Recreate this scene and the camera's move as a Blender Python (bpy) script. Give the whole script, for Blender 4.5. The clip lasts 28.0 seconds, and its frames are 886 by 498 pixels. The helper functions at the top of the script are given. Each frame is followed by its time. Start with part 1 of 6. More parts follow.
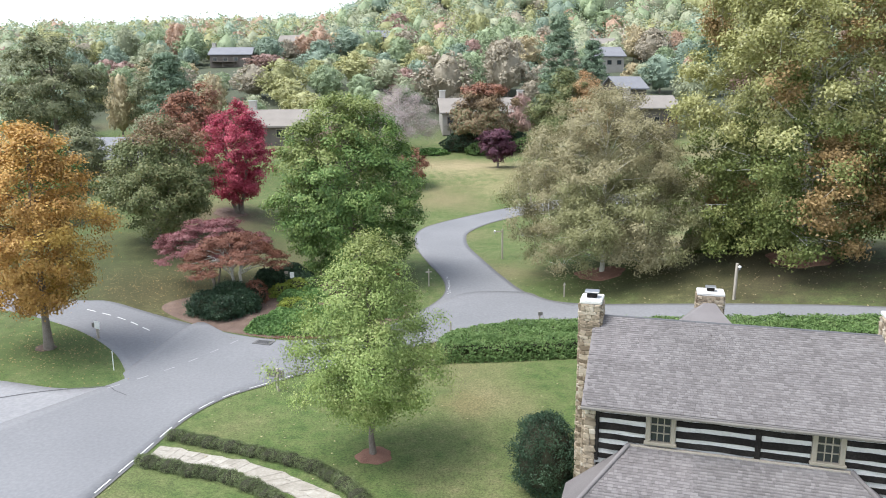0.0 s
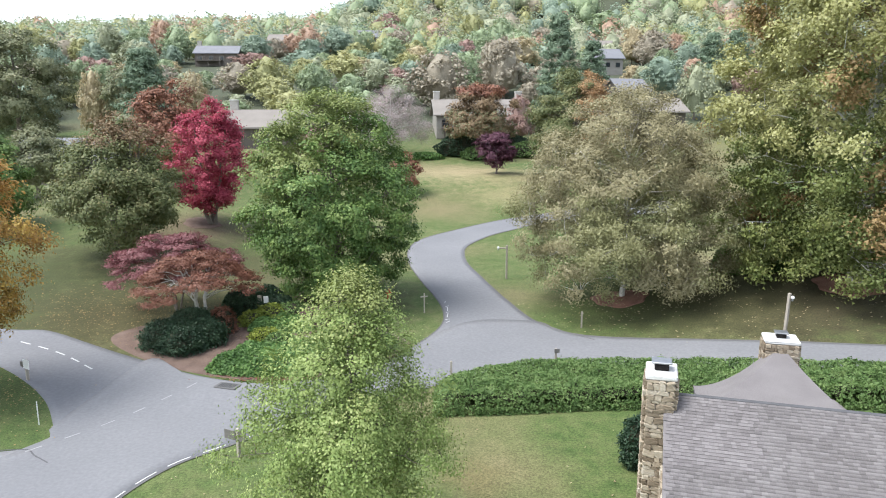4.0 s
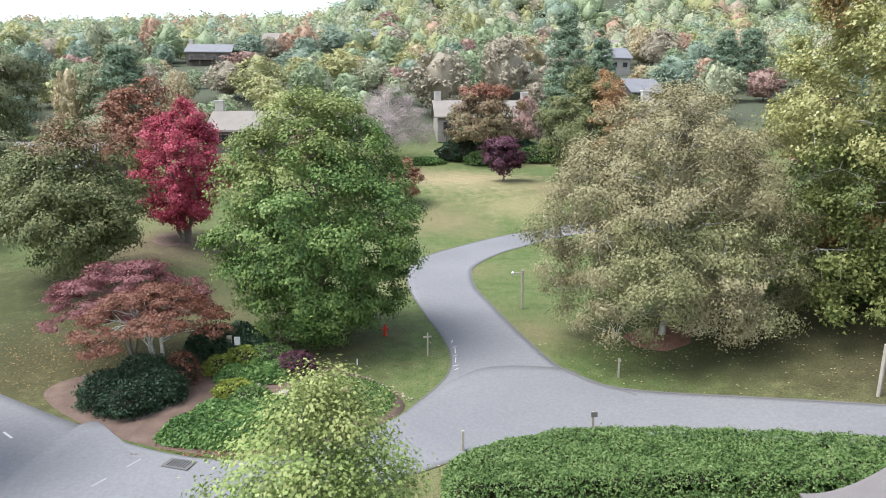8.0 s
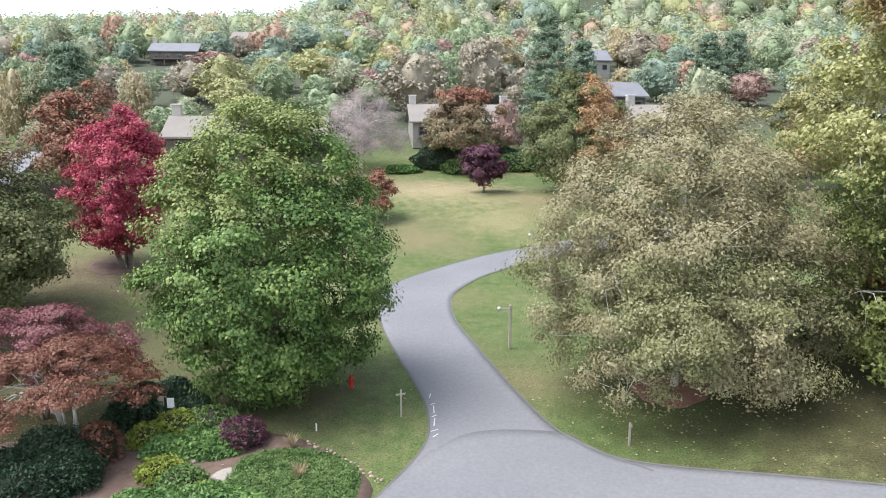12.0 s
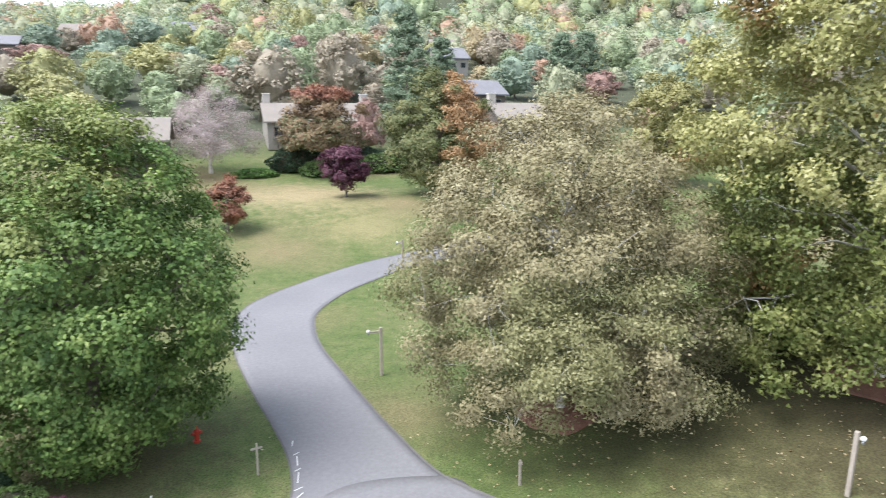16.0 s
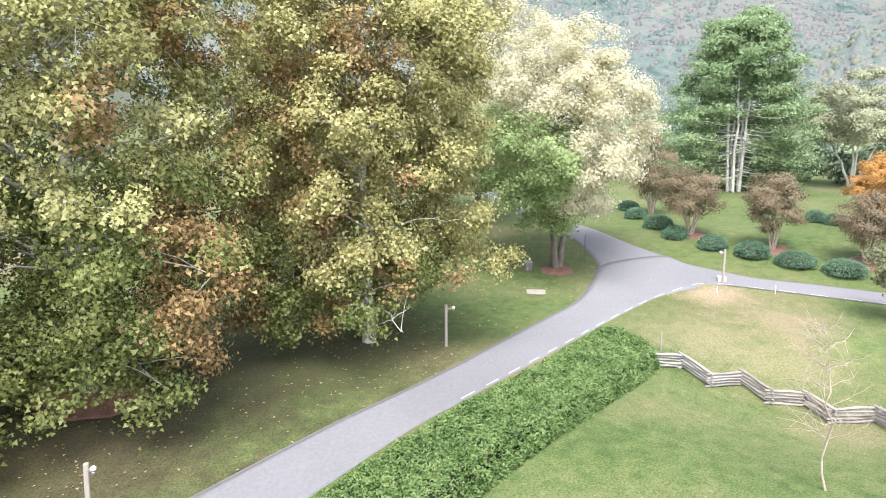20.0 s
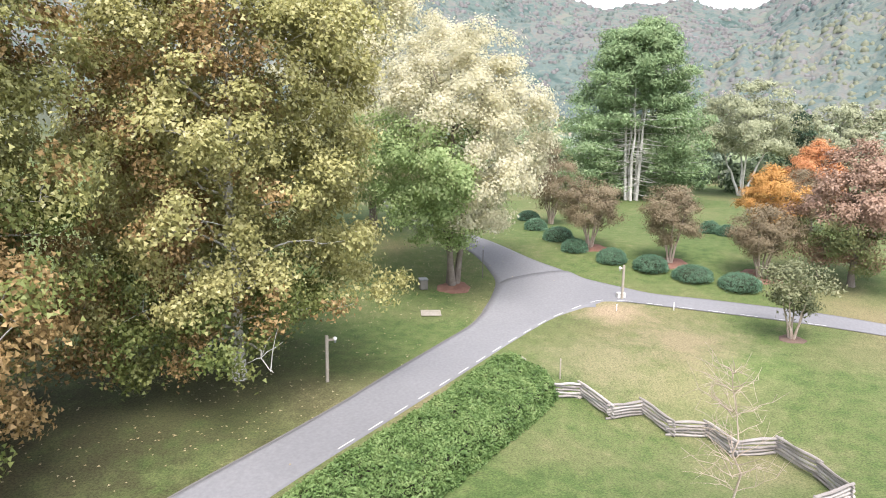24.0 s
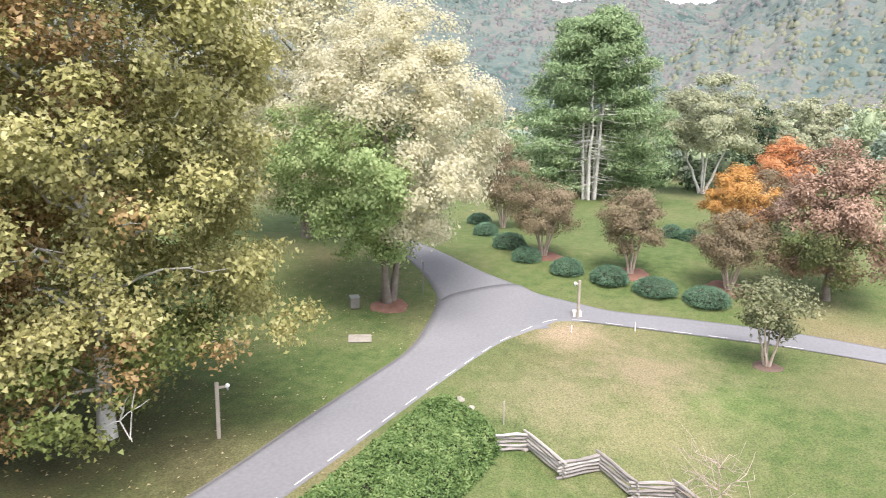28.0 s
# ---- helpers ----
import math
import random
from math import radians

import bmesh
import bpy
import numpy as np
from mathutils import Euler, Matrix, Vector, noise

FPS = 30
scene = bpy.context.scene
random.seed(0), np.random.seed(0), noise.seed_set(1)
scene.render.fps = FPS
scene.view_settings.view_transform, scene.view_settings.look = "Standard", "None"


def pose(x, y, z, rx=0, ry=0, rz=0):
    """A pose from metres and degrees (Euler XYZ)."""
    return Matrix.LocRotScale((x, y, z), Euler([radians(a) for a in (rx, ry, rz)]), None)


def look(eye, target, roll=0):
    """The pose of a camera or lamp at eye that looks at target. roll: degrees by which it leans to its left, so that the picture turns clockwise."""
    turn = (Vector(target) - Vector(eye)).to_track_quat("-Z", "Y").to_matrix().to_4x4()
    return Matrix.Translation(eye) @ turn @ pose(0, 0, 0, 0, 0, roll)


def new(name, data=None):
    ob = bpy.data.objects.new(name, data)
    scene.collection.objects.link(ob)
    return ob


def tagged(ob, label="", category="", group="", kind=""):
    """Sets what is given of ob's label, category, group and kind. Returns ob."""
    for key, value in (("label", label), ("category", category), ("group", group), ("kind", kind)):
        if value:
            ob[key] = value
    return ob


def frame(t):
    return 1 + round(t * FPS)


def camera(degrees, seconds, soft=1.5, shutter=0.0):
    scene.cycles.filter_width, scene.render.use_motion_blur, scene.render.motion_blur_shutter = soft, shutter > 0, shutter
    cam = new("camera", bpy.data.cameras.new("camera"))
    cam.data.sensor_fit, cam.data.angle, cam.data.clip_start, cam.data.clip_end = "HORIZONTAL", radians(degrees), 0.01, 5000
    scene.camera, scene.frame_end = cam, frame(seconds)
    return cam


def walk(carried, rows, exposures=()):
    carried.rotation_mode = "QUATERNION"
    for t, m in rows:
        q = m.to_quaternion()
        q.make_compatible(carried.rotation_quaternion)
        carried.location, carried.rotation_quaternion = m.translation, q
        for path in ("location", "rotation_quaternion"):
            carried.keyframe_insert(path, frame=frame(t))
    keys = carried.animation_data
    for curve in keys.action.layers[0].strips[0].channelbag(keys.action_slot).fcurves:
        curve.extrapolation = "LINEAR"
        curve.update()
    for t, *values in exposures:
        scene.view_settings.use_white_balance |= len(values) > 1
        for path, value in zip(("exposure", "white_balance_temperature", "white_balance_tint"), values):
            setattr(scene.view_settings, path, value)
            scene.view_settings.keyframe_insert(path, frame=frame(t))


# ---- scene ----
cam = camera(64.4, 28.0, soft=1.0, shutter=0.3)
PATH = [
    (0, (1.378, -11.843, 14.177), (1.324, -9.882, 13.789), -0.5),
    (0.5, (1.355, -10.955, 14.183), (1.297, -8.994, 13.794), -0.5),
    (1, (1.287, -9.96, 14.192), (1.228, -7.999, 13.804), -0.4),
    (1.5, (1.21, -8.929, 14.221), (1.148, -6.968, 13.834), -0.3),
    (2, (1.063, -7.841, 14.203), (1.001, -5.88, 13.817), -0.2),
    (2.5, (0.949, -6.886, 14.164), (0.884, -4.924, 13.78), -0.2),
    (3, (0.835, -5.952, 14.086), (0.768, -3.99, 13.704), -0.1),
    (3.5, (0.725, -5.094, 14.043), (0.666, -3.132, 13.662), -0.0),
    (4, (0.655, -4.295, 13.985), (0.628, -2.332, 13.605), -0.0),
    (4.5, (0.652, -3.529, 13.897), (0.642, -1.566, 13.517), -0.1),
    (6.5, (0.317, 0.36, 14.014), (0.3, 2.323, 13.633), 0.1),
    (7, (0.203, 1.583, 14.091), (0.185, 3.546, 13.711), 0.1),
    (7.5, (0.087, 2.857, 14.098), (0.067, 4.82, 13.718), 0.1),
    (8, (0.043, 4.019, 14.154), (0.02, 5.983, 13.776), 0.1),
    (8.5, (-0.1, 5.136, 14.187), (-0.109, 7.1, 13.81), 0.3),
    (9, (-0.116, 6.381, 14.233), (-0.118, 8.345, 13.856), 0.2),
    (9.5, (-0.137, 7.485, 14.442), (-0.139, 9.45, 14.067), 0.2),
    (10, (-0.133, 8.222, 14.674), (-0.122, 10.186, 14.299), 0.2),
    (10.5, (-0.157, 8.929, 14.782), (-0.124, 10.893, 14.408), 0.2),
    (11, (-0.116, 9.479, 14.887), (-0.071, 11.443, 14.512), 0.2),
    (11.5, (-0.077, 10.108, 14.865), (-0.032, 12.072, 14.489), 0.3),
    (13.5, (0.005, 12.785, 14.854), (0.079, 14.747, 14.476), 0.3),
    (14, (0.009, 13.47, 14.976), (0.105, 15.431, 14.597), 0.3),
    (14.5, (0.03, 14.014, 15.027), (0.135, 15.975, 14.648), 0.2),
    (15, (0.173, 14.636, 15.037), (0.31, 16.595, 14.657), 0.1),
    (15.5, (0.247, 15.085, 15.01), (0.466, 17.037, 14.631), 0.2),
    (16, (0.425, 15.215, 15.062), (0.847, 17.133, 14.68), 0.0),
    (16.5, (0.334, 15.505, 15.103), (0.999, 17.352, 14.723), 0.6),
    (17, (0.369, 15.632, 15.246), (1.316, 17.351, 14.866), 0.5),
    (17.5, (0.519, 15.871, 15.343), (1.792, 17.365, 14.961), 0.3),
    (18, (0.736, 16.192, 15.411), (2.243, 17.449, 15.027), 0.2),
    (18.5, (1.029, 16.431, 15.334), (2.711, 17.446, 14.959), -0.3),
    (19, (1.31, 16.708, 15.274), (3.114, 17.487, 14.903), -0.5),
    (19.5, (1.648, 17.033, 15.293), (3.515, 17.646, 14.923), -0.5),
    (20, (2.084, 17.366, 15.346), (3.976, 17.898, 14.972), -0.2),
    (20.5, (2.466, 17.592, 15.393), (4.376, 18.052, 15.019), -0.1),
    (21, (2.758, 17.623, 15.494), (4.682, 18.018, 15.119), 0.0),
    (21.5, (3.118, 17.462, 15.548), (5.051, 17.813, 15.174), 0.1),
    (22, (3.429, 17.285, 15.637), (5.37, 17.587, 15.264), 0.1),
    (22.5, (3.881, 17.257, 15.584), (5.826, 17.541, 15.214), 0.3),
    (24.5, (7.068, 16.942, 15.821), (9.015, 17.22, 15.457), 0.8),
    (25, (7.951, 16.843, 15.913), (9.897, 17.125, 15.548), 0.8),
    (25.5, (8.829, 16.724, 15.893), (10.77, 17.012, 15.503), 0.8),
    (26, (9.706, 16.734, 15.931), (11.646, 17.023, 15.541), 1.0),
    (26.5, (10.518, 16.599, 15.929), (12.458, 16.892, 15.54), 1.0),
    (27, (11.365, 16.575, 15.909), (13.31, 16.832, 15.521), 1.1),
    (27.5, (12.157, 16.38, 15.906), (14.104, 16.62, 15.52), 1.1),
    (28, (12.857, 16.079, 15.925), (14.813, 16.247, 15.541), 1.0),
]
walk(cam, [(t, look(eye, target, roll)) for t, eye, target, roll in PATH],
     [(0, 1.36, 6300, 9), (15.5, 1.5, 6280, 12), (17.2, 1.7, 6380, 13), (19, 1.92, 6420, 14), (22, 1.74, 6550, 14), (28, 1.63, 6700, 16)])
# ---- world, sun and exposure ----
world = bpy.data.worlds.new("overcast_sky")
scene.world = world
world.use_nodes = True
wt = world.node_tree
sky = wt.nodes.new("ShaderNodeTexSky")
sky.sky_type = 'NISHITA'
sky.sun_disc = False
sky.sun_elevation = radians(62.6)
sky.sun_rotation = radians(255)
sky.air_density = 1.0
sky.dust_density = 1.0
soften = wt.nodes.new("ShaderNodeHueSaturation")
soften.inputs["Saturation"].default_value = 0.42
wt.links.new(sky.outputs[0], soften.inputs["Color"])
wt.links.new(soften.outputs[0], wt.nodes["Background"].inputs["Color"])
wt.nodes["Background"].inputs["Strength"].default_value = 0.15
sun = new("sun", bpy.data.lights.new("sun", "SUN"))
sun.data.energy = 1.9
sun.data.angle = radians(32)
sun.data.color = (1.0, 0.96, 0.9)
sun.matrix_world = look((0, 0, 60), (30, 8, 0))


# ---- materials ----
def material(name, colours, scale=1.0, fine=12.0, rough=0.85, bump=0.0, bump_scale=40.0, island=0.0, metal=0.0, leafy=0.0,
             spread=0.25, objects=0.0, spec=0.3):
    """Noise at two scales over a ramp of colours; island: how much each loose piece differs; leafy: share of light let through."""
    m = bpy.data.materials.new(name)
    m.use_nodes = True
    t = m.node_tree
    n, l = t.nodes, t.links
    b = n["Principled BSDF"]
    b.inputs["Roughness"].default_value = rough
    b.inputs["Metallic"].default_value = metal
    b.inputs["Specular IOR Level"].default_value = spec
    geo = n.new("ShaderNodeNewGeometry")
    info = n.new("ShaderNodeObjectInfo")
    big, small = n.new("ShaderNodeTexNoise"), n.new("ShaderNodeTexNoise")
    for tex, s, d in ((big, scale, 4), (small, fine, 5)):
        tex.inputs["Scale"].default_value = s
        tex.inputs["Detail"].default_value = d
        l.new(geo.outputs["Position"], tex.inputs["Vector"])
    mix = n.new("ShaderNodeMath"); mix.operation = 'MULTIPLY_ADD'
    l.new(small.outputs["Fac"], mix.inputs[0]); mix.inputs[1].default_value = 0.5
    half = n.new("ShaderNodeMath"); half.operation = 'MULTIPLY'; half.inputs[1].default_value = 0.5
    l.new(big.outputs["Fac"], half.inputs[0]); l.new(half.outputs[0], mix.inputs[2])
    wide = n.new("ShaderNodeMapRange")
    wide.inputs["From Min"].default_value, wide.inputs["From Max"].default_value = 0.5 - spread, 0.5 + spread
    l.new(mix.outputs[0], wide.inputs["Value"])
    value = wide.outputs["Result"]
    chance = geo.outputs["Random Per Island"]
    if island and objects:
        both = n.new("ShaderNodeMath"); both.operation = 'MULTIPLY_ADD'; both.inputs[1].default_value = 7.3
        l.new(info.outputs["Random"], both.inputs[0]); l.new(chance, both.inputs[2])
        wrap = n.new("ShaderNodeMath"); wrap.operation = 'FRACT'
        l.new(both.outputs[0], wrap.inputs[0])
        chance, objects = wrap.outputs[0], 0
    for share, source in ((island, chance), (objects, info.outputs["Random"])):
        if share:
            k = n.new("ShaderNodeMix")
            k.inputs["Factor"].default_value = share
            l.new(value, k.inputs["A"]); l.new(source, k.inputs["B"])
            value = k.outputs["Result"]
    ramp = n.new("ShaderNodeValToRGB")
    e = ramp.color_ramp.elements
    while len(e) < len(colours):
        e.new(0.5)
    for i, c in enumerate(colours):
        e[i].position = i / max(1, len(colours) - 1)
        e[i].color = (*c, 1)
    l.new(value, ramp.inputs[0])
    l.new(ramp.outputs[0], b.inputs["Base Color"])
    if bump:
        bt = n.new("ShaderNodeTexNoise"); bt.inputs["Scale"].default_value = bump_scale; bt.inputs["Detail"].default_value = 4
        bn = n.new("ShaderNodeBump"); bn.inputs["Strength"].default_value = 0.8; bn.inputs["Distance"].default_value = bump
        l.new(geo.outputs["Position"], bt.inputs["Vector"])
        l.new(bt.outputs["Fac"], bn.inputs["Height"]); l.new(bn.outputs[0], b.inputs["Normal"])
    if leafy:
        tr = n.new("ShaderNodeBsdfTranslucent"); l.new(ramp.outputs[0], tr.inputs["Color"])
        ms = n.new("ShaderNodeMixShader"); ms.inputs[0].default_value = leafy
        l.new(b.outputs[0], ms.inputs[1]); l.new(tr.outputs[0], ms.inputs[2])
        l.new(ms.outputs[0], n["Material Output"].inputs["Surface"])
    return m


def leaves(name, *colours, scale=0.55, spread=0.16, island=0.42, leafy=0.2, relief=0.0, rough=.55, spec=.32):
    if relief:
        scale, spread, island = .05, .3, .3
    colours = [tuple(c * .75 for c in colours[0]), *colours[1:-1], tuple(min(.85, c * 1.1) for c in colours[-1])]
    return material(name, colours, scale=scale, fine=2.6, rough=rough, spec=spec, island=island * .55, leafy=leafy, spread=spread, bump=relief, bump_scale=1.1)


M_ASPHALT = material("asphalt", [(.15, .152, .162), (.185, .187, .197), (.225, .226, .235)], .12, 6, .9, .004, 90, spread=.22)
M_ASPHALT_OLD = material("asphalt_pale", [(.2, .2, .212), (.25, .25, .26), (.31, .31, .317)], .2, 5, .9, .004, 90, spread=.2)
M_CRACK = material("tar_crack", [(.07, .07, .075), (.12, .12, .125)], 3, 20)
M_PAINT = material("road_paint", [(.4, .4, .4), (.68, .68, .66)], 2, 30, .7)
M_MULCH = material("bark_mulch", [(.12, .06, .045), (.22, .115, .085), (.32, .19, .14)], 1.5, 25, .95, .03, 30)
M_MULCH_PALE = material("pale_mulch", [(.085, .058, .047), (.145, .1, .08), (.21, .155, .125)], 1.5, 25, .95, .03, 30)
M_STONE = material("field_stone", [(.1, .075, .05), (.22, .175, .125), (.37, .31, .23), (.5, .46, .39)], 2, 14, .9, .02, 25, objects=.7)
M_MORTAR = material("mortar", [(.36, .33, .3), (.5, .47, .43)], 3, 25, .95, .01, 40)
M_CAP = material("limewashed_cap", [(.5, .49, .47), (.72, .71, .69)], 2.5, 18, .9, .01, 30)
M_SHINGLE = material("shingle", [(.105, .096, .095), (.172, .158, .158), (.25, .235, .232)], .8, 30, .95, .006, 120, objects=.6, island=.45)
M_LOG = material("dark_log", [(.008, .007, .007), (.02, .018, .017), (.05, .045, .042)], 1.2, 18, .95, .02, 20, spec=.1)
M_CHINK = material("lime_chinking", [(.5, .49, .47), (.68, .67, .65)], 2, 16, .95, .01, 25)
M_TRIM = material("tan_painted_trim", [(.27, .24, .19), (.35, .315, .255)], 2, 20, .7)
M_METAL = material("galvanised_metal", [(.25, .26, .28), (.4, .41, .43)], 3, 15, .45, metal=.8)
M_POST = material("weathered_post", [(.24, .21, .17), (.36, .32, .27), (.46, .42, .36)], 3, 18, .9, .01, 30, objects=.3)
M_RAIL = material("split_rail_wood", [(.16, .145, .135), (.31, .285, .27), (.46, .43, .41)], 2, 14, .95, .015, 25, objects=.5)
M_GLOBE = material("white_globe", [(.8, .8, .78), (.86, .86, .84)], 1, 5, .3)
M_BARK = material("grey_bark", [(.1, .085, .07), (.18, .155, .13), (.27, .24, .21)], 2, 14, .95, .02, 18)
M_BARK_PALE = material("mottled_pale_bark", [(.34, .32, .28), (.58, .56, .52), (.78, .77, .73)], 1.6, 6, .8, .01, 18)
M_BARK_TAN = material("smooth_tan_bark", [(.3, .24, .19), (.42, .34, .28), (.52, .45, .39)], 2, 8, .8, .008, 20)
M_GLASS = bpy.data.materials.new("window_glass")
M_GLASS.use_nodes = True
M_GLASS.node_tree.nodes["Principled BSDF"].inputs["Base Color"].default_value = (.03, .035, .04, 1)
M_GLASS.node_tree.nodes["Principled BSDF"].inputs["Roughness"].default_value = .06


M_PAINT_WORN = material("worn_road_paint", [(.24, .24, .25), (.4, .4, .4)], 2, 30, .8)
M_GRAVEL_EDGE = material("dark_edge", [(.1, .1, .1), (.16, .155, .15)], 2, 20, .95)


def lawn_material():
    """Mown grass: green, olive and straw patches with a fine blade grain."""
    m = material("mown_grass", [(.044, .078, .02), (.076, .112, .033), (.108, .132, .048), (.155, .15, .072)], .09, 1.3, .95, .03, 14, spread=.19)
    t = m.node_tree
    n, l = t.nodes, t.links
    ramp = [q for q in n if q.type == 'VALTORGB'][0]
    geo = [q for q in n if q.type == 'NEW_GEOMETRY'][0]
    grain = n.new("ShaderNodeTexNoise"); grain.inputs["Scale"].default_value = 11; grain.inputs["Detail"].default_value = 6; grain.inputs["Roughness"].default_value = .75
    l.new(geo.outputs["Position"], grain.inputs["Vector"])
    hs = n.new("ShaderNodeHueSaturation")
    mr = n.new("ShaderNodeMapRange")
    mr.inputs["From Min"].default_value, mr.inputs["From Max"].default_value = .3, .7
    mr.inputs["To Min"].default_value, mr.inputs["To Max"].default_value = .36, 1.64
    l.new(grain.outputs["Fac"], mr.inputs["Value"]); l.new(mr.outputs[0], hs.inputs["Value"])
    dry = n.new("ShaderNodeTexNoise"); dry.inputs["Scale"].default_value = .06; dry.inputs["Detail"].default_value = 5
    l.new(geo.outputs["Position"], dry.inputs["Vector"])
    dm = n.new("ShaderNodeMapRange"); dm.inputs["From Min"].default_value, dm.inputs["From Max"].default_value = .49, .68
    l.new(dry.outputs["Fac"], dm.inputs["Value"])
    mx = n.new("ShaderNodeMix"); mx.data_type = 'RGBA'
    mx.inputs["B"].default_value = (.185, .158, .084, 1)
    l.new(dm.outputs[0], mx.inputs["Factor"]); l.new(ramp.outputs[0], mx.inputs["A"])
    ragged = n.new("ShaderNodeTexNoise"); ragged.inputs["Scale"].default_value = .7; ragged.inputs["Detail"].default_value = 6; ragged.inputs["Roughness"].default_value = .7
    l.new(geo.outputs["Position"], ragged.inputs["Vector"])
    turf = mx.outputs["Result"]
    # worn turf: bare tan earth by the lamp at the fork and along the fence; leaf mould plus painted shade under the big
    # trees
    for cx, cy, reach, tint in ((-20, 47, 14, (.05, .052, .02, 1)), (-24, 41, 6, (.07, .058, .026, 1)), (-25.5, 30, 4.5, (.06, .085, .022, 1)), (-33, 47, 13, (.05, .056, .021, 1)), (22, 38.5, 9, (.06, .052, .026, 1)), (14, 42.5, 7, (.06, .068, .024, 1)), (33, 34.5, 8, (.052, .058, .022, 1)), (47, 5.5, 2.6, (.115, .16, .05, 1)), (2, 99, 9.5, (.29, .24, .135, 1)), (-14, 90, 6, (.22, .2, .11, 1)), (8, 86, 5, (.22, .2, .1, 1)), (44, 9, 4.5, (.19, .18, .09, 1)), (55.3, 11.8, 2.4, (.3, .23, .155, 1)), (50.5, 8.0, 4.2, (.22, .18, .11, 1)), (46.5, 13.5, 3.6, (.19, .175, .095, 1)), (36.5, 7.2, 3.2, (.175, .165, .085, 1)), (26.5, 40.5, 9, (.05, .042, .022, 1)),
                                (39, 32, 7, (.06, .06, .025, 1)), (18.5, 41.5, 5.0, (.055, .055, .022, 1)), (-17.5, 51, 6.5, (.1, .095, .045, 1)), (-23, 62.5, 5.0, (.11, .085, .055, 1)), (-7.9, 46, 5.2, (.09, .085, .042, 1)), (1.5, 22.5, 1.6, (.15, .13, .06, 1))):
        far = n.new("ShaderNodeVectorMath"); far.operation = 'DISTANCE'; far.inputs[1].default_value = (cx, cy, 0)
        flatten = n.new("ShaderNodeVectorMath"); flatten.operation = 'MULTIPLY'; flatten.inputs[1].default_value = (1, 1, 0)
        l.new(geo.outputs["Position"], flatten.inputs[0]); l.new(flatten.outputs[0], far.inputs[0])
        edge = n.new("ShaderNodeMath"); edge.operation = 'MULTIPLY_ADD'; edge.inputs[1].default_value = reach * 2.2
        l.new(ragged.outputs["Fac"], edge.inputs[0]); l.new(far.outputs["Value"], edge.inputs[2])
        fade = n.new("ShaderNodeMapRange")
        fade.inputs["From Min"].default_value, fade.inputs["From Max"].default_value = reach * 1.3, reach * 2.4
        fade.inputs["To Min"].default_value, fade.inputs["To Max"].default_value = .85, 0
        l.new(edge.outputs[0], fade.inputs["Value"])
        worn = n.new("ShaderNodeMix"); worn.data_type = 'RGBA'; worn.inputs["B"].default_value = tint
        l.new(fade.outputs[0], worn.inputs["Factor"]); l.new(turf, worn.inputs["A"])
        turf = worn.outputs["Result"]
    sep = n.new("ShaderNodeSeparateXYZ"); l.new(geo.outputs["Position"], sep.inputs[0])
    north = n.new("ShaderNodeMapRange"); north.inputs["From Min"].default_value, north.inputs["From Max"].default_value = 124, 142
    east = n.new("ShaderNodeMapRange"); east.inputs["From Min"].default_value, east.inputs["From Max"].default_value = 135, 160
    l.new(sep.outputs["Y"], north.inputs["Value"]); l.new(sep.outputs["X"], east.inputs["Value"])
    wood = n.new("ShaderNodeMath"); wood.operation = 'MAXIMUM'
    l.new(north.outputs[0], wood.inputs[0]); l.new(east.outputs[0], wood.inputs[1])
    floor_mix = n.new("ShaderNodeMix"); floor_mix.data_type = 'RGBA'
    floor_mix.inputs["B"].default_value = (.07, .08, .05, 1)
    l.new(wood.outputs[0], floor_mix.inputs["Factor"]); l.new(turf, floor_mix.inputs["A"])
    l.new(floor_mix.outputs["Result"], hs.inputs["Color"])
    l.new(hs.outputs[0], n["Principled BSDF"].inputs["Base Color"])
    return m


def woodland_material(name, colours, cell, relief):
    """Closed woods seen from afar: every crown has its own colour and stands up a little."""
    m = material(name, colours, cell * .4, cell * 6, .95)
    n, l = m.node_tree.nodes, m.node_tree.links
    geo = [q for q in n if q.type == 'NEW_GEOMETRY'][0]
    ramp = [q for q in n if q.type == 'VALTORGB'][0]
    noisy = [q for q in n if q.type == 'MAP_RANGE'][0]
    vor = n.new("ShaderNodeTexVoronoi"); vor.inputs["Scale"].default_value = cell
    l.new(geo.outputs["Position"], vor.inputs["Vector"])
    sep = n.new("ShaderNodeSeparateColor"); l.new(vor.outputs["Color"], sep.inputs[0])
    k = n.new("ShaderNodeMix"); k.inputs["Factor"].default_value = .35
    l.new(sep.outputs[0], k.inputs["A"]); l.new(noisy.outputs["Result"], k.inputs["B"])
    l.new(k.outputs["Result"], ramp.inputs[0])
    flip = n.new("ShaderNodeMath"); flip.operation = 'MULTIPLY'; flip.inputs[1].default_value = -1
    l.new(vor.outputs["Distance"], flip.inputs[0])
    bn = n.new("ShaderNodeBump"); bn.inputs["Strength"].default_value = .7; bn.inputs["Distance"].default_value = relief
    l.new(flip.outputs[0], bn.inputs["Height"]); l.new(bn.outputs[0], n["Principled BSDF"].inputs["Normal"])
    return m


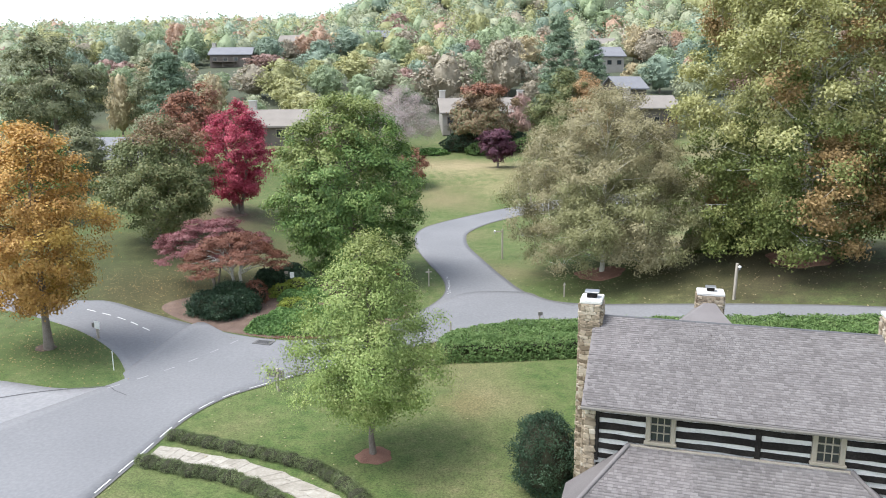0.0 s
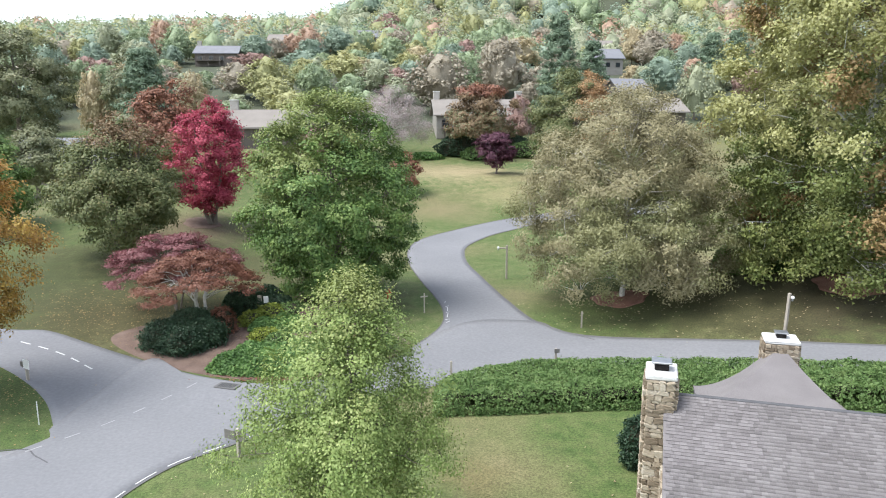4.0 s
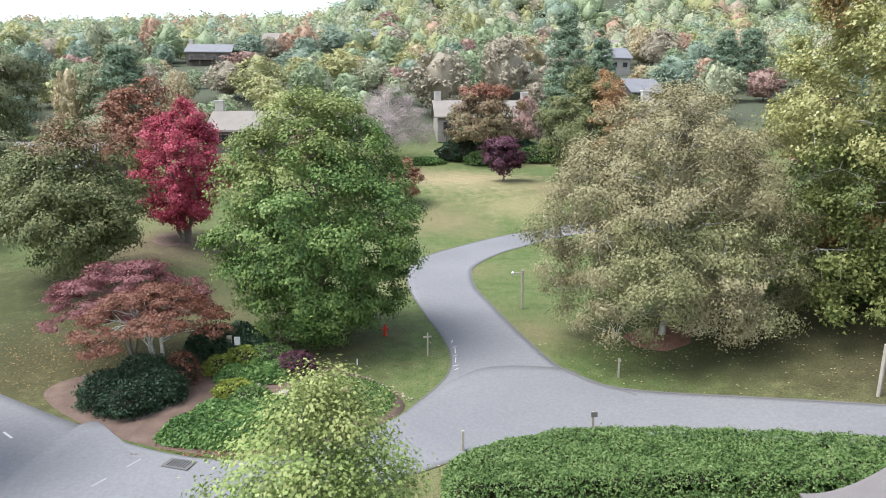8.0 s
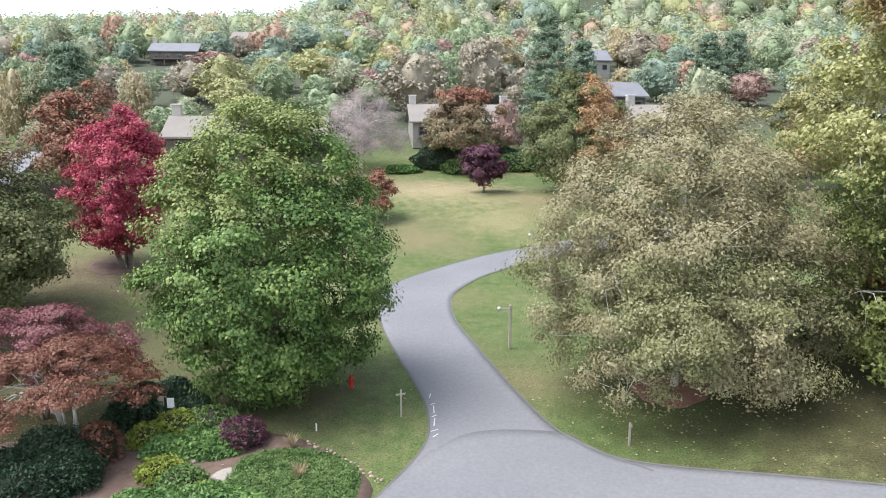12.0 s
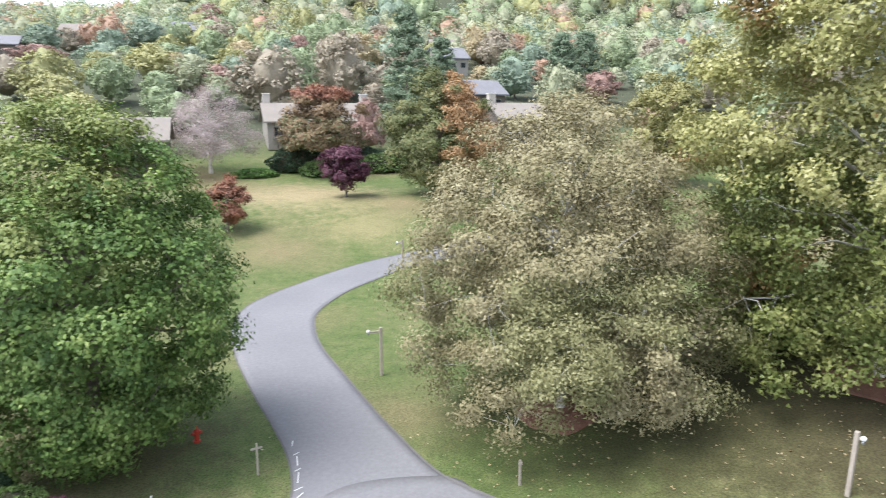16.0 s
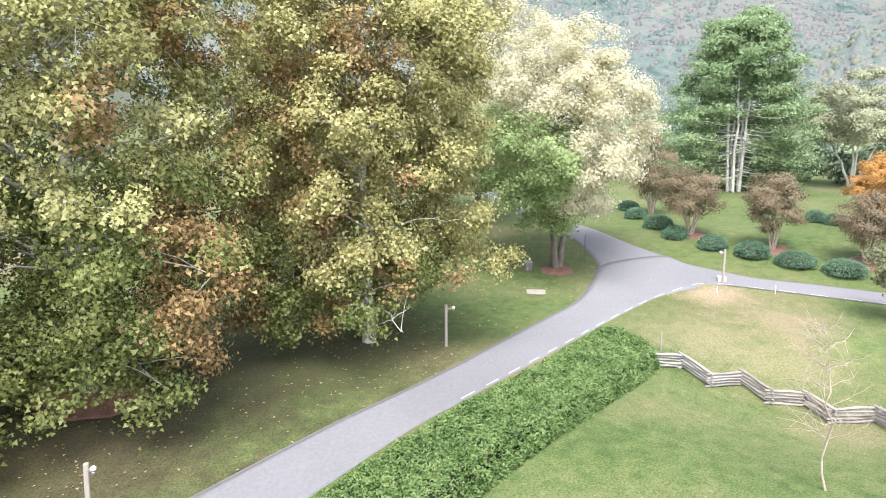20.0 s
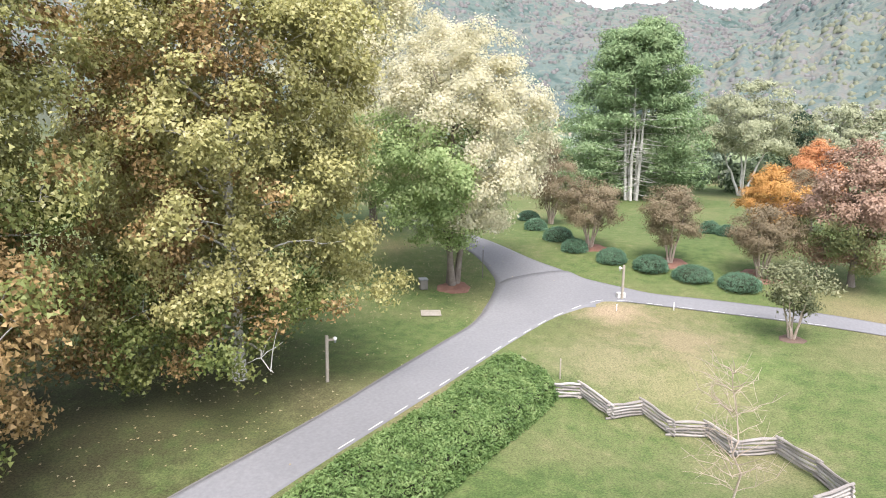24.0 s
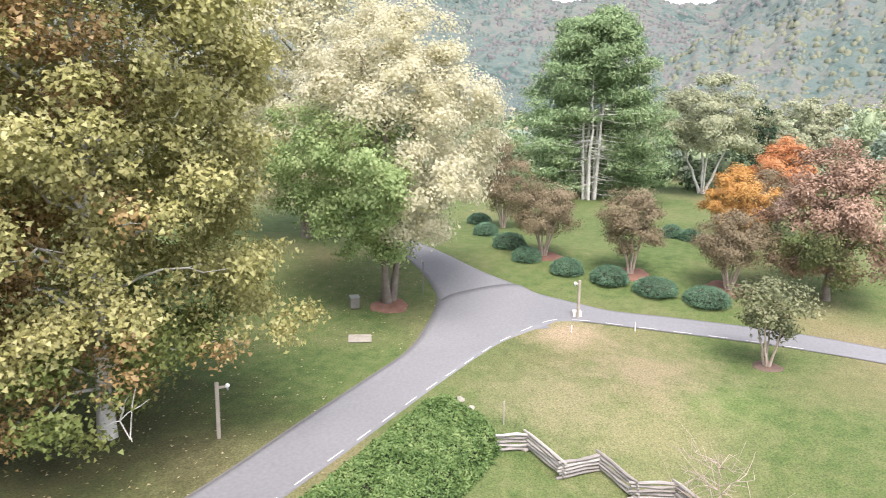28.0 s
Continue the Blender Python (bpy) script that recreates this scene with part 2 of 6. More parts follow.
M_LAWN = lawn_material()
# mountain woods: haze of distance mixed into these greyed, bluish base colours
M_HAZY_CANOPY = material("mountain_crowns", [(.05, .082, .075), (.075, .11, .1), (.105, .135, .118), (.085, .12, .115), (.135, .15, .125), (.12, .13, .125), (.15, .145, .125), (.115, .14, .135)], .009, .09, .95, 4.0, .1, spread=.12)
M_HAZY_CROWN = [leaves("mountain_green", (.1, .135, .12), (.125, .16, .14), (.15, .185, .16), scale=.01, island=.5),
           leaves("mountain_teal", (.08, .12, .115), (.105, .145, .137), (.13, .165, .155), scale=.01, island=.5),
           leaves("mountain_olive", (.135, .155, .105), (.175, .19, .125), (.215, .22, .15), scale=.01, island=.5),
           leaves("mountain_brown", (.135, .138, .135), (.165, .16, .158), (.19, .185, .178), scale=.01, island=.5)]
M_HAZY_MOUNTAIN = woodland_material("mountain_woods", [(.059, .085, .072), (.091, .125, .100), (.135, .160, .135), (.080, .110, .102), (.152, .165, .131), (.150, .137, .129), (.105, .135, .118), (.190, .186, .156)], .075, 3)


# ---- helpers of this scene ----
def smooth(v, a, b):
    u = np.clip((np.asarray(v, float) - a) / (b - a), 0, 1)
    return u * u * (3 - 2 * u)


def ground_z(x, y):
    """Height of the ground: lawns round the junction, the hill to the north, the mountains to the east."""
    x, y = np.asarray(x, float), np.asarray(y, float)
    z = -0.85 + 1.25 * smooth(y, 27, 48) + 0.9 * smooth(y, 58, 76) + 4.1 * smooth(y, 72, 98)
    z = z + (3.05 * smooth(x, 7, 30) + 2.3 * smooth(x, 50, 74)) * (1 - smooth(y, 40, 70))
    z = z - 1.6 * np.exp(-((x - 38) ** 2 + (y - 9.5) ** 2) / 55)
    z = z + 2.6 * smooth(-x, 6, 26) * smooth(y, 44, 66) + 0.6 * smooth(-x, 18, 28)
    d = y - 95 + 0.1 * x
    hill = 0.155 * np.clip(d, 0, 330) * smooth(d, 0, 60) + 62 * smooth(y, 290, 560) * smooth(x + 0.15 * y, -30, 70)
    z = z + hill * (1 - smooth(x, 200, 420))
    across = np.clip((y + 0.175 * x) / (0.3 * np.maximum(x, 1)), -1.2, 1.2)
    z = z + 238 * smooth(x, 380, 1500) * (0.86 + 0.3 * across ** 2)
    spurs = smooth(x, 330, 800) * (14 * np.sin(x / 95 + y / 70) * np.sin(y / 120 - x / 210) + 7 * np.sin(x / 37 - y / 51) + 4 * np.sin(x / 23 + y / 19))
    z = z + spurs + 85 * smooth(x, 230, 640) * smooth(-y - 0.24 * x, -20, 200)
    # a wooded spur that comes down from the south in front of the far ridge
    bearing, far = np.degrees(np.arctan2(y - 28, np.maximum(x - 25, 1))), np.hypot(x - 25, y - 28)
    crest = np.clip(17 - 3.3 * bearing, 0, 125) + 3 * np.sin(bearing * 1.9) + 1.5 * np.sin(bearing * 4.7)
    return np.where(x > 250, np.maximum(z, crest * np.exp(-((far - 610) / 120) ** 2)), z)


def gz(x, y):
    return float(ground_z(x, y))


def mesh_of(name, verts, faces, mat, shade=False):
    me = bpy.data.meshes.new(name)
    verts = np.asarray(verts, np.float32)
    if isinstance(faces, np.ndarray):
        k = faces.shape[1]
        me.vertices.add(len(verts)); me.vertices.foreach_set("co", verts.ravel())
        me.loops.add(faces.size); me.loops.foreach_set("vertex_index", faces.ravel().astype(np.int32))
        me.polygons.add(len(faces)); me.polygons.foreach_set("loop_start", np.arange(0, faces.size, k, dtype=np.int32))
        me.update(calc_edges=True)
    else:
        me.from_pydata([tuple(map(float, v)) for v in verts], [], faces)
        me.update()
    if shade:
        me.polygons.foreach_set("use_smooth", np.ones(len(me.polygons), bool))
    me.materials.append(mat)
    return me


def put(name, me, parent=None, label="", m=None):
    ob = new(name, me)
    if parent:
        ob.parent = parent
    if m is not None:
        ob.matrix_basis = m
    return tagged(ob, label)


def part(name, bm, mat, parent=None, label="", m=None):
    me = bpy.data.meshes.new(name)
    bm.to_mesh(me); bm.free()
    me.materials.append(mat)
    return put(name, me, parent, label, m)


def root(name, label, category, m, group="", kind=""):
    ob = new(name)
    ob.empty_display_size = .2
    ob.matrix_basis = m
    return tagged(ob, label, category, group, kind)


def box(sx, sy, sz, x=0, y=0, z=0, bevel=0.0, bm=None):
    """A box with its middle at x, y, z."""
    own = bmesh.new()
    bmesh.ops.create_cube(own, size=1)
    for v in own.verts:
        v.co = (v.co.x * sx + x, v.co.y * sy + y, v.co.z * sz + z)
    if bevel:
        bmesh.ops.bevel(own, geom=list(own.edges), offset=bevel, segments=1, affect='EDGES')
    if bm is None:
        return own
    me = bpy.data.meshes.new("t"); own.to_mesh(me); own.free(); bm.from_mesh(me); bpy.data.meshes.remove(me)
    return bm


def tube(path, radii, sides=6, jitter=0.0):
    """Vertices and quads of a tapered tube along a path."""
    path = np.asarray(path, float)
    n = len(path)
    t = np.gradient(path, axis=0)
    t /= np.linalg.norm(t, axis=1)[:, None] + 1e-9
    side = np.cross(t, (0.31, 0.82, 0.11) if abs(t[0, 2]) > .5 else (0, 0, 1.0))
    side /= np.linalg.norm(side, axis=1)[:, None] + 1e-9
    up = np.cross(side, t)
    a = np.linspace(0, 2 * np.pi, sides, endpoint=False)
    ring = np.cos(a)[None, :, None] * side[:, None] + np.sin(a)[None, :, None] * up[:, None]
    r = np.asarray(radii, float)[:, None, None]
    if jitter:
        r = r * (1 + jitter * np.random.uniform(-1, 1, (n, sides, 1)))
    v = (path[:, None] + ring * r).reshape(-1, 3)
    i = np.arange(n - 1)[:, None] * sides
    j = np.arange(sides)[None]
    k = (j + 1) % sides
    return v, np.stack([i + j, i + k, i + sides + k, i + sides + j], -1).reshape(-1, 4)


def join(pieces):
    vs, fs, base = [], [], 0
    for v, f in pieces:
        vs.append(v); fs.append(f + base); base += len(v)
    return np.concatenate(vs), np.concatenate(fs)


def spline(points, step=0.5, closed=False):
    """A smooth line through the points."""
    p = np.asarray(points, float)
    q = np.vstack([p[-1], p, p[0], p[1]]) if closed else np.vstack([2 * p[0] - p[1], p, 2 * p[-1] - p[-2]])
    out = []
    for a, b, c, d in zip(q, q[1:], q[2:], q[3:]):
        k = max(2, int(np.linalg.norm(c - b) / step))
        s = np.linspace(0, 1, k, endpoint=False)[:, None]
        out.append(.5 * (2 * b + (c - a) * s + (2 * a - 5 * b + 4 * c - d) * s ** 2 + (3 * b - a - 3 * c + d) * s ** 3))
    if not closed:
        out.append(p[-1:])
    return np.vstack(out)


def inside(poly, x, y):
    x, y = np.asarray(x, float), np.asarray(y, float)
    r = np.zeros(x.shape, bool)
    for (x0, y0), (x1, y1) in zip(poly, np.roll(poly, -1, 0)):
        c = (y0 > y) != (y1 > y)
        r ^= c & (x < (x1 - x0) * (y - y0) / ((y1 - y0) + 1e-12) + x0)
    return r


def resample(line, n):
    d = np.r_[0, np.cumsum(np.linalg.norm(np.diff(line, axis=0), axis=1))]
    s = np.linspace(0, d[-1], n)
    return np.stack([np.interp(s, d, line[:, i]) for i in range(line.shape[1])], 1)


def ribbon(left, right, lift, across=8, step=0.5, skirt=0.25):
    """A sheet between two edge lines that follows the ground, with a step down at both sides."""
    a, b = spline(left, .4), spline(right, .4)
    n = int(max(np.linalg.norm(np.diff(a, axis=0), axis=1).sum(), np.linalg.norm(np.diff(b, axis=0), axis=1).sum()) / step) + 2
    a, b = resample(a, n), resample(b, n)
    s = np.linspace(0, 1, across)[None, :, None]
    g = a[:, None] * (1 - s) + b[:, None] * s
    z = ground_z(g[..., 0], g[..., 1]) + lift
    g = np.dstack([g, z])
    g = np.concatenate([g[:, :1] - (0, 0, skirt), g, g[:, -1:] - (0, 0, skirt)], 1)
    m = g.shape[1]
    i = np.arange(n - 1)[:, None] * m
    j = np.arange(m - 1)[None]
    return g.reshape(-1, 3), np.stack([i + j, i + j + 1, i + m + j + 1, i + m + j], -1).reshape(-1, 4)


def sheet(poly, lift, cell=0.5, dome=0.0):
    """A patch of the ground inside a closed outline; dome: how far its middle stands up."""
    poly = np.asarray(poly, float)
    c = poly.mean(0)
    rings = 10
    k = len(poly)
    v = []
    for i in range(rings + 1):
        s = i / rings
        p = c + (poly - c) * s
        v.append(np.column_stack([p, ground_z(p[:, 0], p[:, 1]) + lift + dome * (1 - s ** 3)]))
    v.append(v[-1] - (0, 0, .25))
    v = np.vstack(v)
    i = np.arange(rings + 1)[:, None] * k
    j = np.arange(k)[None]
    e = (j + 1) % k
    return v, np.stack([i + j, i + e, i + k + e, i + k + j], -1).reshape(-1, 4)


# ---- ground ----
def spaced(lo, a, b, hi, fine):
    mid = np.arange(a, b + fine / 2, fine)
    up, down, s = [b], [a], fine
    while up[-1] < hi:
        s *= 1.06; up.append(up[-1] + s)
    s = fine
    while down[-1] > lo:
        s *= 1.06; down.append(down[-1] - s)
    return np.r_[down[:0:-1], mid, up[1:]]


gx, gy = spaced(-1000, -55, 95, 2600, 1.25), spaced(-1600, -6, 100, 1300, 1.25)
X, Y = np.meshgrid(gx, gy, indexing="ij")
i = np.arange(len(gx) - 1)[:, None] * len(gy)
j = np.arange(len(gy) - 1)[None]
quads = np.stack([i + j, i + len(gy) + j, i + len(gy) + j + 1, i + j + 1], -1).reshape(-1, 4)
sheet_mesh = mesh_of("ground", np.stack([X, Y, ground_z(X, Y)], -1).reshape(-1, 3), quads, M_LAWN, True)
sheet_mesh.materials.append(M_HAZY_MOUNTAIN)
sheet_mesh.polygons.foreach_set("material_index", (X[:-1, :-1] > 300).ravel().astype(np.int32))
tagged(put("ground", sheet_mesh),
       "mown autumn lawn, green with straw-coloured patches, rising to hills", "ground", kind="structure")

# ---- roads ----
# West road: along the front lawn from the south-west to the junction and on behind the hedge.
ROAD_WEST = ([(-28, 2), (-24, 12), (-21.5, 19), (-18.7, 24.6), (-18, 26), (-18.6, 27.4), (-17.5, 35.2), (-14.8, 33.6), (-11.8, 32.5), (-9, 32.2), (-5.5, 33.4), (-2.8, 35.7), (-1.5, 37.6), (0.2, 40.2)],
             [(-15.5, -1), (-14, 8), (-13.3, 13.3), (-12.9, 16.6), (-12.4, 20.5), (-11.3, 23.2), (-9.6, 25), (-7.5, 27), (-4.5, 29.3), (-1.5, 31.2), (0.5, 32.4), (3, 33.3), (5, 33.8), (6.8, 34)])
ROAD_EAST = ([(-1, 38.5), (2, 41.6), (6.3, 41.6), (7.4, 40.3), (8.9, 39.1), (14.1, 37), (19, 34.5), (23.2, 32.1), (28.4, 29.6), (36.1, 26.6), (41.5, 24.8), (47.2, 22.8), (51, 21.5), (54.4, 20.8), (60.1, 20.4)],
             [(-3, 30.6), (0.5, 32.4), (3, 33.3), (5.5, 34), (10, 33.8), (15, 32.1), (20.7, 29.8), (25.35, 27.65), (32.03, 24.98), (35.83, 23.48), (43.83, 20.38), (48.15, 18.62), (51.7, 17.0), (54.1, 15.5), (57, 12.6)])
ROAD_SOUTHEAST = ([(58.5, 20.4), (61, 19.6), (63.4, 15.4), (61.8, 13.5), (60.2, 10.6), (59.2, 8.4), (58.5, 4.4), (57, -2), (55, -7), (52, -14), (49, -22)],
                  [(50.5, 18), (52.6, 16.7), (55, 14.8), (57, 12.9), (57.3, 10.8), (56.9, 8.7), (55.4, 1.8), (54.3, -2.1), (52.6, -6.3), (49, -13), (46, -20)])
ROAD_FAR = ([(54, 21), (57, 20.6), (60.1, 20.5), (62.6, 21.2), (66.6, 22.9), (75.5, 27.9), (85, 33.3), (97, 40), (112, 50)],
            [(56, 13), (60, 13), (63, 14.8), (65.9, 17.7), (69.1, 20.2), (74.7, 24.2), (83, 29.5), (96, 36.5), (112, 46)])
ROAD_NORTH = ([(-2.2, 36.4), (-0.2, 40.4), (0, 43.6), (-0.8, 47.5), (-1.7, 51), (-3.1, 57.5), (-3.7, 63), (-3.2, 67), (-1.2, 70.2), (2.6, 74.2), (6.5, 77.1), (11, 79.2), (18, 82), (28, 84)],
              [(9.6, 38.2), (6.4, 41.4), (4.7, 46.1), (3.8, 50), (3, 53.9), (2.1, 58.5), (1.8, 62.5), (2.2, 65.6), (4.4, 69.5), (7, 72.4), (9.6, 74.8), (12.4, 76.6), (18, 78.4), (28, 80)])
ROAD_LEFT = ([(-46, 45), (-36, 41), (-28, 38.4), (-25.2, 38.4), (-22.1, 37.2), (-18, 35.3), (-14.8, 33.4)],
             [(-46, 41), (-38, 38.4), (-31, 36), (-27.7, 34.5), (-23.8, 32.5), (-20.6, 29.9), (-18.2, 26.6)])
DRIVE_LEFT = ([(-48, 27), (-36, 25.6), (-25, 24.6), (-21, 24.2), (-18.6, 24.7), (-17, 26)],
              [(-48, 14), (-36, 14), (-27, 14), (-22, 14), (-18, 14.5), (-16, 15)])
for name, (left, right), lift, mat, label in (
        ("road", ROAD_WEST, .035, M_ASPHALT, "grey asphalt park road along the front lawn"),
        ("road", ROAD_EAST, .03, M_ASPHALT, "narrow grey asphalt road behind the clipped hedge"),
        ("road", ROAD_NORTH, .025, M_ASPHALT, "winding grey asphalt road up the lawn"),
        ("road", ROAD_SOUTHEAST, .026, M_ASPHALT, "grey asphalt road past the myrtle bed"),
        ("road", ROAD_FAR, .022, M_ASPHALT, "pale asphalt road under the cream-leaved trees"),
        ("road", ROAD_LEFT, .030, M_ASPHALT, "asphalt side road round the grass island"),
        ("driveway", DRIVE_LEFT, .024, M_ASPHALT_OLD, "pale cracked asphalt driveway beside the grass island")):
    v, f = ribbon(left, right, lift, 12)
    tagged(put(name, mesh_of(name, v, f, mat)), label, "road", kind="structure")


# ---- trees: how they are grown ----
PROFILES = {
    "round": lambda s: np.sqrt(np.clip(1 - (2 * s - 1) ** 2, 0, 1)) * (1.08 - .25 * s),
    "egg": lambda s: np.clip(np.sin(np.pi * np.clip(s, 0, 1) ** .8), 0, 1) ** .62,
    "dome": lambda s: np.clip(1 - s ** 2.6, 0, 1) ** .55 * (.82 + .18 * np.minimum(1, s * 5)),
    "cone": lambda s: (1 - s) ** .8 * .98 + .02,
    "oval": lambda s: np.clip(np.sin(np.pi * (.1 + .88 * s)), 0, 1) ** .6,
    "column": lambda s: np.clip(1 - np.abs(2 * s - .95) ** 4, 0, 1) ** .5,
    "pine": lambda s: np.clip(1 - s, 0, 1) ** .5 * (.6 + .4 * np.clip(s * 4, 0, 1)),
    "skirt": lambda s: np.clip((1 - s) * 2.6, 0, 1) ** .5 * (.9 + .1 * np.sin(np.pi * s)) * (.86 + .14 * np.clip(s * 12, 0, 1)),
    "vase": lambda s: (.28 + .85 * s ** .8) * np.clip((1.02 - s) * 4.5, 0, 1) ** .5,
    "spade": lambda s: np.clip(s / .24, .05, 1) ** .5 * np.clip((1.02 - s) / .78, 0, 1) ** .72,
    "umbrella": lambda s: np.clip(1 - (s - .35) ** 2 * 1.9, 0, 1) * np.clip((1.0 - s) * 2.2, 0, 1) ** .5,
}


def foliage(centres, size, per, leaf, upward=.5, flat=1.0, narrow=.55, heart=None, pull=.7, broad=False, guide=None, loose=.85):
    """Leaf blades scattered round clump centres: one pointed blade each, or a broad folded one."""
    n = len(centres) * per
    c = np.repeat(centres, per, 0)
    size = np.repeat(np.broadcast_to(np.asarray(size, float), (len(centres),)), per)[:, None]
    off = np.random.normal(0, .5, (n, 3)) * (1, 1, flat * .8)
    c = c + off * size
    if guide is None:
        nrm = np.random.normal(0, 1, (n, 3)) + (0, 0, upward * 2) + off * .8
    else:
        nrm = np.random.normal(0, loose, (n, 3)) + (0, 0, upward * .8) + off + np.repeat(guide, per, 0) * 1.3
    if heart is not None:
        away = c - heart
        nrm += pull * away / (np.linalg.norm(away, axis=1)[:, None] + 1e-6)
    nrm /= np.linalg.norm(nrm, axis=1)[:, None]
    t = np.cross(nrm, np.random.normal(0, 1, (n, 3)))
    t /= np.linalg.norm(t, axis=1)[:, None] + 1e-9
    b = np.cross(nrm, t)
    ln = leaf * np.random.uniform(.65, 1.35, (n, 1))
    w = ln * narrow
    if broad:
        v = np.stack([c - t * ln * .5, c + b * w * .5 - t * ln * .08 + nrm * ln * .12, c + t * ln * .5, c - b * w * .5 - t * ln * .08 + nrm * ln * .12], 1).reshape(-1, 3)
        return v, np.arange(n * 4).reshape(-1, 4)
    v = np.stack([c - t * ln * .4 + b * w * .62, c - t * ln * .4 - b * w * .62, c + t * ln * .6 + nrm * ln * .1], 1).reshape(-1, 3)
    return v, np.arange(n * 3).reshape(-1, 3)


def drift(p, scale, seed=0.0):
    """Slow noise over a crown, for patches of another colour."""
    return np.array([noise.noise(Vector((x * scale + seed, y * scale, z * scale))) for x, y, z in p])


def crown_points(n, R, z0, z1, profile, rough=.22, shell=.4, lobes=3.0, gap=.0, seed=0, squash=1.0):
    """Clump centres in a crown of radius R between two heights, uneven at the rim."""
    rng = np.random.default_rng(seed)
    pts = []
    while sum(map(len, pts)) < n:
        s, a = rng.uniform(0, 1, n * 2), rng.uniform(0, 2 * np.pi, n * 2)
        f = PROFILES[profile](s)
        keep = rng.uniform(0, 1.05, n * 2) < f ** .9
        s, a, f = s[keep], a[keep], f[keep]
        ph = seed * 1.7
        wob = 1 + rough * (np.sin(a * lobes + ph + s * 5) * .5 + np.sin(a * (lobes * 2 + 1) - ph + s * 11) * .35 + np.sin(s * 17 + a * 2 + ph) * .3)
        r = R * f * wob * rng.uniform(0, 1, len(s)) ** shell
        p = np.stack([r * np.cos(a), r * np.sin(a) * squash, z0 + (z1 - z0) * s], 1)
        if gap:
            q = [noise.noise(Vector((x * .42 + ph, y * .42, z * .42))) for x, y, z in p]
            p = p[np.asarray(q) > -.5 + gap]
        pts.append(p)
    return np.vstack(pts)[:n]


def spaced_points(p, gap, most):
    """The points that keep a distance from one another."""
    kept = [p[0]]
    for q in p[1:]:
        if len(kept) >= most:
            break
        d = np.asarray(kept) - q
        if (d * d).sum(1).min() > gap * gap:
            kept.append(q)
    return np.array(kept)


def florets(boughs, size, each, middle, flat=.8, droop=0.0):
    """Clump centres on the rounded outer side of every bough, with the way each of them faces."""
    k = len(boughs)
    out = boughs - middle
    out /= np.linalg.norm(out, axis=1)[:, None] + 1e-6
    lean = out * .65 + (0, 0, .6)
    lean /= np.linalg.norm(lean, axis=1)[:, None] + 1e-6
    d = np.random.normal(0, 1, (k, each, 3))
    d /= np.linalg.norm(d, axis=2)[..., None]
    back = (d * lean[:, None]).sum(2)
    d = np.where((back < -.25)[..., None], d - 2 * back[..., None] * lean[:, None], d)
    big = size * np.random.uniform(.7, 1.3, (k, 1, 1))
    c = boughs[:, None] + d * big * np.random.uniform(.6, 1.05, (k, each, 1)) * (1, 1, flat)
    c[..., 2] -= droop * np.linalg.norm(c[..., :2] - boughs[:, None, :2], axis=2)
    guide = d * .85 + lean[:, None] * .45
    return c.reshape(-1, 3), guide.reshape(-1, 3)


def bend(a, b, sag, k=7, wander=.025):
    a, b = np.asarray(a, float), np.asarray(b, float)
    s = np.linspace(0, 1, k)[:, None]
    d = np.linalg.norm(b - a)
    p = a + (b - a) * s
    p[:, 2] += (np.sin(np.pi * s) * sag * d)[:, 0]
    p[1:-1] += np.random.normal(0, wander * d, (k - 2, 3))
    return p


def limbs(points, trunk_top, trunk_r, limb_low, count, twigs, bare=0.0, stems=None):
    """Limbs from the trunk to far clumps and twigs to others."""
    pieces, out = [], []
    pts = points[np.random.permutation(len(points))]
    chosen = [pts[0]]
    for _ in range(count - 1):
        d = np.min(np.linalg.norm(pts[:, None] - np.asarray(chosen)[None], axis=2), axis=1)
        chosen.append(pts[np.argmax(d)])
    for p in chosen:
        h = limb_low + (trunk_top - limb_low) * np.clip((p[2] - limb_low) / max(.5, trunk_top - limb_low) * .72, 0, .97)
        base = np.array([0, 0, h]) if stems is None else stems[np.random.randint(len(stems))](h)
        path = bend(base, p * (.93, .93, .97), .10)
        r = trunk_r * np.random.uniform(.16, .32)
        pieces.append(tube(path, np.linspace(r, r * .15, 7), 5))
        out.append(path)
    nodes = np.vstack([o[2:] for o in out])
    reach = np.ptp(points[:, 0]) * .16
    for p in pts[:twigs]:
        q = nodes[np.argmin(np.linalg.norm(nodes - p, axis=1))]
        if np.linalg.norm(q - p) > reach:
            continue
        pieces.append(tube(bend(q, p, .05, 4), np.linspace(trunk_r * .07, trunk_r * .02, 4) + .005, 3))
    return join(pieces)


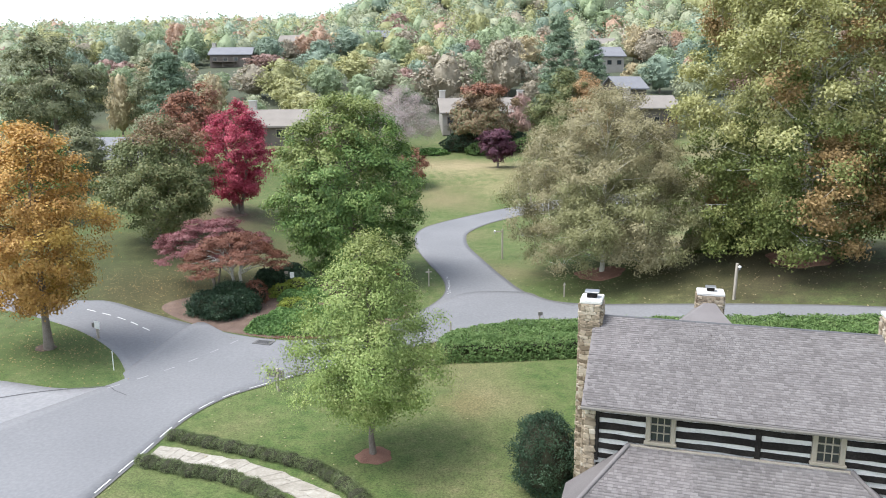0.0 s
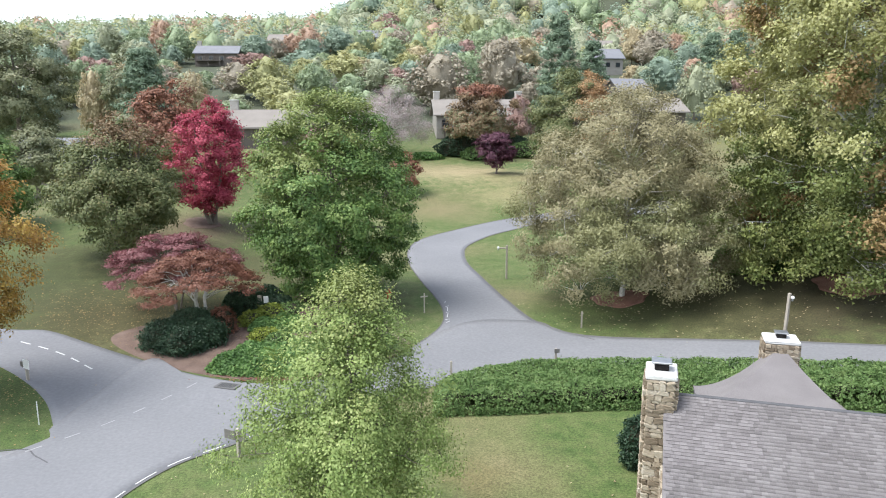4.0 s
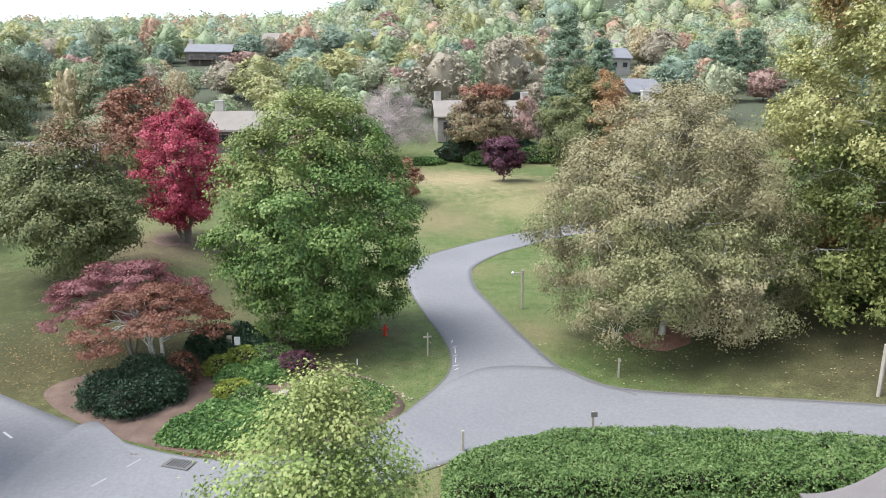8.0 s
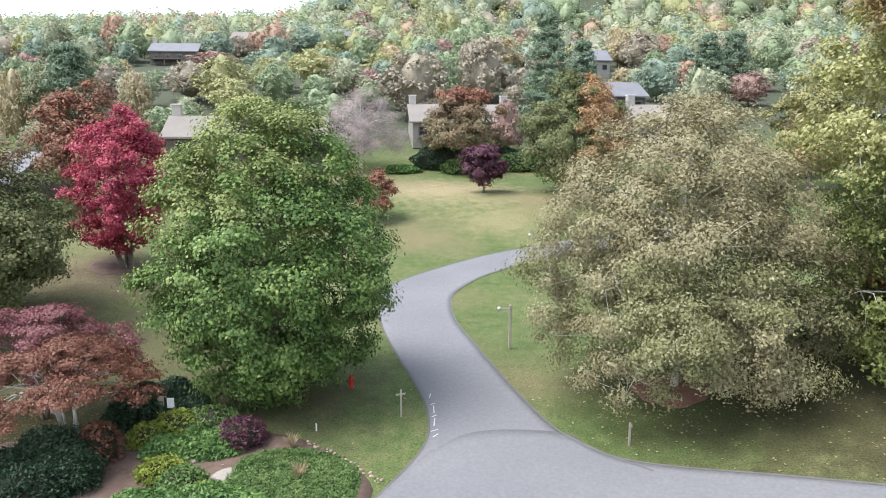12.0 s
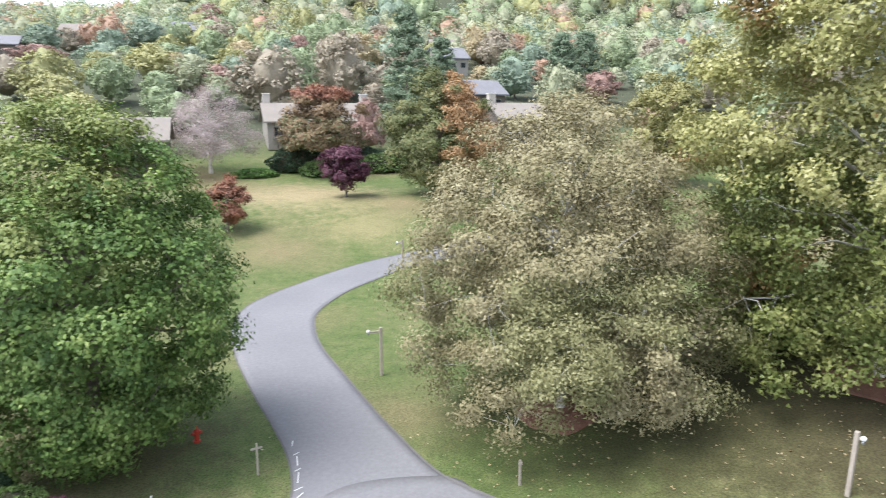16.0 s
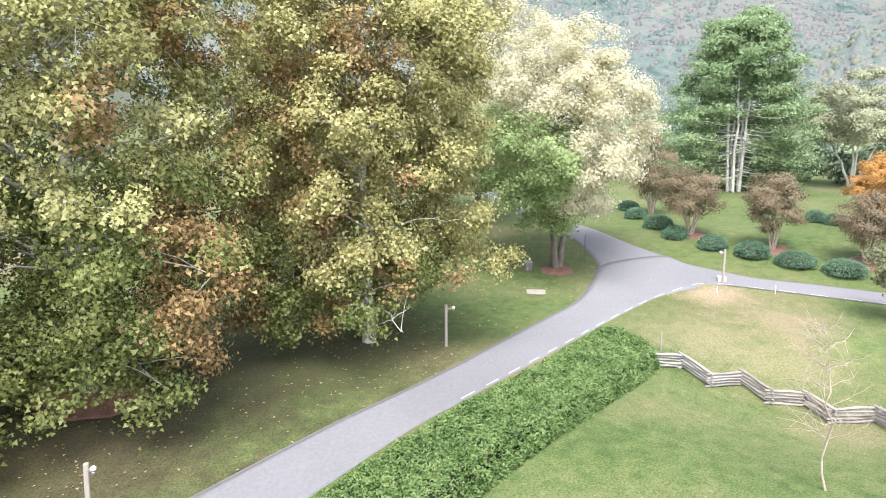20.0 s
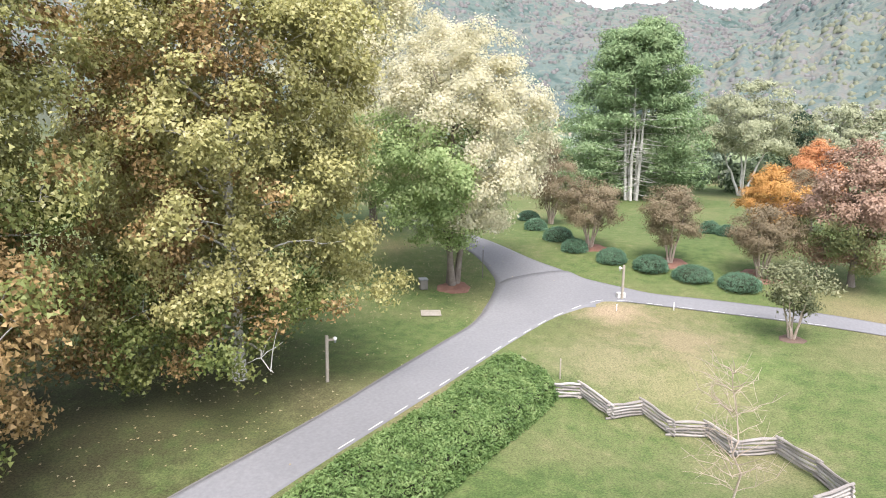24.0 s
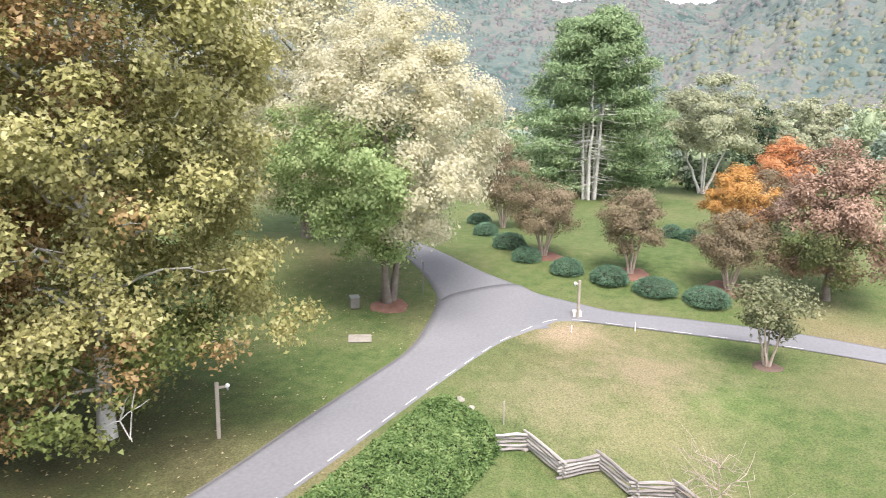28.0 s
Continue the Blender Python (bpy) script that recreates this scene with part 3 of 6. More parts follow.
def tree(x, y, height, R, low, profile, leaf_mat, label, clumps=260, per=90, leaf=.24, clump=.9, trunk=.28, bark=None, category="tree", name="tree",
         seed=1, shell=.4, rough=.22, gap=.12, upward=.5, branches=14, twigs=110, flat=.8, squash=1.0, extra=None, lobes=3.0, narrow=.55, stems=1, trunk_to=.82, limb_low=None, hole=None, broad=False, patch=None, splay=.42, bough=0.0, each=9, droop=0.0, loose=.85):
    """A tree as one thing: trunk, limbs, crown."""
    np.random.seed(seed)
    bark = bark or M_BARK
    top = root(name, label, category, pose(x, y, gz(x, y), rz=seed * 37 % 360))
    guide = None
    if bough:
        full = crown_points(clumps, R - bough * .55, low + bough * .5, height - bough * .75, profile, rough, shell, lobes, gap, seed, squash)
        full = spaced_points(full, bough * .72, clumps // each)
        pts, guide = florets(full, bough, each, (0, 0, low + (height - low) * .35), flat, droop)
        core = crown_points(len(pts) // 4, R * .8, low + bough, height - bough * 1.5, profile, rough, .5, lobes, 0, seed + 500, squash)
        away = core - (0, 0, low + (height - low) * .35)
        pts, guide = np.vstack([pts, core]), np.vstack([guide, away / (np.linalg.norm(away, axis=1)[:, None] + 1e-6)])
    else:
        pts = crown_points(clumps, R, low, height - clump * .4, profile, rough, shell, lobes, gap, seed, squash)
        full = pts
    if hole:
        stay = ~hole(pts)
        pts, guide = pts[stay], None if guide is None else guide[stay]
    pieces, axes = [], []
    for k in range(stems):
        a = 2 * np.pi * k / stems + seed
        lean = 0 if stems == 1 else 1
        tip = np.array([np.cos(a) * R * splay * lean, np.sin(a) * R * splay * lean, height * trunk_to])
        foot = np.array([np.cos(a) * trunk * 1.1 * lean, np.sin(a) * trunk * 1.1 * lean, -.12])
        p = bend(foot, tip, -.02 * lean, 9, .008)
        r = trunk * np.linspace(1, .16, 9) ** .85
        r[0] *= 1.35
        pieces.append(tube(p, r, 8, .07))
        axes.append(lambda h, p=p: np.array([np.interp(h, p[:, 2], p[:, i]) for i in range(3)]))
    put("trunk", mesh_of("trunk", *join(pieces), bark, True), top)
    put("branching", mesh_of("branching", *limbs(full, height * trunk_to, trunk, low + .3 if limb_low is None else limb_low, branches, twigs, stems=axes), bark, True), top)
    heart = (0, 0, low + (height - low) * .4)
    spin = radians(seed * 37 % 360)
    for mask, mat, part_label in ([patch] if isinstance(patch, tuple) else patch or []):
        turned = mask(pts @ np.array([[np.cos(spin), np.sin(spin), 0], [-np.sin(spin), np.cos(spin), 0], [0, 0, 1]]))
        put("crown", mesh_of("crown", *foliage(pts[turned], clump, per, leaf, upward, flat, narrow, heart, .7, broad, None if guide is None else guide[turned], loose), mat), top, part_label)
        pts, guide = pts[~turned], None if guide is None else guide[~turned]
    put("crown", mesh_of("crown", *foliage(pts, clump * np.random.uniform(.7, 1.25, len(pts)), per, leaf, upward, flat, narrow, heart, .7, broad, guide, loose), leaf_mat), top)
    if extra:
        sub, mat, part_label = extra(pts)
        put("crown", mesh_of("crown", *foliage(sub, clump, per // 2, leaf, upward, flat, narrow, (0, 0, low + (height - low) * .4), .7, broad), mat), top, part_label)
    return top


def mound(poly, height, spray_mat, core_mat, name, label, category="shrub", sprays=9000, leaf=.22, seed=3, edge=.75, bumps=.18, upward=.6, lift=0.0, edge_power=.5):
    """A clipped or spreading shrub bed: a dark twiggy core under a skin of leaf sprays."""
    np.random.seed(seed)
    poly = np.asarray(poly, float)
    c = poly.mean(0)
    t = root(name, label, category, pose(*c, gz(*c)))
    lo, hi = poly.min(0), poly.max(0)
    pts = []
    while sum(map(len, pts)) < sprays:
        q = np.random.uniform(lo, hi, (sprays * 2, 2))
        pts.append(q[inside(poly, q[:, 0], q[:, 1])])
    q = np.vstack(pts)[:sprays]
    seg = np.roll(poly, -1, 0) - poly

    def rim(p):
        best = np.full(len(p), 1e9)
        for a, s in zip(poly, seg):
            k = np.clip(((p - a) @ s) / (s @ s + 1e-9), 0, 1)
            best = np.minimum(best, np.linalg.norm(p - a - k[:, None] * s, axis=1))
        return best
    d = rim(q)
    top = height * np.clip(d / edge, 0, 1) ** edge_power
    z = ground_z(q[:, 0], q[:, 1]) + lift + top * (1 + bumps * np.sin(q[:, 0] * 1.9 + q[:, 1]) * np.sin(q[:, 1] * 2.3 - q[:, 0] * .6)) + np.random.normal(0, .05, sprays)
    side = d < edge * .35
    z[side] -= np.random.uniform(0, 1, side.sum()) * top[side]
    near_rim = np.where(d < edge * .5)[0]
    near_rim = near_rim[np.random.randint(0, len(near_rim), sprays // 3)]
    flank = np.column_stack([q[near_rim], ground_z(q[near_rim, 0], q[near_rim, 1]) + lift + np.random.uniform(0, .9, len(near_rim)) * height * np.clip(d[near_rim] / edge + .35, 0, 1)])
    pos = np.vstack([np.column_stack([q, z]), flank]) - (*c, gz(*c))
    put("foliage", mesh_of("foliage", *foliage(pos, leaf * .9, 3, leaf * 1.1, upward, .6, .45), spray_mat), t)
    step = max(.25, min(hi - lo) / 40)
    ax, ay = np.arange(lo[0], hi[0] + step, step), np.arange(lo[1], hi[1] + step, step)
    GX, GY = np.meshgrid(ax, ay, indexing="ij")
    flat = np.stack([GX.ravel(), GY.ravel()], 1)
    inset = min(.3, edge * .45)
    okay = inside(poly, flat[:, 0], flat[:, 1]) & (rim(flat) > inset)
    h = np.where(okay, height * .8 * np.clip((rim(flat) - inset * .6) / edge, 0, 1) ** edge_power, -.05)
    grid = np.column_stack([flat, ground_z(flat[:, 0], flat[:, 1]) + lift + h]) - (*c, gz(*c))
    n = len(ay)
    i = np.arange(len(ax) - 1)[:, None] * n
    j = np.arange(n - 1)[None]
    f = np.stack([i + j, i + n + j, i + n + j + 1, i + j + 1], -1).reshape(-1, 4)
    f = f[okay[f].all(1)]
    used, f = np.unique(f, return_inverse=True)
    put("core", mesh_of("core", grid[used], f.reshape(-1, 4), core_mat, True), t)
    return t


def bush(x, y, rx, ry, h, spray_mat, core_mat, name, label, category="shrub", n=900, leaf=.16, seed=1, turn=0.0, sink=.35, per=5, upward=.4, bumps=.08, group="", clump=.16):
    """A rounded shrub standing on the ground: a dark core and a skin of leaves."""
    np.random.seed(seed)
    t = root(name, label, category, pose(x, y, gz(x, y), rz=turn), group)
    a, s = np.random.uniform(0, 2 * np.pi, n), np.random.uniform(-sink, 1, n)
    r = np.sqrt(np.clip(1 - s ** 2, 0, 1)) * (1 + bumps * np.sin(a * 5 + s * 6 + seed) + bumps * np.sin(a * 3 - s * 9))
    k = h / (1 + sink)
    p = np.column_stack([np.cos(a) * r * rx, np.sin(a) * r * ry, (s + sink) * k])
    put("foliage", mesh_of("foliage", *foliage(p, clump, per, leaf, upward, .9, .5), spray_mat), t)
    bm = bmesh.new()
    bmesh.ops.create_icosphere(bm, subdivisions=3, radius=1)
    for v in bm.verts:
        q = 1 + .06 * noise.noise(v.co * 3 + Vector((seed, 0, 0)))
        v.co = (v.co.x * rx * .9 * q, v.co.y * ry * .9 * q, (max(-sink, v.co.z * .93) + sink) * k * q)
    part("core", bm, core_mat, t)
    return t


# shade inside the shrubs is put into this near-black twig colour
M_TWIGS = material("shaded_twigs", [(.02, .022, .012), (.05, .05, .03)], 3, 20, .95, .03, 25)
L_YOUNG = leaves("young_maple_leaf", (0.104, 0.167, 0.041), (0.189, 0.266, 0.072), (0.297, 0.369, 0.122), (0.450, 0.477, 0.207))
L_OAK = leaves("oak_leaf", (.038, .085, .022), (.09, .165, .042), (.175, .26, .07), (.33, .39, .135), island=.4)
# sunlit top and west side of the oak, painted by a lighter leaf colour
L_OAK_SUNLIT = leaves("sunlit_oak_leaf", (0.096, 0.136, 0.036), (0.176, 0.224, 0.064), (0.264, 0.304, 0.104), (0.368, 0.376, 0.160), island=.4)
L_BROWN = leaves("fading_leaf", (0.143, 0.129, 0.064), (0.244, 0.216, 0.115), (0.331, 0.299, 0.170), (0.442, 0.409, 0.267), island=.6)
L_SYC = leaves("sycamore_leaf", (0.24, 0.252, 0.084), (0.32, 0.326, 0.117), (0.375, 0.366, 0.15), (0.43, 0.41, 0.205), spread=.28, island=.45, leafy=.25, rough=.45, spec=.5)
L_SYC2 = leaves("sycamore_leaf_rust", (0.25, 0.25, 0.086), (0.335, 0.325, 0.12), (0.395, 0.368, 0.155), (0.45, 0.415, 0.21), spread=.28, island=.45, leafy=.25, rough=.45, spec=.5)
# green lower leaves, coloured darker to carry the shade under the crown
L_SYC_GREEN_SHADED = leaves("sycamore_leaf_green_shaded", (.06, .09, .024), (.12, .155, .042), (.2, .22, .07), (.32, .31, .12), spread=.2, island=.4)
L_SYC_RUST = leaves("sycamore_leaf_orange", (0.136, 0.096, 0.044), (0.240, 0.160, 0.068), (0.352, 0.240, 0.104), (0.432, 0.320, 0.168), spread=.2, island=.5)
L_ORANGE = leaves("orange_leaf", (.25, .14, .05), (.41, .235, .07), (.53, .32, .09), (.62, .45, .17), island=.6)
L_VIVID = leaves("vivid_orange_leaf", (.38, .17, .05), (.52, .28, .08), (.6, .38, .14))
L_RED = leaves("crimson_leaf", (0.150, 0.018, 0.031), (0.299, 0.035, 0.066), (0.458, 0.075, 0.123), (0.546, 0.158, 0.194), island=.55)
L_JMAPLE = leaves("red_maple_leaf", (0.107, 0.034, 0.041), (0.193, 0.066, 0.074), (0.271, 0.119, 0.123), (0.344, 0.197, 0.193))
L_JMAPLE_BROWN = leaves("bronze_maple_leaf", (0.123, 0.048, 0.033), (0.209, 0.090, 0.059), (0.295, 0.152, 0.102))
L_PURPLE = leaves("purple_leaf", (.06, .02, .04), (.11, .04, .065), (.17, .075, .1))
L_GREY = leaves("dusty_green_leaf", (.075, .1, .05), (.145, .165, .085), (.225, .235, .125), (.33, .31, .185), island=.5)
L_DULL = leaves("dull_green_leaf", (0.055, 0.078, 0.027), (0.117, 0.144, 0.053), (0.195, 0.207, 0.086), (0.296, 0.242, 0.117), island=.5)
L_REDBROWN = leaves("red_brown_leaf", (0.122, 0.061, 0.0434), (0.26, 0.122, 0.0784), (0.418, 0.209, 0.122))
L_CREAM = leaves("cream_leaf", (.46, .44, .28), (.6, .575, .4), (.7, .67, .51), (.76, .73, .61), leafy=.55)
L_CREAM_GREEN = leaves("pale_green_leaf", (.2, .3, .1), (.32, .42, .18), (.5, .55, .3), leafy=.4)
L_PINE = leaves("pine_needle", (.1, .165, .075), (.17, .26, .12), (.25, .34, .165), (.34, .42, .23))
L_CRAPE = leaves("bronze_leaf", (0.129, 0.097, 0.055), (0.193, 0.152, 0.092), (0.258, 0.207, 0.129), (0.276, 0.239, 0.143))
L_HILL_PINE = leaves("hill_pine_needle", (.11, .165, .1), (.185, .255, .165), (.27, .34, .225))
L_SILVER = leaves("silver_leaf", (.2, .23, .13), (.31, .33, .2), (.43, .44, .3))
L_HEDGE = leaves("yew_spray", (0.050, 0.100, 0.029), (0.104, 0.181, 0.052), (0.170, 0.257, 0.087), (0.244, 0.322, 0.126), scale=1.2)
L_JUNIPER = leaves("juniper_spray", (.05, .115, .035), (.115, .215, .06), (.21, .32, .1))
L_DARK = leaves("dark_evergreen_leaf", (.018, .038, .022), (.036, .072, .038), (.075, .12, .065))
L_BOX = leaves("blue_green_leaf", (.07, .15, .09), (.12, .225, .14), (.18, .3, .195))
L_LIME = leaves("yellow_green_leaf", (.13, .18, .03), (.24, .29, .05), (.36, .39, .08))
L_MOTTLED = leaves("mottled_oak_leaf", (.17, .11, .07), (.28, .18, .12), (.4, .27, .2), (.5, .38, .31), island=.6)
L_EDGING = leaves("edging_leaf", (.075, .1, .04), (.13, .165, .07), (.21, .25, .115))
L_WHITE = leaves("pinkish_grey_twig", (.3, .245, .235), (.42, .35, .34), (.53, .46, .44))


# ---- the trees near the roads ----
L_FADING_GREEN = leaves("fading_green_leaf", (0.133, 0.133, 0.055), (0.212, 0.212, 0.092), (0.299, 0.294, 0.147), (0.414, 0.396, 0.239), island=.6)
L_FADING_RUST = leaves("fading_rust_leaf", (.28, .17, .08), (.42, .26, .13), (.52, .36, .2), island=.5)
L_EMBER = leaves("ember_leaf", (.4, .15, .06), (.54, .24, .1), (.64, .35, .17))
L_YOUNG_GOLD = leaves("yellowing_maple_leaf", (0.170, 0.230, 0.064), (0.272, 0.315, 0.102), (0.391, 0.408, 0.178))
L_GOLD = leaves("golden_leaf", (.36, .22, .05), (.5, .33, .08), (.6, .44, .14))
L_DULL_RUST = leaves("dull_rust_leaf", (0.136, 0.093, 0.051), (0.221, 0.153, 0.085), (0.306, 0.230, 0.136))
L_CREAM_YELLOW = leaves("pale_yellow_leaf", (.48, .46, .29), (.62, .59, .41), (.72, .69, .52), leafy=.5)
L_OLIVE = leaves("olive_leaf", (.13, .14, .05), (.24, .24, .09), (.36, .34, .15), (.46, .42, .2))
tree(-2.6, 17.0, 10.3, 3.9, 1.8, "spade", L_YOUNG, "young green maple turning yellow in a mulch ring on lawn", 1450, 44, .088, .5, .14, seed=11, rough=.28, gap=.0, shell=.45, limb_low=1.6, bough=.36, each=6, broad=True, narrow=.7, branches=30, twigs=200, upward=.4,
     patch=(lambda p: (p[:, 2] > 9.0) | (drift(p, .9, 2) > .46), L_YOUNG_GOLD, "yellowing leaves at the tip"))
tree(-24.6, 29.7, 14.4, 4.0, 2.2, "egg", L_ORANGE, "orange autumn maple on the grass island", 1200, 36, .155, .6, .25, seed=12, bough=.42, each=6, broad=True, narrow=.7, rough=.25, shell=.35, branches=24,
     patch=(lambda p: (drift(p, .35, 4) > .12) & (p[:, 2] < 9), L_GOLD, "golden yellow leaves"))
tree(-26.9, 53.2, 12.0, 5.4, .7, "egg", L_DULL, "dusty green multi-stemmed tree on the lawn", 1100, 36, .2, .7, .24, seed=13, stems=4, bough=.6, each=6, broad=True, narrow=.7, shell=.3,
     patch=(lambda p: (p[:, 2] > 9.6) & (drift(p, .5, 3) > -.3), L_DULL_RUST, "rusty brown leaves at the top"))
tree(-22.9, 63.8, 12.3, 4.1, 1.3, "egg", L_RED, "crimson autumn tree with a forked trunk", 760, 36, .19, .6, .2, seed=14, stems=3, bough=.45, each=6, broad=True, narrow=.7, shell=.35)
tree(-33, 79.5, 12.5, 5, 2, "round", L_REDBROWN, "red-brown autumn tree behind the crimson one", 420, 32, .32, .8, .3, seed=15, bough=.8, each=7, broad=True)
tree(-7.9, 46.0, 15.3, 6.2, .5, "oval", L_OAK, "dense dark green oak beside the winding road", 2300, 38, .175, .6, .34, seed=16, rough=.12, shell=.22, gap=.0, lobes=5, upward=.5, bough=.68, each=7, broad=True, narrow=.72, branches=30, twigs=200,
     patch=(lambda p: (p[:, 2] - .55 * p[:, 0] + 5 * drift(p, .5, 4) > 11) & (drift(p, .8, 6) > -.25), L_OAK_SUNLIT, "lighter yellow-green upper leaves"))
tree(13.0, 45.6, 15.2, 7.9, .9, "dome", L_BROWN, "rounded tree with thinning brown leaves above red mulch", 2400, 62, .135, .75, .17, bark=M_BARK_PALE, seed=17, rough=.14, gap=.0, shell=.28, branches=60, twigs=1000, upward=.4, bough=.55, each=6,
     patch=(lambda p: (drift(p, .22, 3) > -.02) & (p[:, 2] < 8), L_FADING_GREEN, "olive-green lower leaves"))
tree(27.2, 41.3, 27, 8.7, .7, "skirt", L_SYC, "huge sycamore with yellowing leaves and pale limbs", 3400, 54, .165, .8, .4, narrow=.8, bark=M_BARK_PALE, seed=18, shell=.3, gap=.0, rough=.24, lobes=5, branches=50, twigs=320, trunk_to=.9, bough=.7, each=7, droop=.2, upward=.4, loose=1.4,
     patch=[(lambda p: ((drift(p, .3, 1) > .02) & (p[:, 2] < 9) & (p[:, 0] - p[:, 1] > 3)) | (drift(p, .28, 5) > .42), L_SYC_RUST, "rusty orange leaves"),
            (lambda p: p[:, 2] + 5 * drift(p, .22, 11) + .5 * np.hypot(p[:, 0], p[:, 1]) < 12.6, L_SYC_GREEN_SHADED, "dark green lower leaves")])
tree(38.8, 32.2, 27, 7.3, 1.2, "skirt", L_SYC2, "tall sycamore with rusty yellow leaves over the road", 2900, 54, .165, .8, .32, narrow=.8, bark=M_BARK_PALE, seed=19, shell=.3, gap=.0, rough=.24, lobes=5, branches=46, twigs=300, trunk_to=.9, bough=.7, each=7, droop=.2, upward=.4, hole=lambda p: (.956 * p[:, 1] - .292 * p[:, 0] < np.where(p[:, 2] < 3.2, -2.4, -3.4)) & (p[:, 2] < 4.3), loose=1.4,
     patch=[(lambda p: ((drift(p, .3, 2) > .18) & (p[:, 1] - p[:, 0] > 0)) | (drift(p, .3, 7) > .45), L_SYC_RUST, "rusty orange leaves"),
            (lambda p: p[:, 2] + 5 * drift(p, .22, 12) + .6 * np.hypot(p[:, 0], p[:, 1]) < 8, L_SYC_GREEN_SHADED, "dark green lower leaves")])
tree(50, 40.5, 22, 7.5, 3, "egg", L_SYC, "sycamore with yellow-green leaves farther along the road", 600, 40, .34, 1.0, .45, bark=M_BARK_PALE, seed=20, bough=1.1, each=8, broad=True, droop=.2)
tree(59.4, 23.8, 20.6, 8.0, 3.2, "egg", L_CREAM, "maple with pale cream and green leaves at the fork", 2000, 38, .21, .8, .26, seed=21, stems=3, splay=.3, gap=.0, shell=.32, rough=.22, bough=.7, each=7, broad=True, narrow=.7, droop=.2,
     patch=(lambda p: (p[:, 2] < 12.5 + 2 * drift(p, .3, 6)) & (p[:, 1] > -1.6 + 2.5 * drift(p, .25, 8)) & (p[:, 0] < 4), L_CREAM_GREEN, "green inner and lower leaves"))
tree(73, 33.4, 27, 9.6, 2.5, "egg", L_CREAM_YELLOW, "tall tree with pale yellow-cream leaves behind the fork", 1000, 40, .34, 1.1, .36, seed=22, bough=1.2, each=8, broad=True)
def pine(x, y, h, R, label, seed, mat=None, stems=1, bare=0.0, side=None, low=.06, tiers=26, tufts=7, needle=.42, bark=None, sprigs=44):
    """A pine with tiers of level boughs that carry flat plates of needle tufts; bare: height up to which one side stands open."""
    np.random.seed(seed)
    t = root("pine_tree", label, "tree", pose(x, y, gz(x, y)))
    trunks, wood, c, g = [], [], [], []
    feet = []
    for k in range(stems):
        a = 2 * np.pi * k / stems + .4
        o = 0 if stems == 1 else R * .07
        foot, tip = np.array([np.cos(a) * o, np.sin(a) * o, -.1]), np.array([np.cos(a) * o * 2.6, np.sin(a) * o * 2.6, h * np.random.uniform(.84, .97)])
        p = bend(foot, tip, 0, 8, .006)
        trunks.append(tube(p, np.linspace(h * .0095, h * .003, 8), 7, .05))
        feet.append(p)
    for lev in np.linspace(low, .985, tiers):
        width = R * min(1, (1 - lev) * 1.3 + .07) ** .8 * (.8 + .2 * min(1, lev / .3))
        for a in np.random.uniform(0, 2 * np.pi) + np.arange(8) * np.pi / 4 + np.random.normal(0, .2, 8):
            stem = feet[np.random.randint(stems)]
            z = h * min(.985, lev + np.random.normal(0, .02))
            base = np.array([np.interp(z, stem[:, 2], stem[:, i]) for i in (0, 1)] + [min(z, stem[-1, 2])])
            ln = width * np.random.uniform(.6, 1.06)
            tip = base + np.array([np.cos(a) * ln, np.sin(a) * ln, ln * (.34 * lev - .08)])
            open_side = side is not None and z < bare and abs((a - side + np.pi) % (2 * np.pi) - np.pi) < (.85 if z < bare * .6 else .6)
            if open_side:
                tip = base + (tip - base) * np.random.uniform(.15, .42)
            path = bend(base, tip, -.05, 6, .02)
            wood.append(tube(path, np.linspace(.02 + ln * .004, .01, 6), 4))
            if open_side:
                continue
            s_ = np.random.uniform(.3, 1.02, tufts) ** .8
            wide = np.random.normal(0, .17, tufts) * ln * (1.15 - s_)
            q = base + (tip - base) * s_[:, None] + np.stack([-np.sin(a) * wide, np.cos(a) * wide, np.random.normal(0, .12 + .02 * R, tufts) - .05 * ln * np.sin(np.pi * s_)], 1)
            c.append(q)
            g.append(np.tile((np.cos(a) * .5, np.sin(a) * .5, .45), (tufts, 1)))
    put("trunk", mesh_of("trunk", *join(trunks), bark or M_BARK, True), t)
    put("branching", mesh_of("branching", *join(wood), bark or M_BARK), t)
    c, g = np.vstack(c), np.vstack(g)
    put("crown", mesh_of("crown", *foliage(c, R * .09 + .35, sprigs, needle, .3, .5, .24, guide=g), mat or L_PINE), t)
    return t


pine(109.5, 4.6, 24.6, 11.6, "tall white pine with several bare grey lower stems", 23, None, 5, 17.5, np.pi, .07, 34, 12, .5, M_BARK_PALE)
tree(6.9, 97.2, 6.4, 2.9, 1.0, "round", L_PURPLE, "small purple-leaved tree on the upper lawn", 280, 40, .22, .45, .14, seed=24, bough=.7, each=7)
tree(18.2, 98, 15.6, 6.8, .4, "egg", L_DULL, "broad green tree with rusty patches at the lawn's edge", 800, 50, .28, .7, .36, seed=25, bough=1.25, each=8, broad=True, shell=.25,
     patch=(lambda p: (p[:, 0] - .3 * p[:, 1] > .8) & (drift(p, .25, 9) > -.2) & (p[:, 2] > 3), L_FADING_RUST, "rusty leaves"))
tree(-5.5, 86, 5.8, 2.2, .6, "round", L_REDBROWN, "small red-leaved tree on the slope", 200, 40, .22, .45, .12, seed=26, bough=.6, each=7)
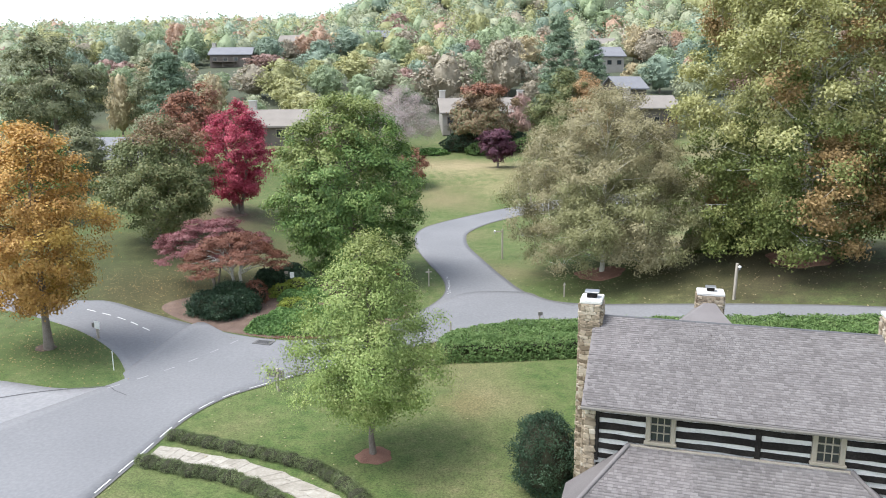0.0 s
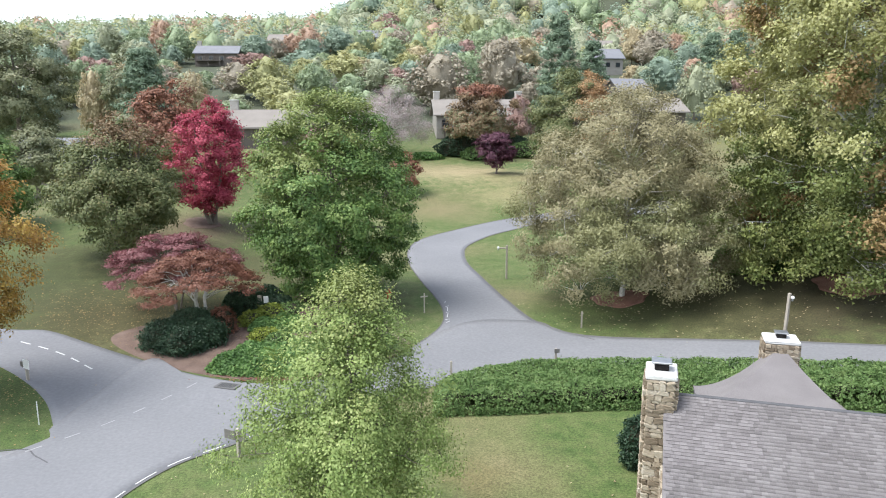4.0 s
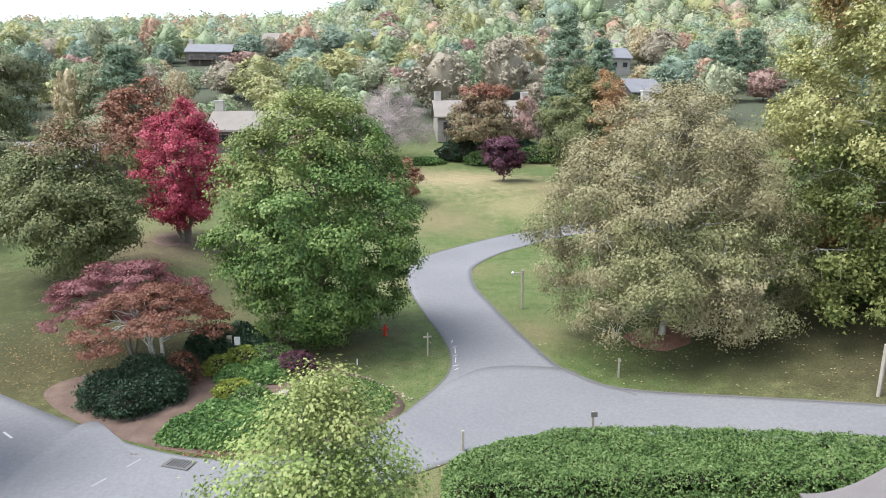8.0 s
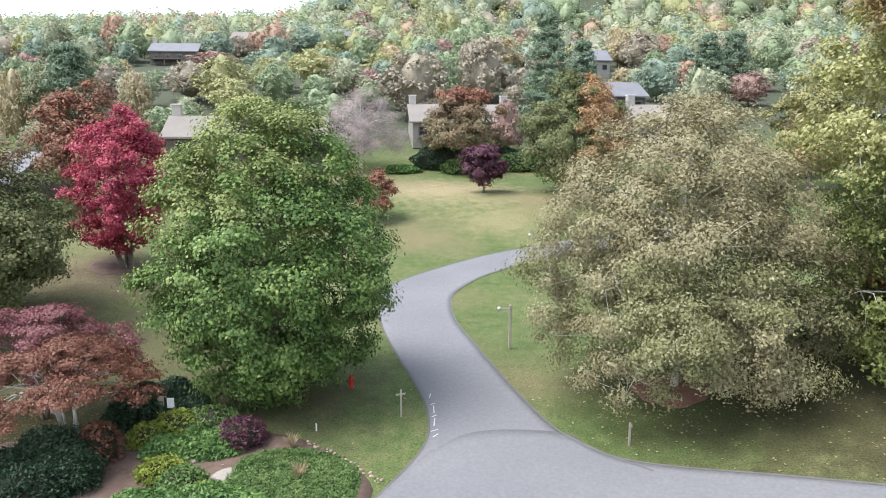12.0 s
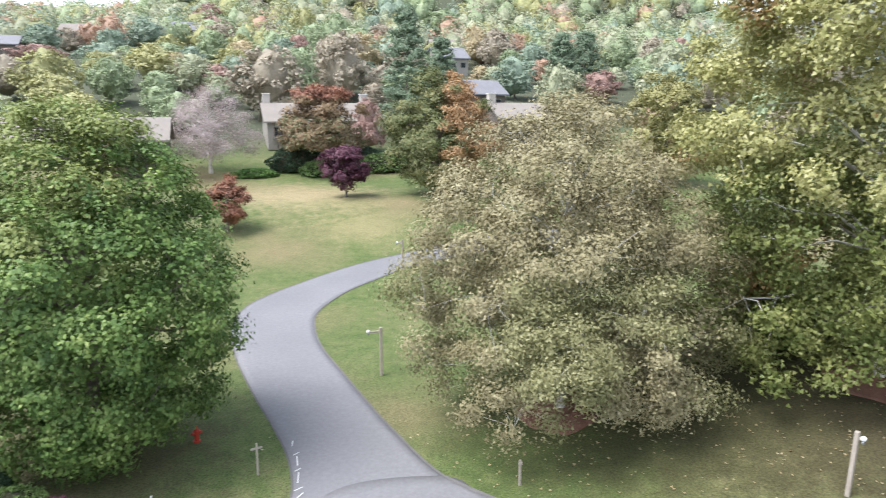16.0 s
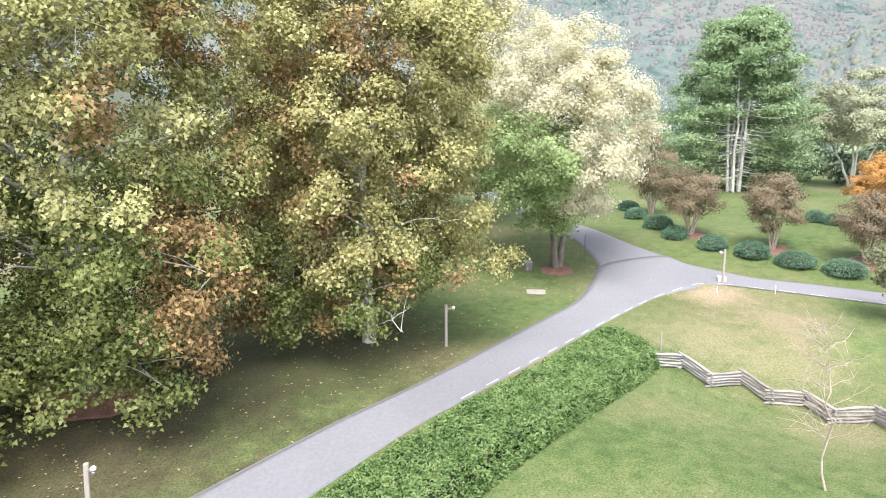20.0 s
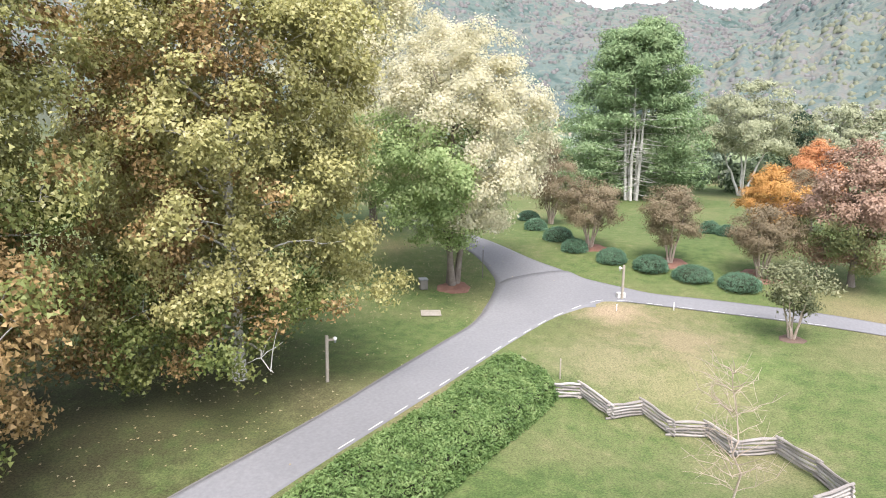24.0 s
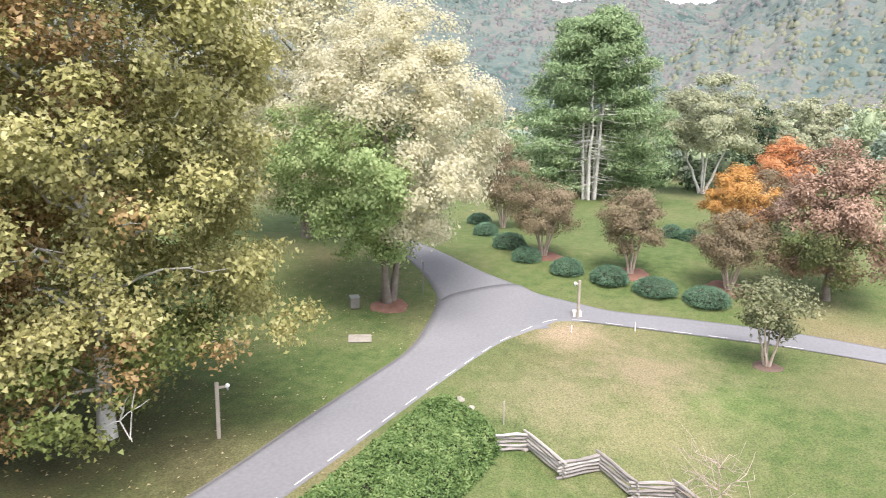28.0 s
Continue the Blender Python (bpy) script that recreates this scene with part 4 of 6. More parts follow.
tree(-10, 118, 12, 6.8, 2.0, "dome", L_WHITE, "bare-looking tree with pinkish grey twigs", 560, 44, .2, .9, .25, bark=M_BARK_PALE, seed=27, branches=40, twigs=400, bough=1.1, each=7, narrow=.3)
tree(5.3, 118, 12.5, 6.8, 3.0, "dome", L_DULL_RUST, "spreading tree with reddish crown above dark shrubs", 480, 36, .34, .8, .3, seed=28, bough=.9, each=6, patch=(lambda p: p[:, 2] > 10.3, L_REDBROWN, "reddish leaves at the top"),
     extra=lambda p: (p[p[:, 2] < 8], L_GREY, "green lower leaves"))
for x, y, h, r, s in ((83.2, 16.1, 9.0, 3.0, 31), (70.3, 12.7, 7.0, 3.2, 32), (66.4, 6.3, 7.1, 2.7, 33), (63.9, -.3, 5.9, 3.1, 34), (80, -8, 7, 3, 36)):
    tree(x, y, h, r * .97, 1.5, "egg", L_CRAPE, "multi-stemmed myrtle with bronze leaves in a mulch bed", 420, 42, .125, .55, .1, bark=M_BARK_TAN, category="small tree", name="myrtle_tree",
         seed=s, stems=6, branches=14, twigs=90, trunk_to=.62, bough=.42, each=6)
tree(51.7, 1.1, 5.0, 2.1, 1.5, "vase", L_GREY, "small multi-stemmed myrtle with dull green leaves", 80, 60, .18, .6, .08, bark=M_BARK_TAN, category="small tree", name="myrtle_tree", seed=35, stems=5, branches=9, twigs=50, trunk_to=.6)
tree(77.7, -4.6, 7.4, 3.2, 1.0, "round", L_VIVID, "bright orange autumn maple", 520, 60, .15, .55, .16, seed=37, bough=.42, each=6)
tree(84.2, -10.9, 10, 3.2, 2, "egg", L_EMBER, "bright orange-red autumn maple", 520, 60, .16, .55, .18, seed=38, bough=.42, each=6)
tree(62.7, -6.6, 11.6, 4.6, 1.0, "egg", L_MOTTLED, "red oak with mottled rusty leaves", 700, 44, .2, .7, .25, seed=39, bough=.65, each=7, broad=True,
     patch=(lambda p: (p[:, 2] < 5) & (drift(p, .3, 4) > 0), L_DULL, "olive lower leaves"))
tree(120.5, -13.2, 17.5, 8.5, 6, "dome", L_SILVER, "silvery green tree with pale limbs", 640, 50, .3, .9, .22, bark=M_BARK_PALE, seed=40, bough=1.0, each=7, limb_low=3, branches=30, shell=.3, stems=4, splay=.5, trunk_to=.6)
tree(141.8, -35, 16, 9, 3, "dome", L_SILVER, "silvery green tree behind the orange maples", 420, 45, .38, .8, .35, bark=M_BARK_PALE, seed=41, bough=1.1, each=7, limb_low=2, branches=30)
tree(131, -24.5, 14.5, 3.8, .6, "pine", L_DARK, "dark narrow evergreen cedar behind the lawn", 160, 50, .5, .8, .25, name="cedar_tree", seed=42, narrow=.3, flat=.6, branches=12, twigs=20)
tree(-60, 95, 18, 7.7, 1.5, "egg", L_GREY, "large grey-green tree near the low house", 640, 45, .32, .8, .4, seed=43, bough=1.3, each=8, branches=16, twigs=60)
tree(-55, 121, 15.6, 6, 2, "egg", L_GREY, "grey-green tree standing before the hill", 440, 40, .33, .8, .35, seed=44, bough=1.2, each=8, branches=12, twigs=40)
tree(49, 100, 14.8, 6.5, 1.5, "round", L_OLIVE, "olive-green tree behind the rounded brown tree", 480, 40, .32, .8, .35, seed=45, bough=1.2, each=8, branches=12, twigs=40)
tree(-46, 74, 8.5, 4.6, 1, "round", L_GREY, "dull green tree shading the low house", 320, 40, .27, .7, .25, seed=46, bough=.9, each=8, branches=10, twigs=40)
tree(-42, 60, 9, 4.2, .8, "egg", L_OAK, "green tree at the lawn's western edge", 320, 40, .27, .7, .25, seed=47, bough=.9, each=8, branches=10, twigs=40)


# ---- hedges and beds ----
def outline(*pts, step=.5):
    return spline(pts, step, True)


def strip(front, back, step=.6):
    return np.vstack([spline(front, step), spline(back, step)[::-1]])


HEDGE = strip([(-0.2, 28.3), (4.2, 28.7), (8.4, 29.1), (13, 28.3), (18, 26), (24.4, 22.6), (29.7, 20.1), (35, 18), (40.8, 15.9)],
              [(-0.3, 31.0), (1.6, 32.4), (4, 33.4), (7, 34.0), (11, 33.4), (15, 32), (20, 29.5), (24.4, 27.2), (30.2, 24.6), (34.5, 22.8), (39, 21.2), (42.6, 19.9), (44.3, 18.7), (43.4, 17.4), (42, 16.1)])
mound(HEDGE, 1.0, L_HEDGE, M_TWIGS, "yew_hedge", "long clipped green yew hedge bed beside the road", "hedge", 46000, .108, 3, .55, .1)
mound(outline((-13.4, 33.8), (-10.5, 33), (-8, 33.2), (-5.8, 34.6), (-6.6, 36.6), (-9, 37.2), (-12, 36.6)), .55, L_JUNIPER, M_TWIGS, "juniper_bed", "spreading juniper with bright green sprays at the road edge", "shrub", 9500, .16, 4, .7, .4)
mound(outline((-7.6, 36.4), (-4.6, 36.2), (-3.1, 36.4), (-3.0, 38.6), (-5.2, 40.2), (-7.8, 39.8), (-8.4, 38)), .13, L_HEDGE, M_TWIGS, "ground_cover", "low green ground cover inside a stone edging", "ground cover", 9000, .09, 5, .4)
mound(outline((-12.6, 39.6), (-9.6, 39.4), (-8.2, 40.2), (-9, 41.4), (-11.6, 41.6)), .5, L_JUNIPER, M_TWIGS, "juniper_bed", "feathery spreading juniper in the shrub bed", "shrub", 5000, .16, 6, .6, .4)
for k, (x, y, r, h) in enumerate(((-17.2, 37.5, 1.35, 1.5), (-15.9, 36.7, 1.3, 1.35), (-14.9, 37.8, 1.2, 1.45), (-16.0, 38.8, 1.4, 1.75))):
    bush(x, y, r, r * .9, h, L_DARK, M_TWIGS, "dark_shrub", "dense dark evergreen shrub under the red maple", n=1500, leaf=.13, seed=90 + k, sink=.4, bumps=.12, clump=.28, upward=.3, group="dark shrubs under the red maple")
mound(outline((-15.4, 42.2), (-12.6, 41.8), (-10.4, 42.8), (-11.4, 44.6), (-14.6, 44.8)), 1.3, L_DARK, M_TWIGS, "dark_shrub", "upright dark evergreen shrub behind the maple", "shrub", 6000, .14, 8, .8, .3)
for x, y, rx, h, mat, s, lab in ((-11.6, 41.6, 1.1, 1.1, L_LIME, 1, "yellow-green rounded conifer in the shrub bed"), (-12.6, 40.9, .9, .9, L_LIME, 2, "golden rounded conifer in the shrub bed"),
                                 (-10.2, 42, 1.2, 1.1, L_HEDGE, 3, "green rounded conifer in the shrub bed"), (-11.2, 38.3, .9, .7, L_LIME, 4, "low yellow-green conifer in the bed"),
                                 (-10.1, 37.6, .9, .7, L_HEDGE, 5, "low green conifer beside the junipers"), (-8.9, 36.7, .7, .55, L_LIME, 6, "low yellow-green conifer near the rocks")):
    bush(x, y, rx, rx * .85, h, mat, M_TWIGS, "rounded_conifer", lab, n=420, leaf=.15, seed=s)
bush(-8.5, 40.9, 1.05, .95, 1.15, L_PURPLE, M_TWIGS, "purple_barberry", "rounded dark purple barberry shrub in mulch", n=520, leaf=.12, seed=9)
bush(-14.3, 39.6, .8, .75, 1.7, L_JMAPLE_BROWN, M_TWIGS, "bronze_shrub", "upright bronze-leaved shrub beside the dark evergreens", n=260, leaf=.17, seed=10)
bush(4.7, 14.35, 1.2, 1.35, 3.1, L_DARK, M_TWIGS, "yew_bush", "tall rounded dark yew by the stone gable", n=3600, leaf=.075, seed=11, sink=.8, bumps=.13, clump=.2)
bush(8.8, 23.6, .9, .9, 2.2, L_DARK, M_TWIGS, "yew_bush", "rounded dark yew behind the log house", n=1200, leaf=.14, seed=12, sink=.7)
for k, (x, y, r) in enumerate(((85.9, 18.6, 1.5), (79, 17.7, 1.4), (73.2, 15.5, 1.75), (69.1, 14.1, 1.4), (66.3, 11.1, 1.5), (64.6, 8.1, 1.7), (62.9, 5.1, 1.9), (61.3, 1.9, 1.9), (80.8, 0, 1.2), (79.4, -1.4, 1.2))):
    bush(x, y, r * .86, r * .78, 1.0 + .08 * (k % 3), L_BOX, M_TWIGS, "clipped_boxwood", "clipped blue-green mounded shrub between the myrtles", n=1500, leaf=.085, seed=20 + k, sink=.25, bumps=.03, group="mounded shrubs along the myrtle bed")


def edging(front, n, seed, label):
    """A row of small clipped shrubs along the stone path."""
    for k, p in enumerate(resample(spline(front, .3), n)):
        r = .3 + .07 * math.sin(k * 2.3 + seed)
        bush(p[0], p[1], r * 1.25, r * 1.1, .42 + .05 * math.sin(k * 1.7), L_EDGING, M_TWIGS, "edging_shrub", label, n=330, leaf=.045, per=4, seed=seed + k, group="edging shrubs along the stone path", clump=.09)


edging([(-12.1, 18.5), (-9.4, 17.5), (-6.5, 16.4), (-4.8, 15.5), (-3.1, 13.9), (-2.4, 12.6)], 30, 40, "small clipped shrub in a row beside the stone path")
edging([(-12.6, 16.1), (-10.3, 15.3), (-8.5, 14.8), (-6.5, 13.6), (-5.4, 12.4), (-4.6, 11.4)], 26, 80, "small clipped shrub in a row along the path's other side")

mound(outline((20.5, 47), (24, 45.8), (28, 46.2), (31, 47.6), (30, 50), (25, 50.6), (20.9, 49.3)), 2.2, L_OAK, M_TWIGS, "dark_shrub", "dark evergreen shrubs in the shade behind the sycamore", "shrub", 9000, .17, 14, 1.0, .25)

# ---- mulch rings ----
for x, y, r, mat, lab in ((-2.55, 16.9, .8, M_MULCH, "ring of pale mulch round the young maple"), (12.8, 45.3, 2.0, M_MULCH, "ring of red-brown mulch round the rounded tree"), (-23.9, 63.5, 1.7, M_MULCH_PALE, "ring of dark mulch round the crimson tree"),
                          (58.6, 23.6, 1.3, M_MULCH, "ring of red mulch round the pale maple"), (27, 41, 2.4, M_MULCH, "mulch under the huge sycamore"), (19.3, 48.6, 1.1, M_MULCH, "patch of red mulch beyond the rounded tree"),
                          (-24.9, 29.8, .6, M_MULCH_PALE, "bare earth round the orange maple"), (51.7, 1.1, .8, M_MULCH_PALE, "mulch round the small myrtle"),
                          (70.3, 12.7, 1.5, M_MULCH, "mulch under a bronze myrtle"), (66.4, 6.3, 1.5, M_MULCH, "mulch under a bronze myrtle"), (63.9, -.3, 1.7, M_MULCH, "mulch under a bronze myrtle")):
    a = np.linspace(0, 2 * np.pi, 40, endpoint=False)
    rr = r * (1 + .06 * np.sin(a * 3 + x) + .05 * np.sin(a * 7 + y))
    tagged(put("mulch_ring", mesh_of("mulch_ring", *sheet(np.stack([x + rr * np.cos(a), y + rr * np.sin(a)], 1), .012, dome=.06), mat, True)), lab, "mulch", kind="structure")
tagged(put("mulch_bed", mesh_of("mulch_bed", *sheet(outline((-21, 38.2), (-18, 35.5), (-14.6, 33.7), (-11, 32.7), (-8, 32.7), (-5, 34), (-2.3, 36.6), (-3.2, 38.9), (-6, 41.2), (-10, 42.2), (-14, 42.5), (-19, 41)), .014), M_MULCH_PALE, True)),
       "bark mulch bed under the shrubs at the junction", "mulch", kind="structure")

# ---- road markings ----
def dash(line, width, lift, mat, name, label, group=""):
    line = np.asarray(line, float)
    d = np.gradient(line, axis=0)
    nrm = np.stack([-d[:, 1], d[:, 0]], 1) / (np.linalg.norm(d, axis=1)[:, None] + 1e-9) * width / 2
    v = np.vstack([np.column_stack([p, ground_z(p[:, 0], p[:, 1]) + lift]) for p in (line + nrm, line - nrm)])
    k = len(line)
    i = np.arange(k - 1)
    return tagged(put(name, mesh_of(name, v, np.stack([i, i + 1, i + k + 1, i + k], 1), mat)), label, "road marking", group, "structure")


def dashes(line, on, off, width, offset, mat, label, group, lift=.045):
    p = spline(line, .1)
    d = np.gradient(p, axis=0)
    p = p + np.stack([-d[:, 1], d[:, 0]], 1) / (np.linalg.norm(d, axis=1)[:, None] + 1e-9) * offset
    s = np.r_[0, np.cumsum(np.linalg.norm(np.diff(p, axis=0), axis=1))]
    a = .3
    while a + on < s[-1]:
        q = np.linspace(a, a + on, 6)
        dash(np.stack([np.interp(q, s, p[:, i]) for i in (0, 1)], 1), width, lift, mat, "road_dash", label, group)
        a += on + off


dashes([(-13.6, 10), (-13.3, 13.3), (-12.9, 16.6), (-12.4, 20.5), (-11.3, 23.2), (-9.6, 25), (-7.5, 27), (-4.5, 29.3)], 1.1, .55, .07, .15, M_PAINT, "short white painted edge dash along the front lawn", "edge dashes by the lawn")
dashes([(-26, 36.6), (-22.5, 35.3), (-19.5, 33.4)], .8, .6, .1, 0, M_PAINT, "white painted dash across the side road", "junction dashes")
dashes([(-18.5, 24.2), (-16, 27.5), (-14.3, 30.5), (-13, 33)], .7, 1.0, .08, 0, M_PAINT_WORN, "worn white painted dash across the junction", "junction dashes")
dashes([(32.05, 25.0), (35.83, 23.5), (43.83, 20.4), (48.15, 18.6), (51.7, 16.95), (54.1, 15.5), (57, 12.9), (57.3, 10.8), (56.9, 8.7), (55.4, 1.8), (54.3, -2.1)], 1.1, 1.0, .06, .14, M_PAINT, "short white painted edge dash at the fork", "edge dashes at the fork")
for a, b in (((0.25, 41.2), (0.5, 41.5)), ((0.15, 41.7), (0.5, 41.9)), ((0.3, 42.2), (0.35, 43)), ((0.2, 43.1), (0.45, 43.3)), ((0.32, 43.5), (0.3, 44.3)), ((0.15, 44.4), (0.4, 44.6)), ((0.1, 45.2), (0.15, 45.7))):
    dash(np.linspace(a, b, 4), .055, .05, M_PAINT, "road_bar", "worn white painted mark near the grass edge", "worn marks at the bend")
dash(spline([(-29, 17.5), (-25, 20.5), (-21.5, 23.4), (-18.6, 24.6), (-17.5, 24), (-16.6, 23.4)], .3) + np.random.normal(0, .06, (1, 2)), .07, .043, M_CRACK, "asphalt_crack", "dark sealed crack across the pale driveway")
dash(spline([(-26, 18), (-23.5, 18.8), (-22, 18.2), (-20.5, 17.4)], .3), .07, .047, M_CRACK, "asphalt_crack", "dark branching crack in the pale driveway")
for line, wide, mat in ((ROAD_NORTH[1], .12, M_GRAVEL_EDGE), (ROAD_EAST[0][2:-1], .12, M_GRAVEL_EDGE), (ROAD_NORTH[0], .1, M_GRAVEL_EDGE), (ROAD_SOUTHEAST[1][4:], .14, M_GRAVEL_EDGE), (ROAD_WEST[1], .12, M_GRAVEL_EDGE)):
    dash(spline(line, .4), wide, .038, mat, "road_edge", "dark worn asphalt edge along the grass")

# ---- stone path with flagstones ----
M_FLAG = material("flagstone", [(.22, .2, .165), (.33, .305, .265), (.45, .425, .38)], 2.5, 9, .9, .015, 22, objects=.3, spread=.2)
path_top, path_low = spline([(-12.5, 17.7), (-9.9, 16.9), (-7.7, 16.1), (-5.7, 15), (-3.5, 13.4), (-2.6, 12)], .3), spline([(-12.6, 16.7), (-10.7, 16.1), (-8.1, 15), (-5.9, 13.9), (-5.1, 13.3), (-4.2, 11.8)], .3)
v, f = ribbon(path_top, path_low, .01, 4)
footpath = tagged(put("stone_path", mesh_of("stone_path", v, f, M_MORTAR)), "pale flagstone garden path between shrub rows", "path", kind="structure")
np.random.seed(5)
pa, pb = resample(path_top, 22) + np.random.normal(0, .07, (22, 2)), resample(path_low, 22) + np.random.normal(0, .07, (22, 2))
for k in range(21):
    cuts = np.sort(np.r_[0, np.random.uniform(.2, .8, np.random.randint(0, 3)), 1])
    for c0, c1 in zip(cuts, cuts[1:]):
        q = np.array([pa[k] * (1 - c0) + pb[k] * c0, pa[k + 1] * (1 - c0) + pb[k + 1] * c0, pa[k + 1] * (1 - c1) + pb[k + 1] * c1, pa[k] * (1 - c1) + pb[k] * c1])
        q = q.mean(0) + (q - q.mean(0)) * np.random.uniform(.93, 1.0, (4, 1))
        h = ground_z(q[:, 0], q[:, 1])
        vv = np.vstack([np.column_stack([q, h + .04 + np.random.uniform(0, .012)]), np.column_stack([q, h])])
        put("flagstone", mesh_of("flagstone", vv, [(0, 1, 2, 3), (0, 4, 5, 1), (1, 5, 6, 2), (2, 6, 7, 3), (3, 7, 4, 0)], M_FLAG), footpath)


# ---- posts, lamps, signs ----
def lamp_post(x, y, h, arm, turn, label, lean=0.0, globes=1, base=False, low=.3):
    t = root("lamp_post", label, "lamp post", pose(x, y, gz(x, y), 0, lean, turn), "lamp posts along the roads")
    part("post", box(.16, .16, h, 0, 0, h / 2 - .05, .02), M_POST, t)
    for k in range(globes):
        s = 1 if k == 0 else -1
        a = part("arm", box(arm, .09, .1, s * arm / 2, .0, h - low, .01), M_POST, t)
        bm = bmesh.new()
        bmesh.ops.create_uvsphere(bm, u_segments=16, v_segments=10, radius=.1, matrix=Matrix.Translation((s * (arm + .06), 0, h - low + .04)))
        part("globe", bm, M_GLOBE, a, "white glass globe")
        part("socket", box(.1, .1, .1, s * (arm + .06), 0, h - low - .12, .02), M_METAL, a)
    if base:
        part("utility_box", box(.6, .5, .42, .0, -.35, .2, .04), M_CAP, t, "white box at the foot")
    return t


lamp_post(19.85, 34.95, 2.6, .16, -60, "weathered wooden lamp post with a small white globe on the grass", 2)
lamp_post(39.6, 27.75, 2.55, .38, -60, "weathered wooden lamp post with an arm and white globe")
lamp_post(5.15, 52.9, 2.9, .65, 180, "wooden lamp post with a long arm and white globe")
lamp_post(9.85, 74.4, 2.9, .4, 180, "wooden lamp post with a white globe at the road's bend")
lamp_post(57.9, 11.0, 2.6, .22, 100, "wooden lamp post with a white globe and white foot box", 0, 1, True)


def stake(x, y, h, name, label, category, cross=.0, boards=(), turn=0.0, mat=None, thick=.1):
    t = root(name, label, category, pose(x, y, gz(x, y), 0, 0, turn))
    part("post", box(thick, thick, h, 0, 0, h / 2 - .03, .012), mat or M_POST, t)
    if cross:
        part("crossbar", box(cross, .05, .09, 0, .06, h * .8, .008), mat or M_POST, t)
    for w, hh, z, dx, m in boards:
        part("board", box(w, .04, hh, dx, -.07, z, .006), m, t)
    return t


M_SIGN = material("grey_sign_board", [(.12, .11, .1), (.2, .19, .17)], 2, 14, .9)
M_WHITE = material("white_painted_board", [(.7, .7, .69), (.82, .82, .8)], 2, 14, .6)
stake(9.15, 40.3, 1.15, "marker_post", "short weathered wooden marker post on the verge", "post", .0, [(.16, .12, 1.0, 0, M_POST)])
stake(-1.3, 43.2, 1.45, "marker_post", "thin weathered wooden post with a crossbar in the grass", "post", .5, turn=20, thick=.08)
stake(-8.7, 24.2, 1.35, "road_sign", "dark wooden sign boards on a post by the lawn", "sign", .0, [(.62, .42, 1.0, -.38, M_SIGN), (.4, .46, 1.05, .3, M_SIGN)], -25, thick=.14)
stake(-22.6, 31.9, 1.2, "road_sign", "dark-framed small white sign on a wooden post", "sign", .0, [(.55, .5, .95, .1, M_WHITE), (.3, .3, .9, -.3, M_SIGN)], -30, thick=.14)
stake(-19.3, 27.2, 1.25, "marker_post", "thin pale marker stake on the grass island", "post", mat=M_WHITE, thick=.045)
stake(.6, 33.1, 1.0, "marker_post", "short weathered post between hedge and road", "post", thick=.12)
stake(6.7, 34.9, 1.0, "marker_post", "short weathered post with a small sign at the hedge", "post", .0, [(.3, .25, .85, .05, M_SIGN)], thick=.12)
stake(61.0, 21.6, 2.3, "marker_post", "thin dark pole at the grass corner", "post", mat=M_SIGN, thick=.07)
stake(-5.25, 41.9, .4, "marker_post", "small pale peg in the grass", "post", mat=M_WHITE, thick=.07)
stake(55.6, 11.6, .5, "marker_post", "small pale stake beside the road", "post", mat=M_WHITE, thick=.06)
stake(56.2, 7.6, .6, "marker_post", "thin pale stake at the road's edge", "post", mat=M_WHITE, thick=.06)
stake(43.4, 15.75, 1.2, "marker_post", "thin pale stake near the fence end", "post", mat=M_POST, thick=.07)
stake(-12.6, 42.4, 1.5, "mailbox", "white utility box on a post among dark shrubs", "mailbox", .0, [(.34, .5, 1.2, .45, M_WHITE), (.3, .55, 1.25, 0, M_POST)], 0, thick=.2)


def hydrant(x, y):
    t = root("fire_hydrant", "red cast-iron fire hydrant under the oak", "hydrant", pose(x, y, gz(x, y), rz=30))
    red = material("red_enamel", [(.35, .03, .02), (.5, .06, .035)], 3, 20, .4)
    bm = bmesh.new()
    for r0, r1, h, z in ((.17, .17, .06, .03), (.11, .11, .45, .28), (.15, .15, .05, .52), (.13, .05, .17, .63), (.04, .04, .06, .74)):
        bmesh.ops.create_cone(bm, cap_ends=True, segments=14, radius1=r0, radius2=r1, depth=h, matrix=Matrix.Translation((0, 0, z)))
    part("barrel", bm, red, t)
    for a in (0, 180, 90):
        bm = bmesh.new()
        bmesh.ops.create_cone(bm, cap_ends=True, segments=10, radius1=.07, radius2=.07, depth=.16, matrix=pose(0, 0, 0, 0, 0, a) @ pose(.15, 0, .42, 0, 90, 0))
        part("outlet", bm, red, t)


hydrant(-4.1, 46.6)
slab = root("concrete_slab", "pale square concrete cover slab in the grass", "slab", pose(53.1, 24.5, gz(53.1, 24.5), rz=12), kind="structure")
part("lid", box(1.4, 1.4, .06, 0, 0, .03, .015), M_FLAG, slab)
drain = root("storm_drain", "dark iron storm drain at the kerb", "drain", pose(-11.6, 31.8, gz(-11.6, 31.8) + .03, rz=-15), kind="structure")
part("surround", box(1.3, .75, .06, 0, 0, .01, .01), M_GRAVEL_EDGE, drain)
for k in range(7):
    part("bar", box(.06, .55, .03, -.42 + .14 * k, 0, .05, .004), M_CRACK, drain)
ubox = root("utility_cabinet", "dark green utility cabinet beside the pale maple", "cabinet", pose(58.1, 25.9, gz(58.1, 25.9), rz=20))
part("body", box(.7, .6, .75, 0, 0, .37, .04), M_SIGN, ubox)
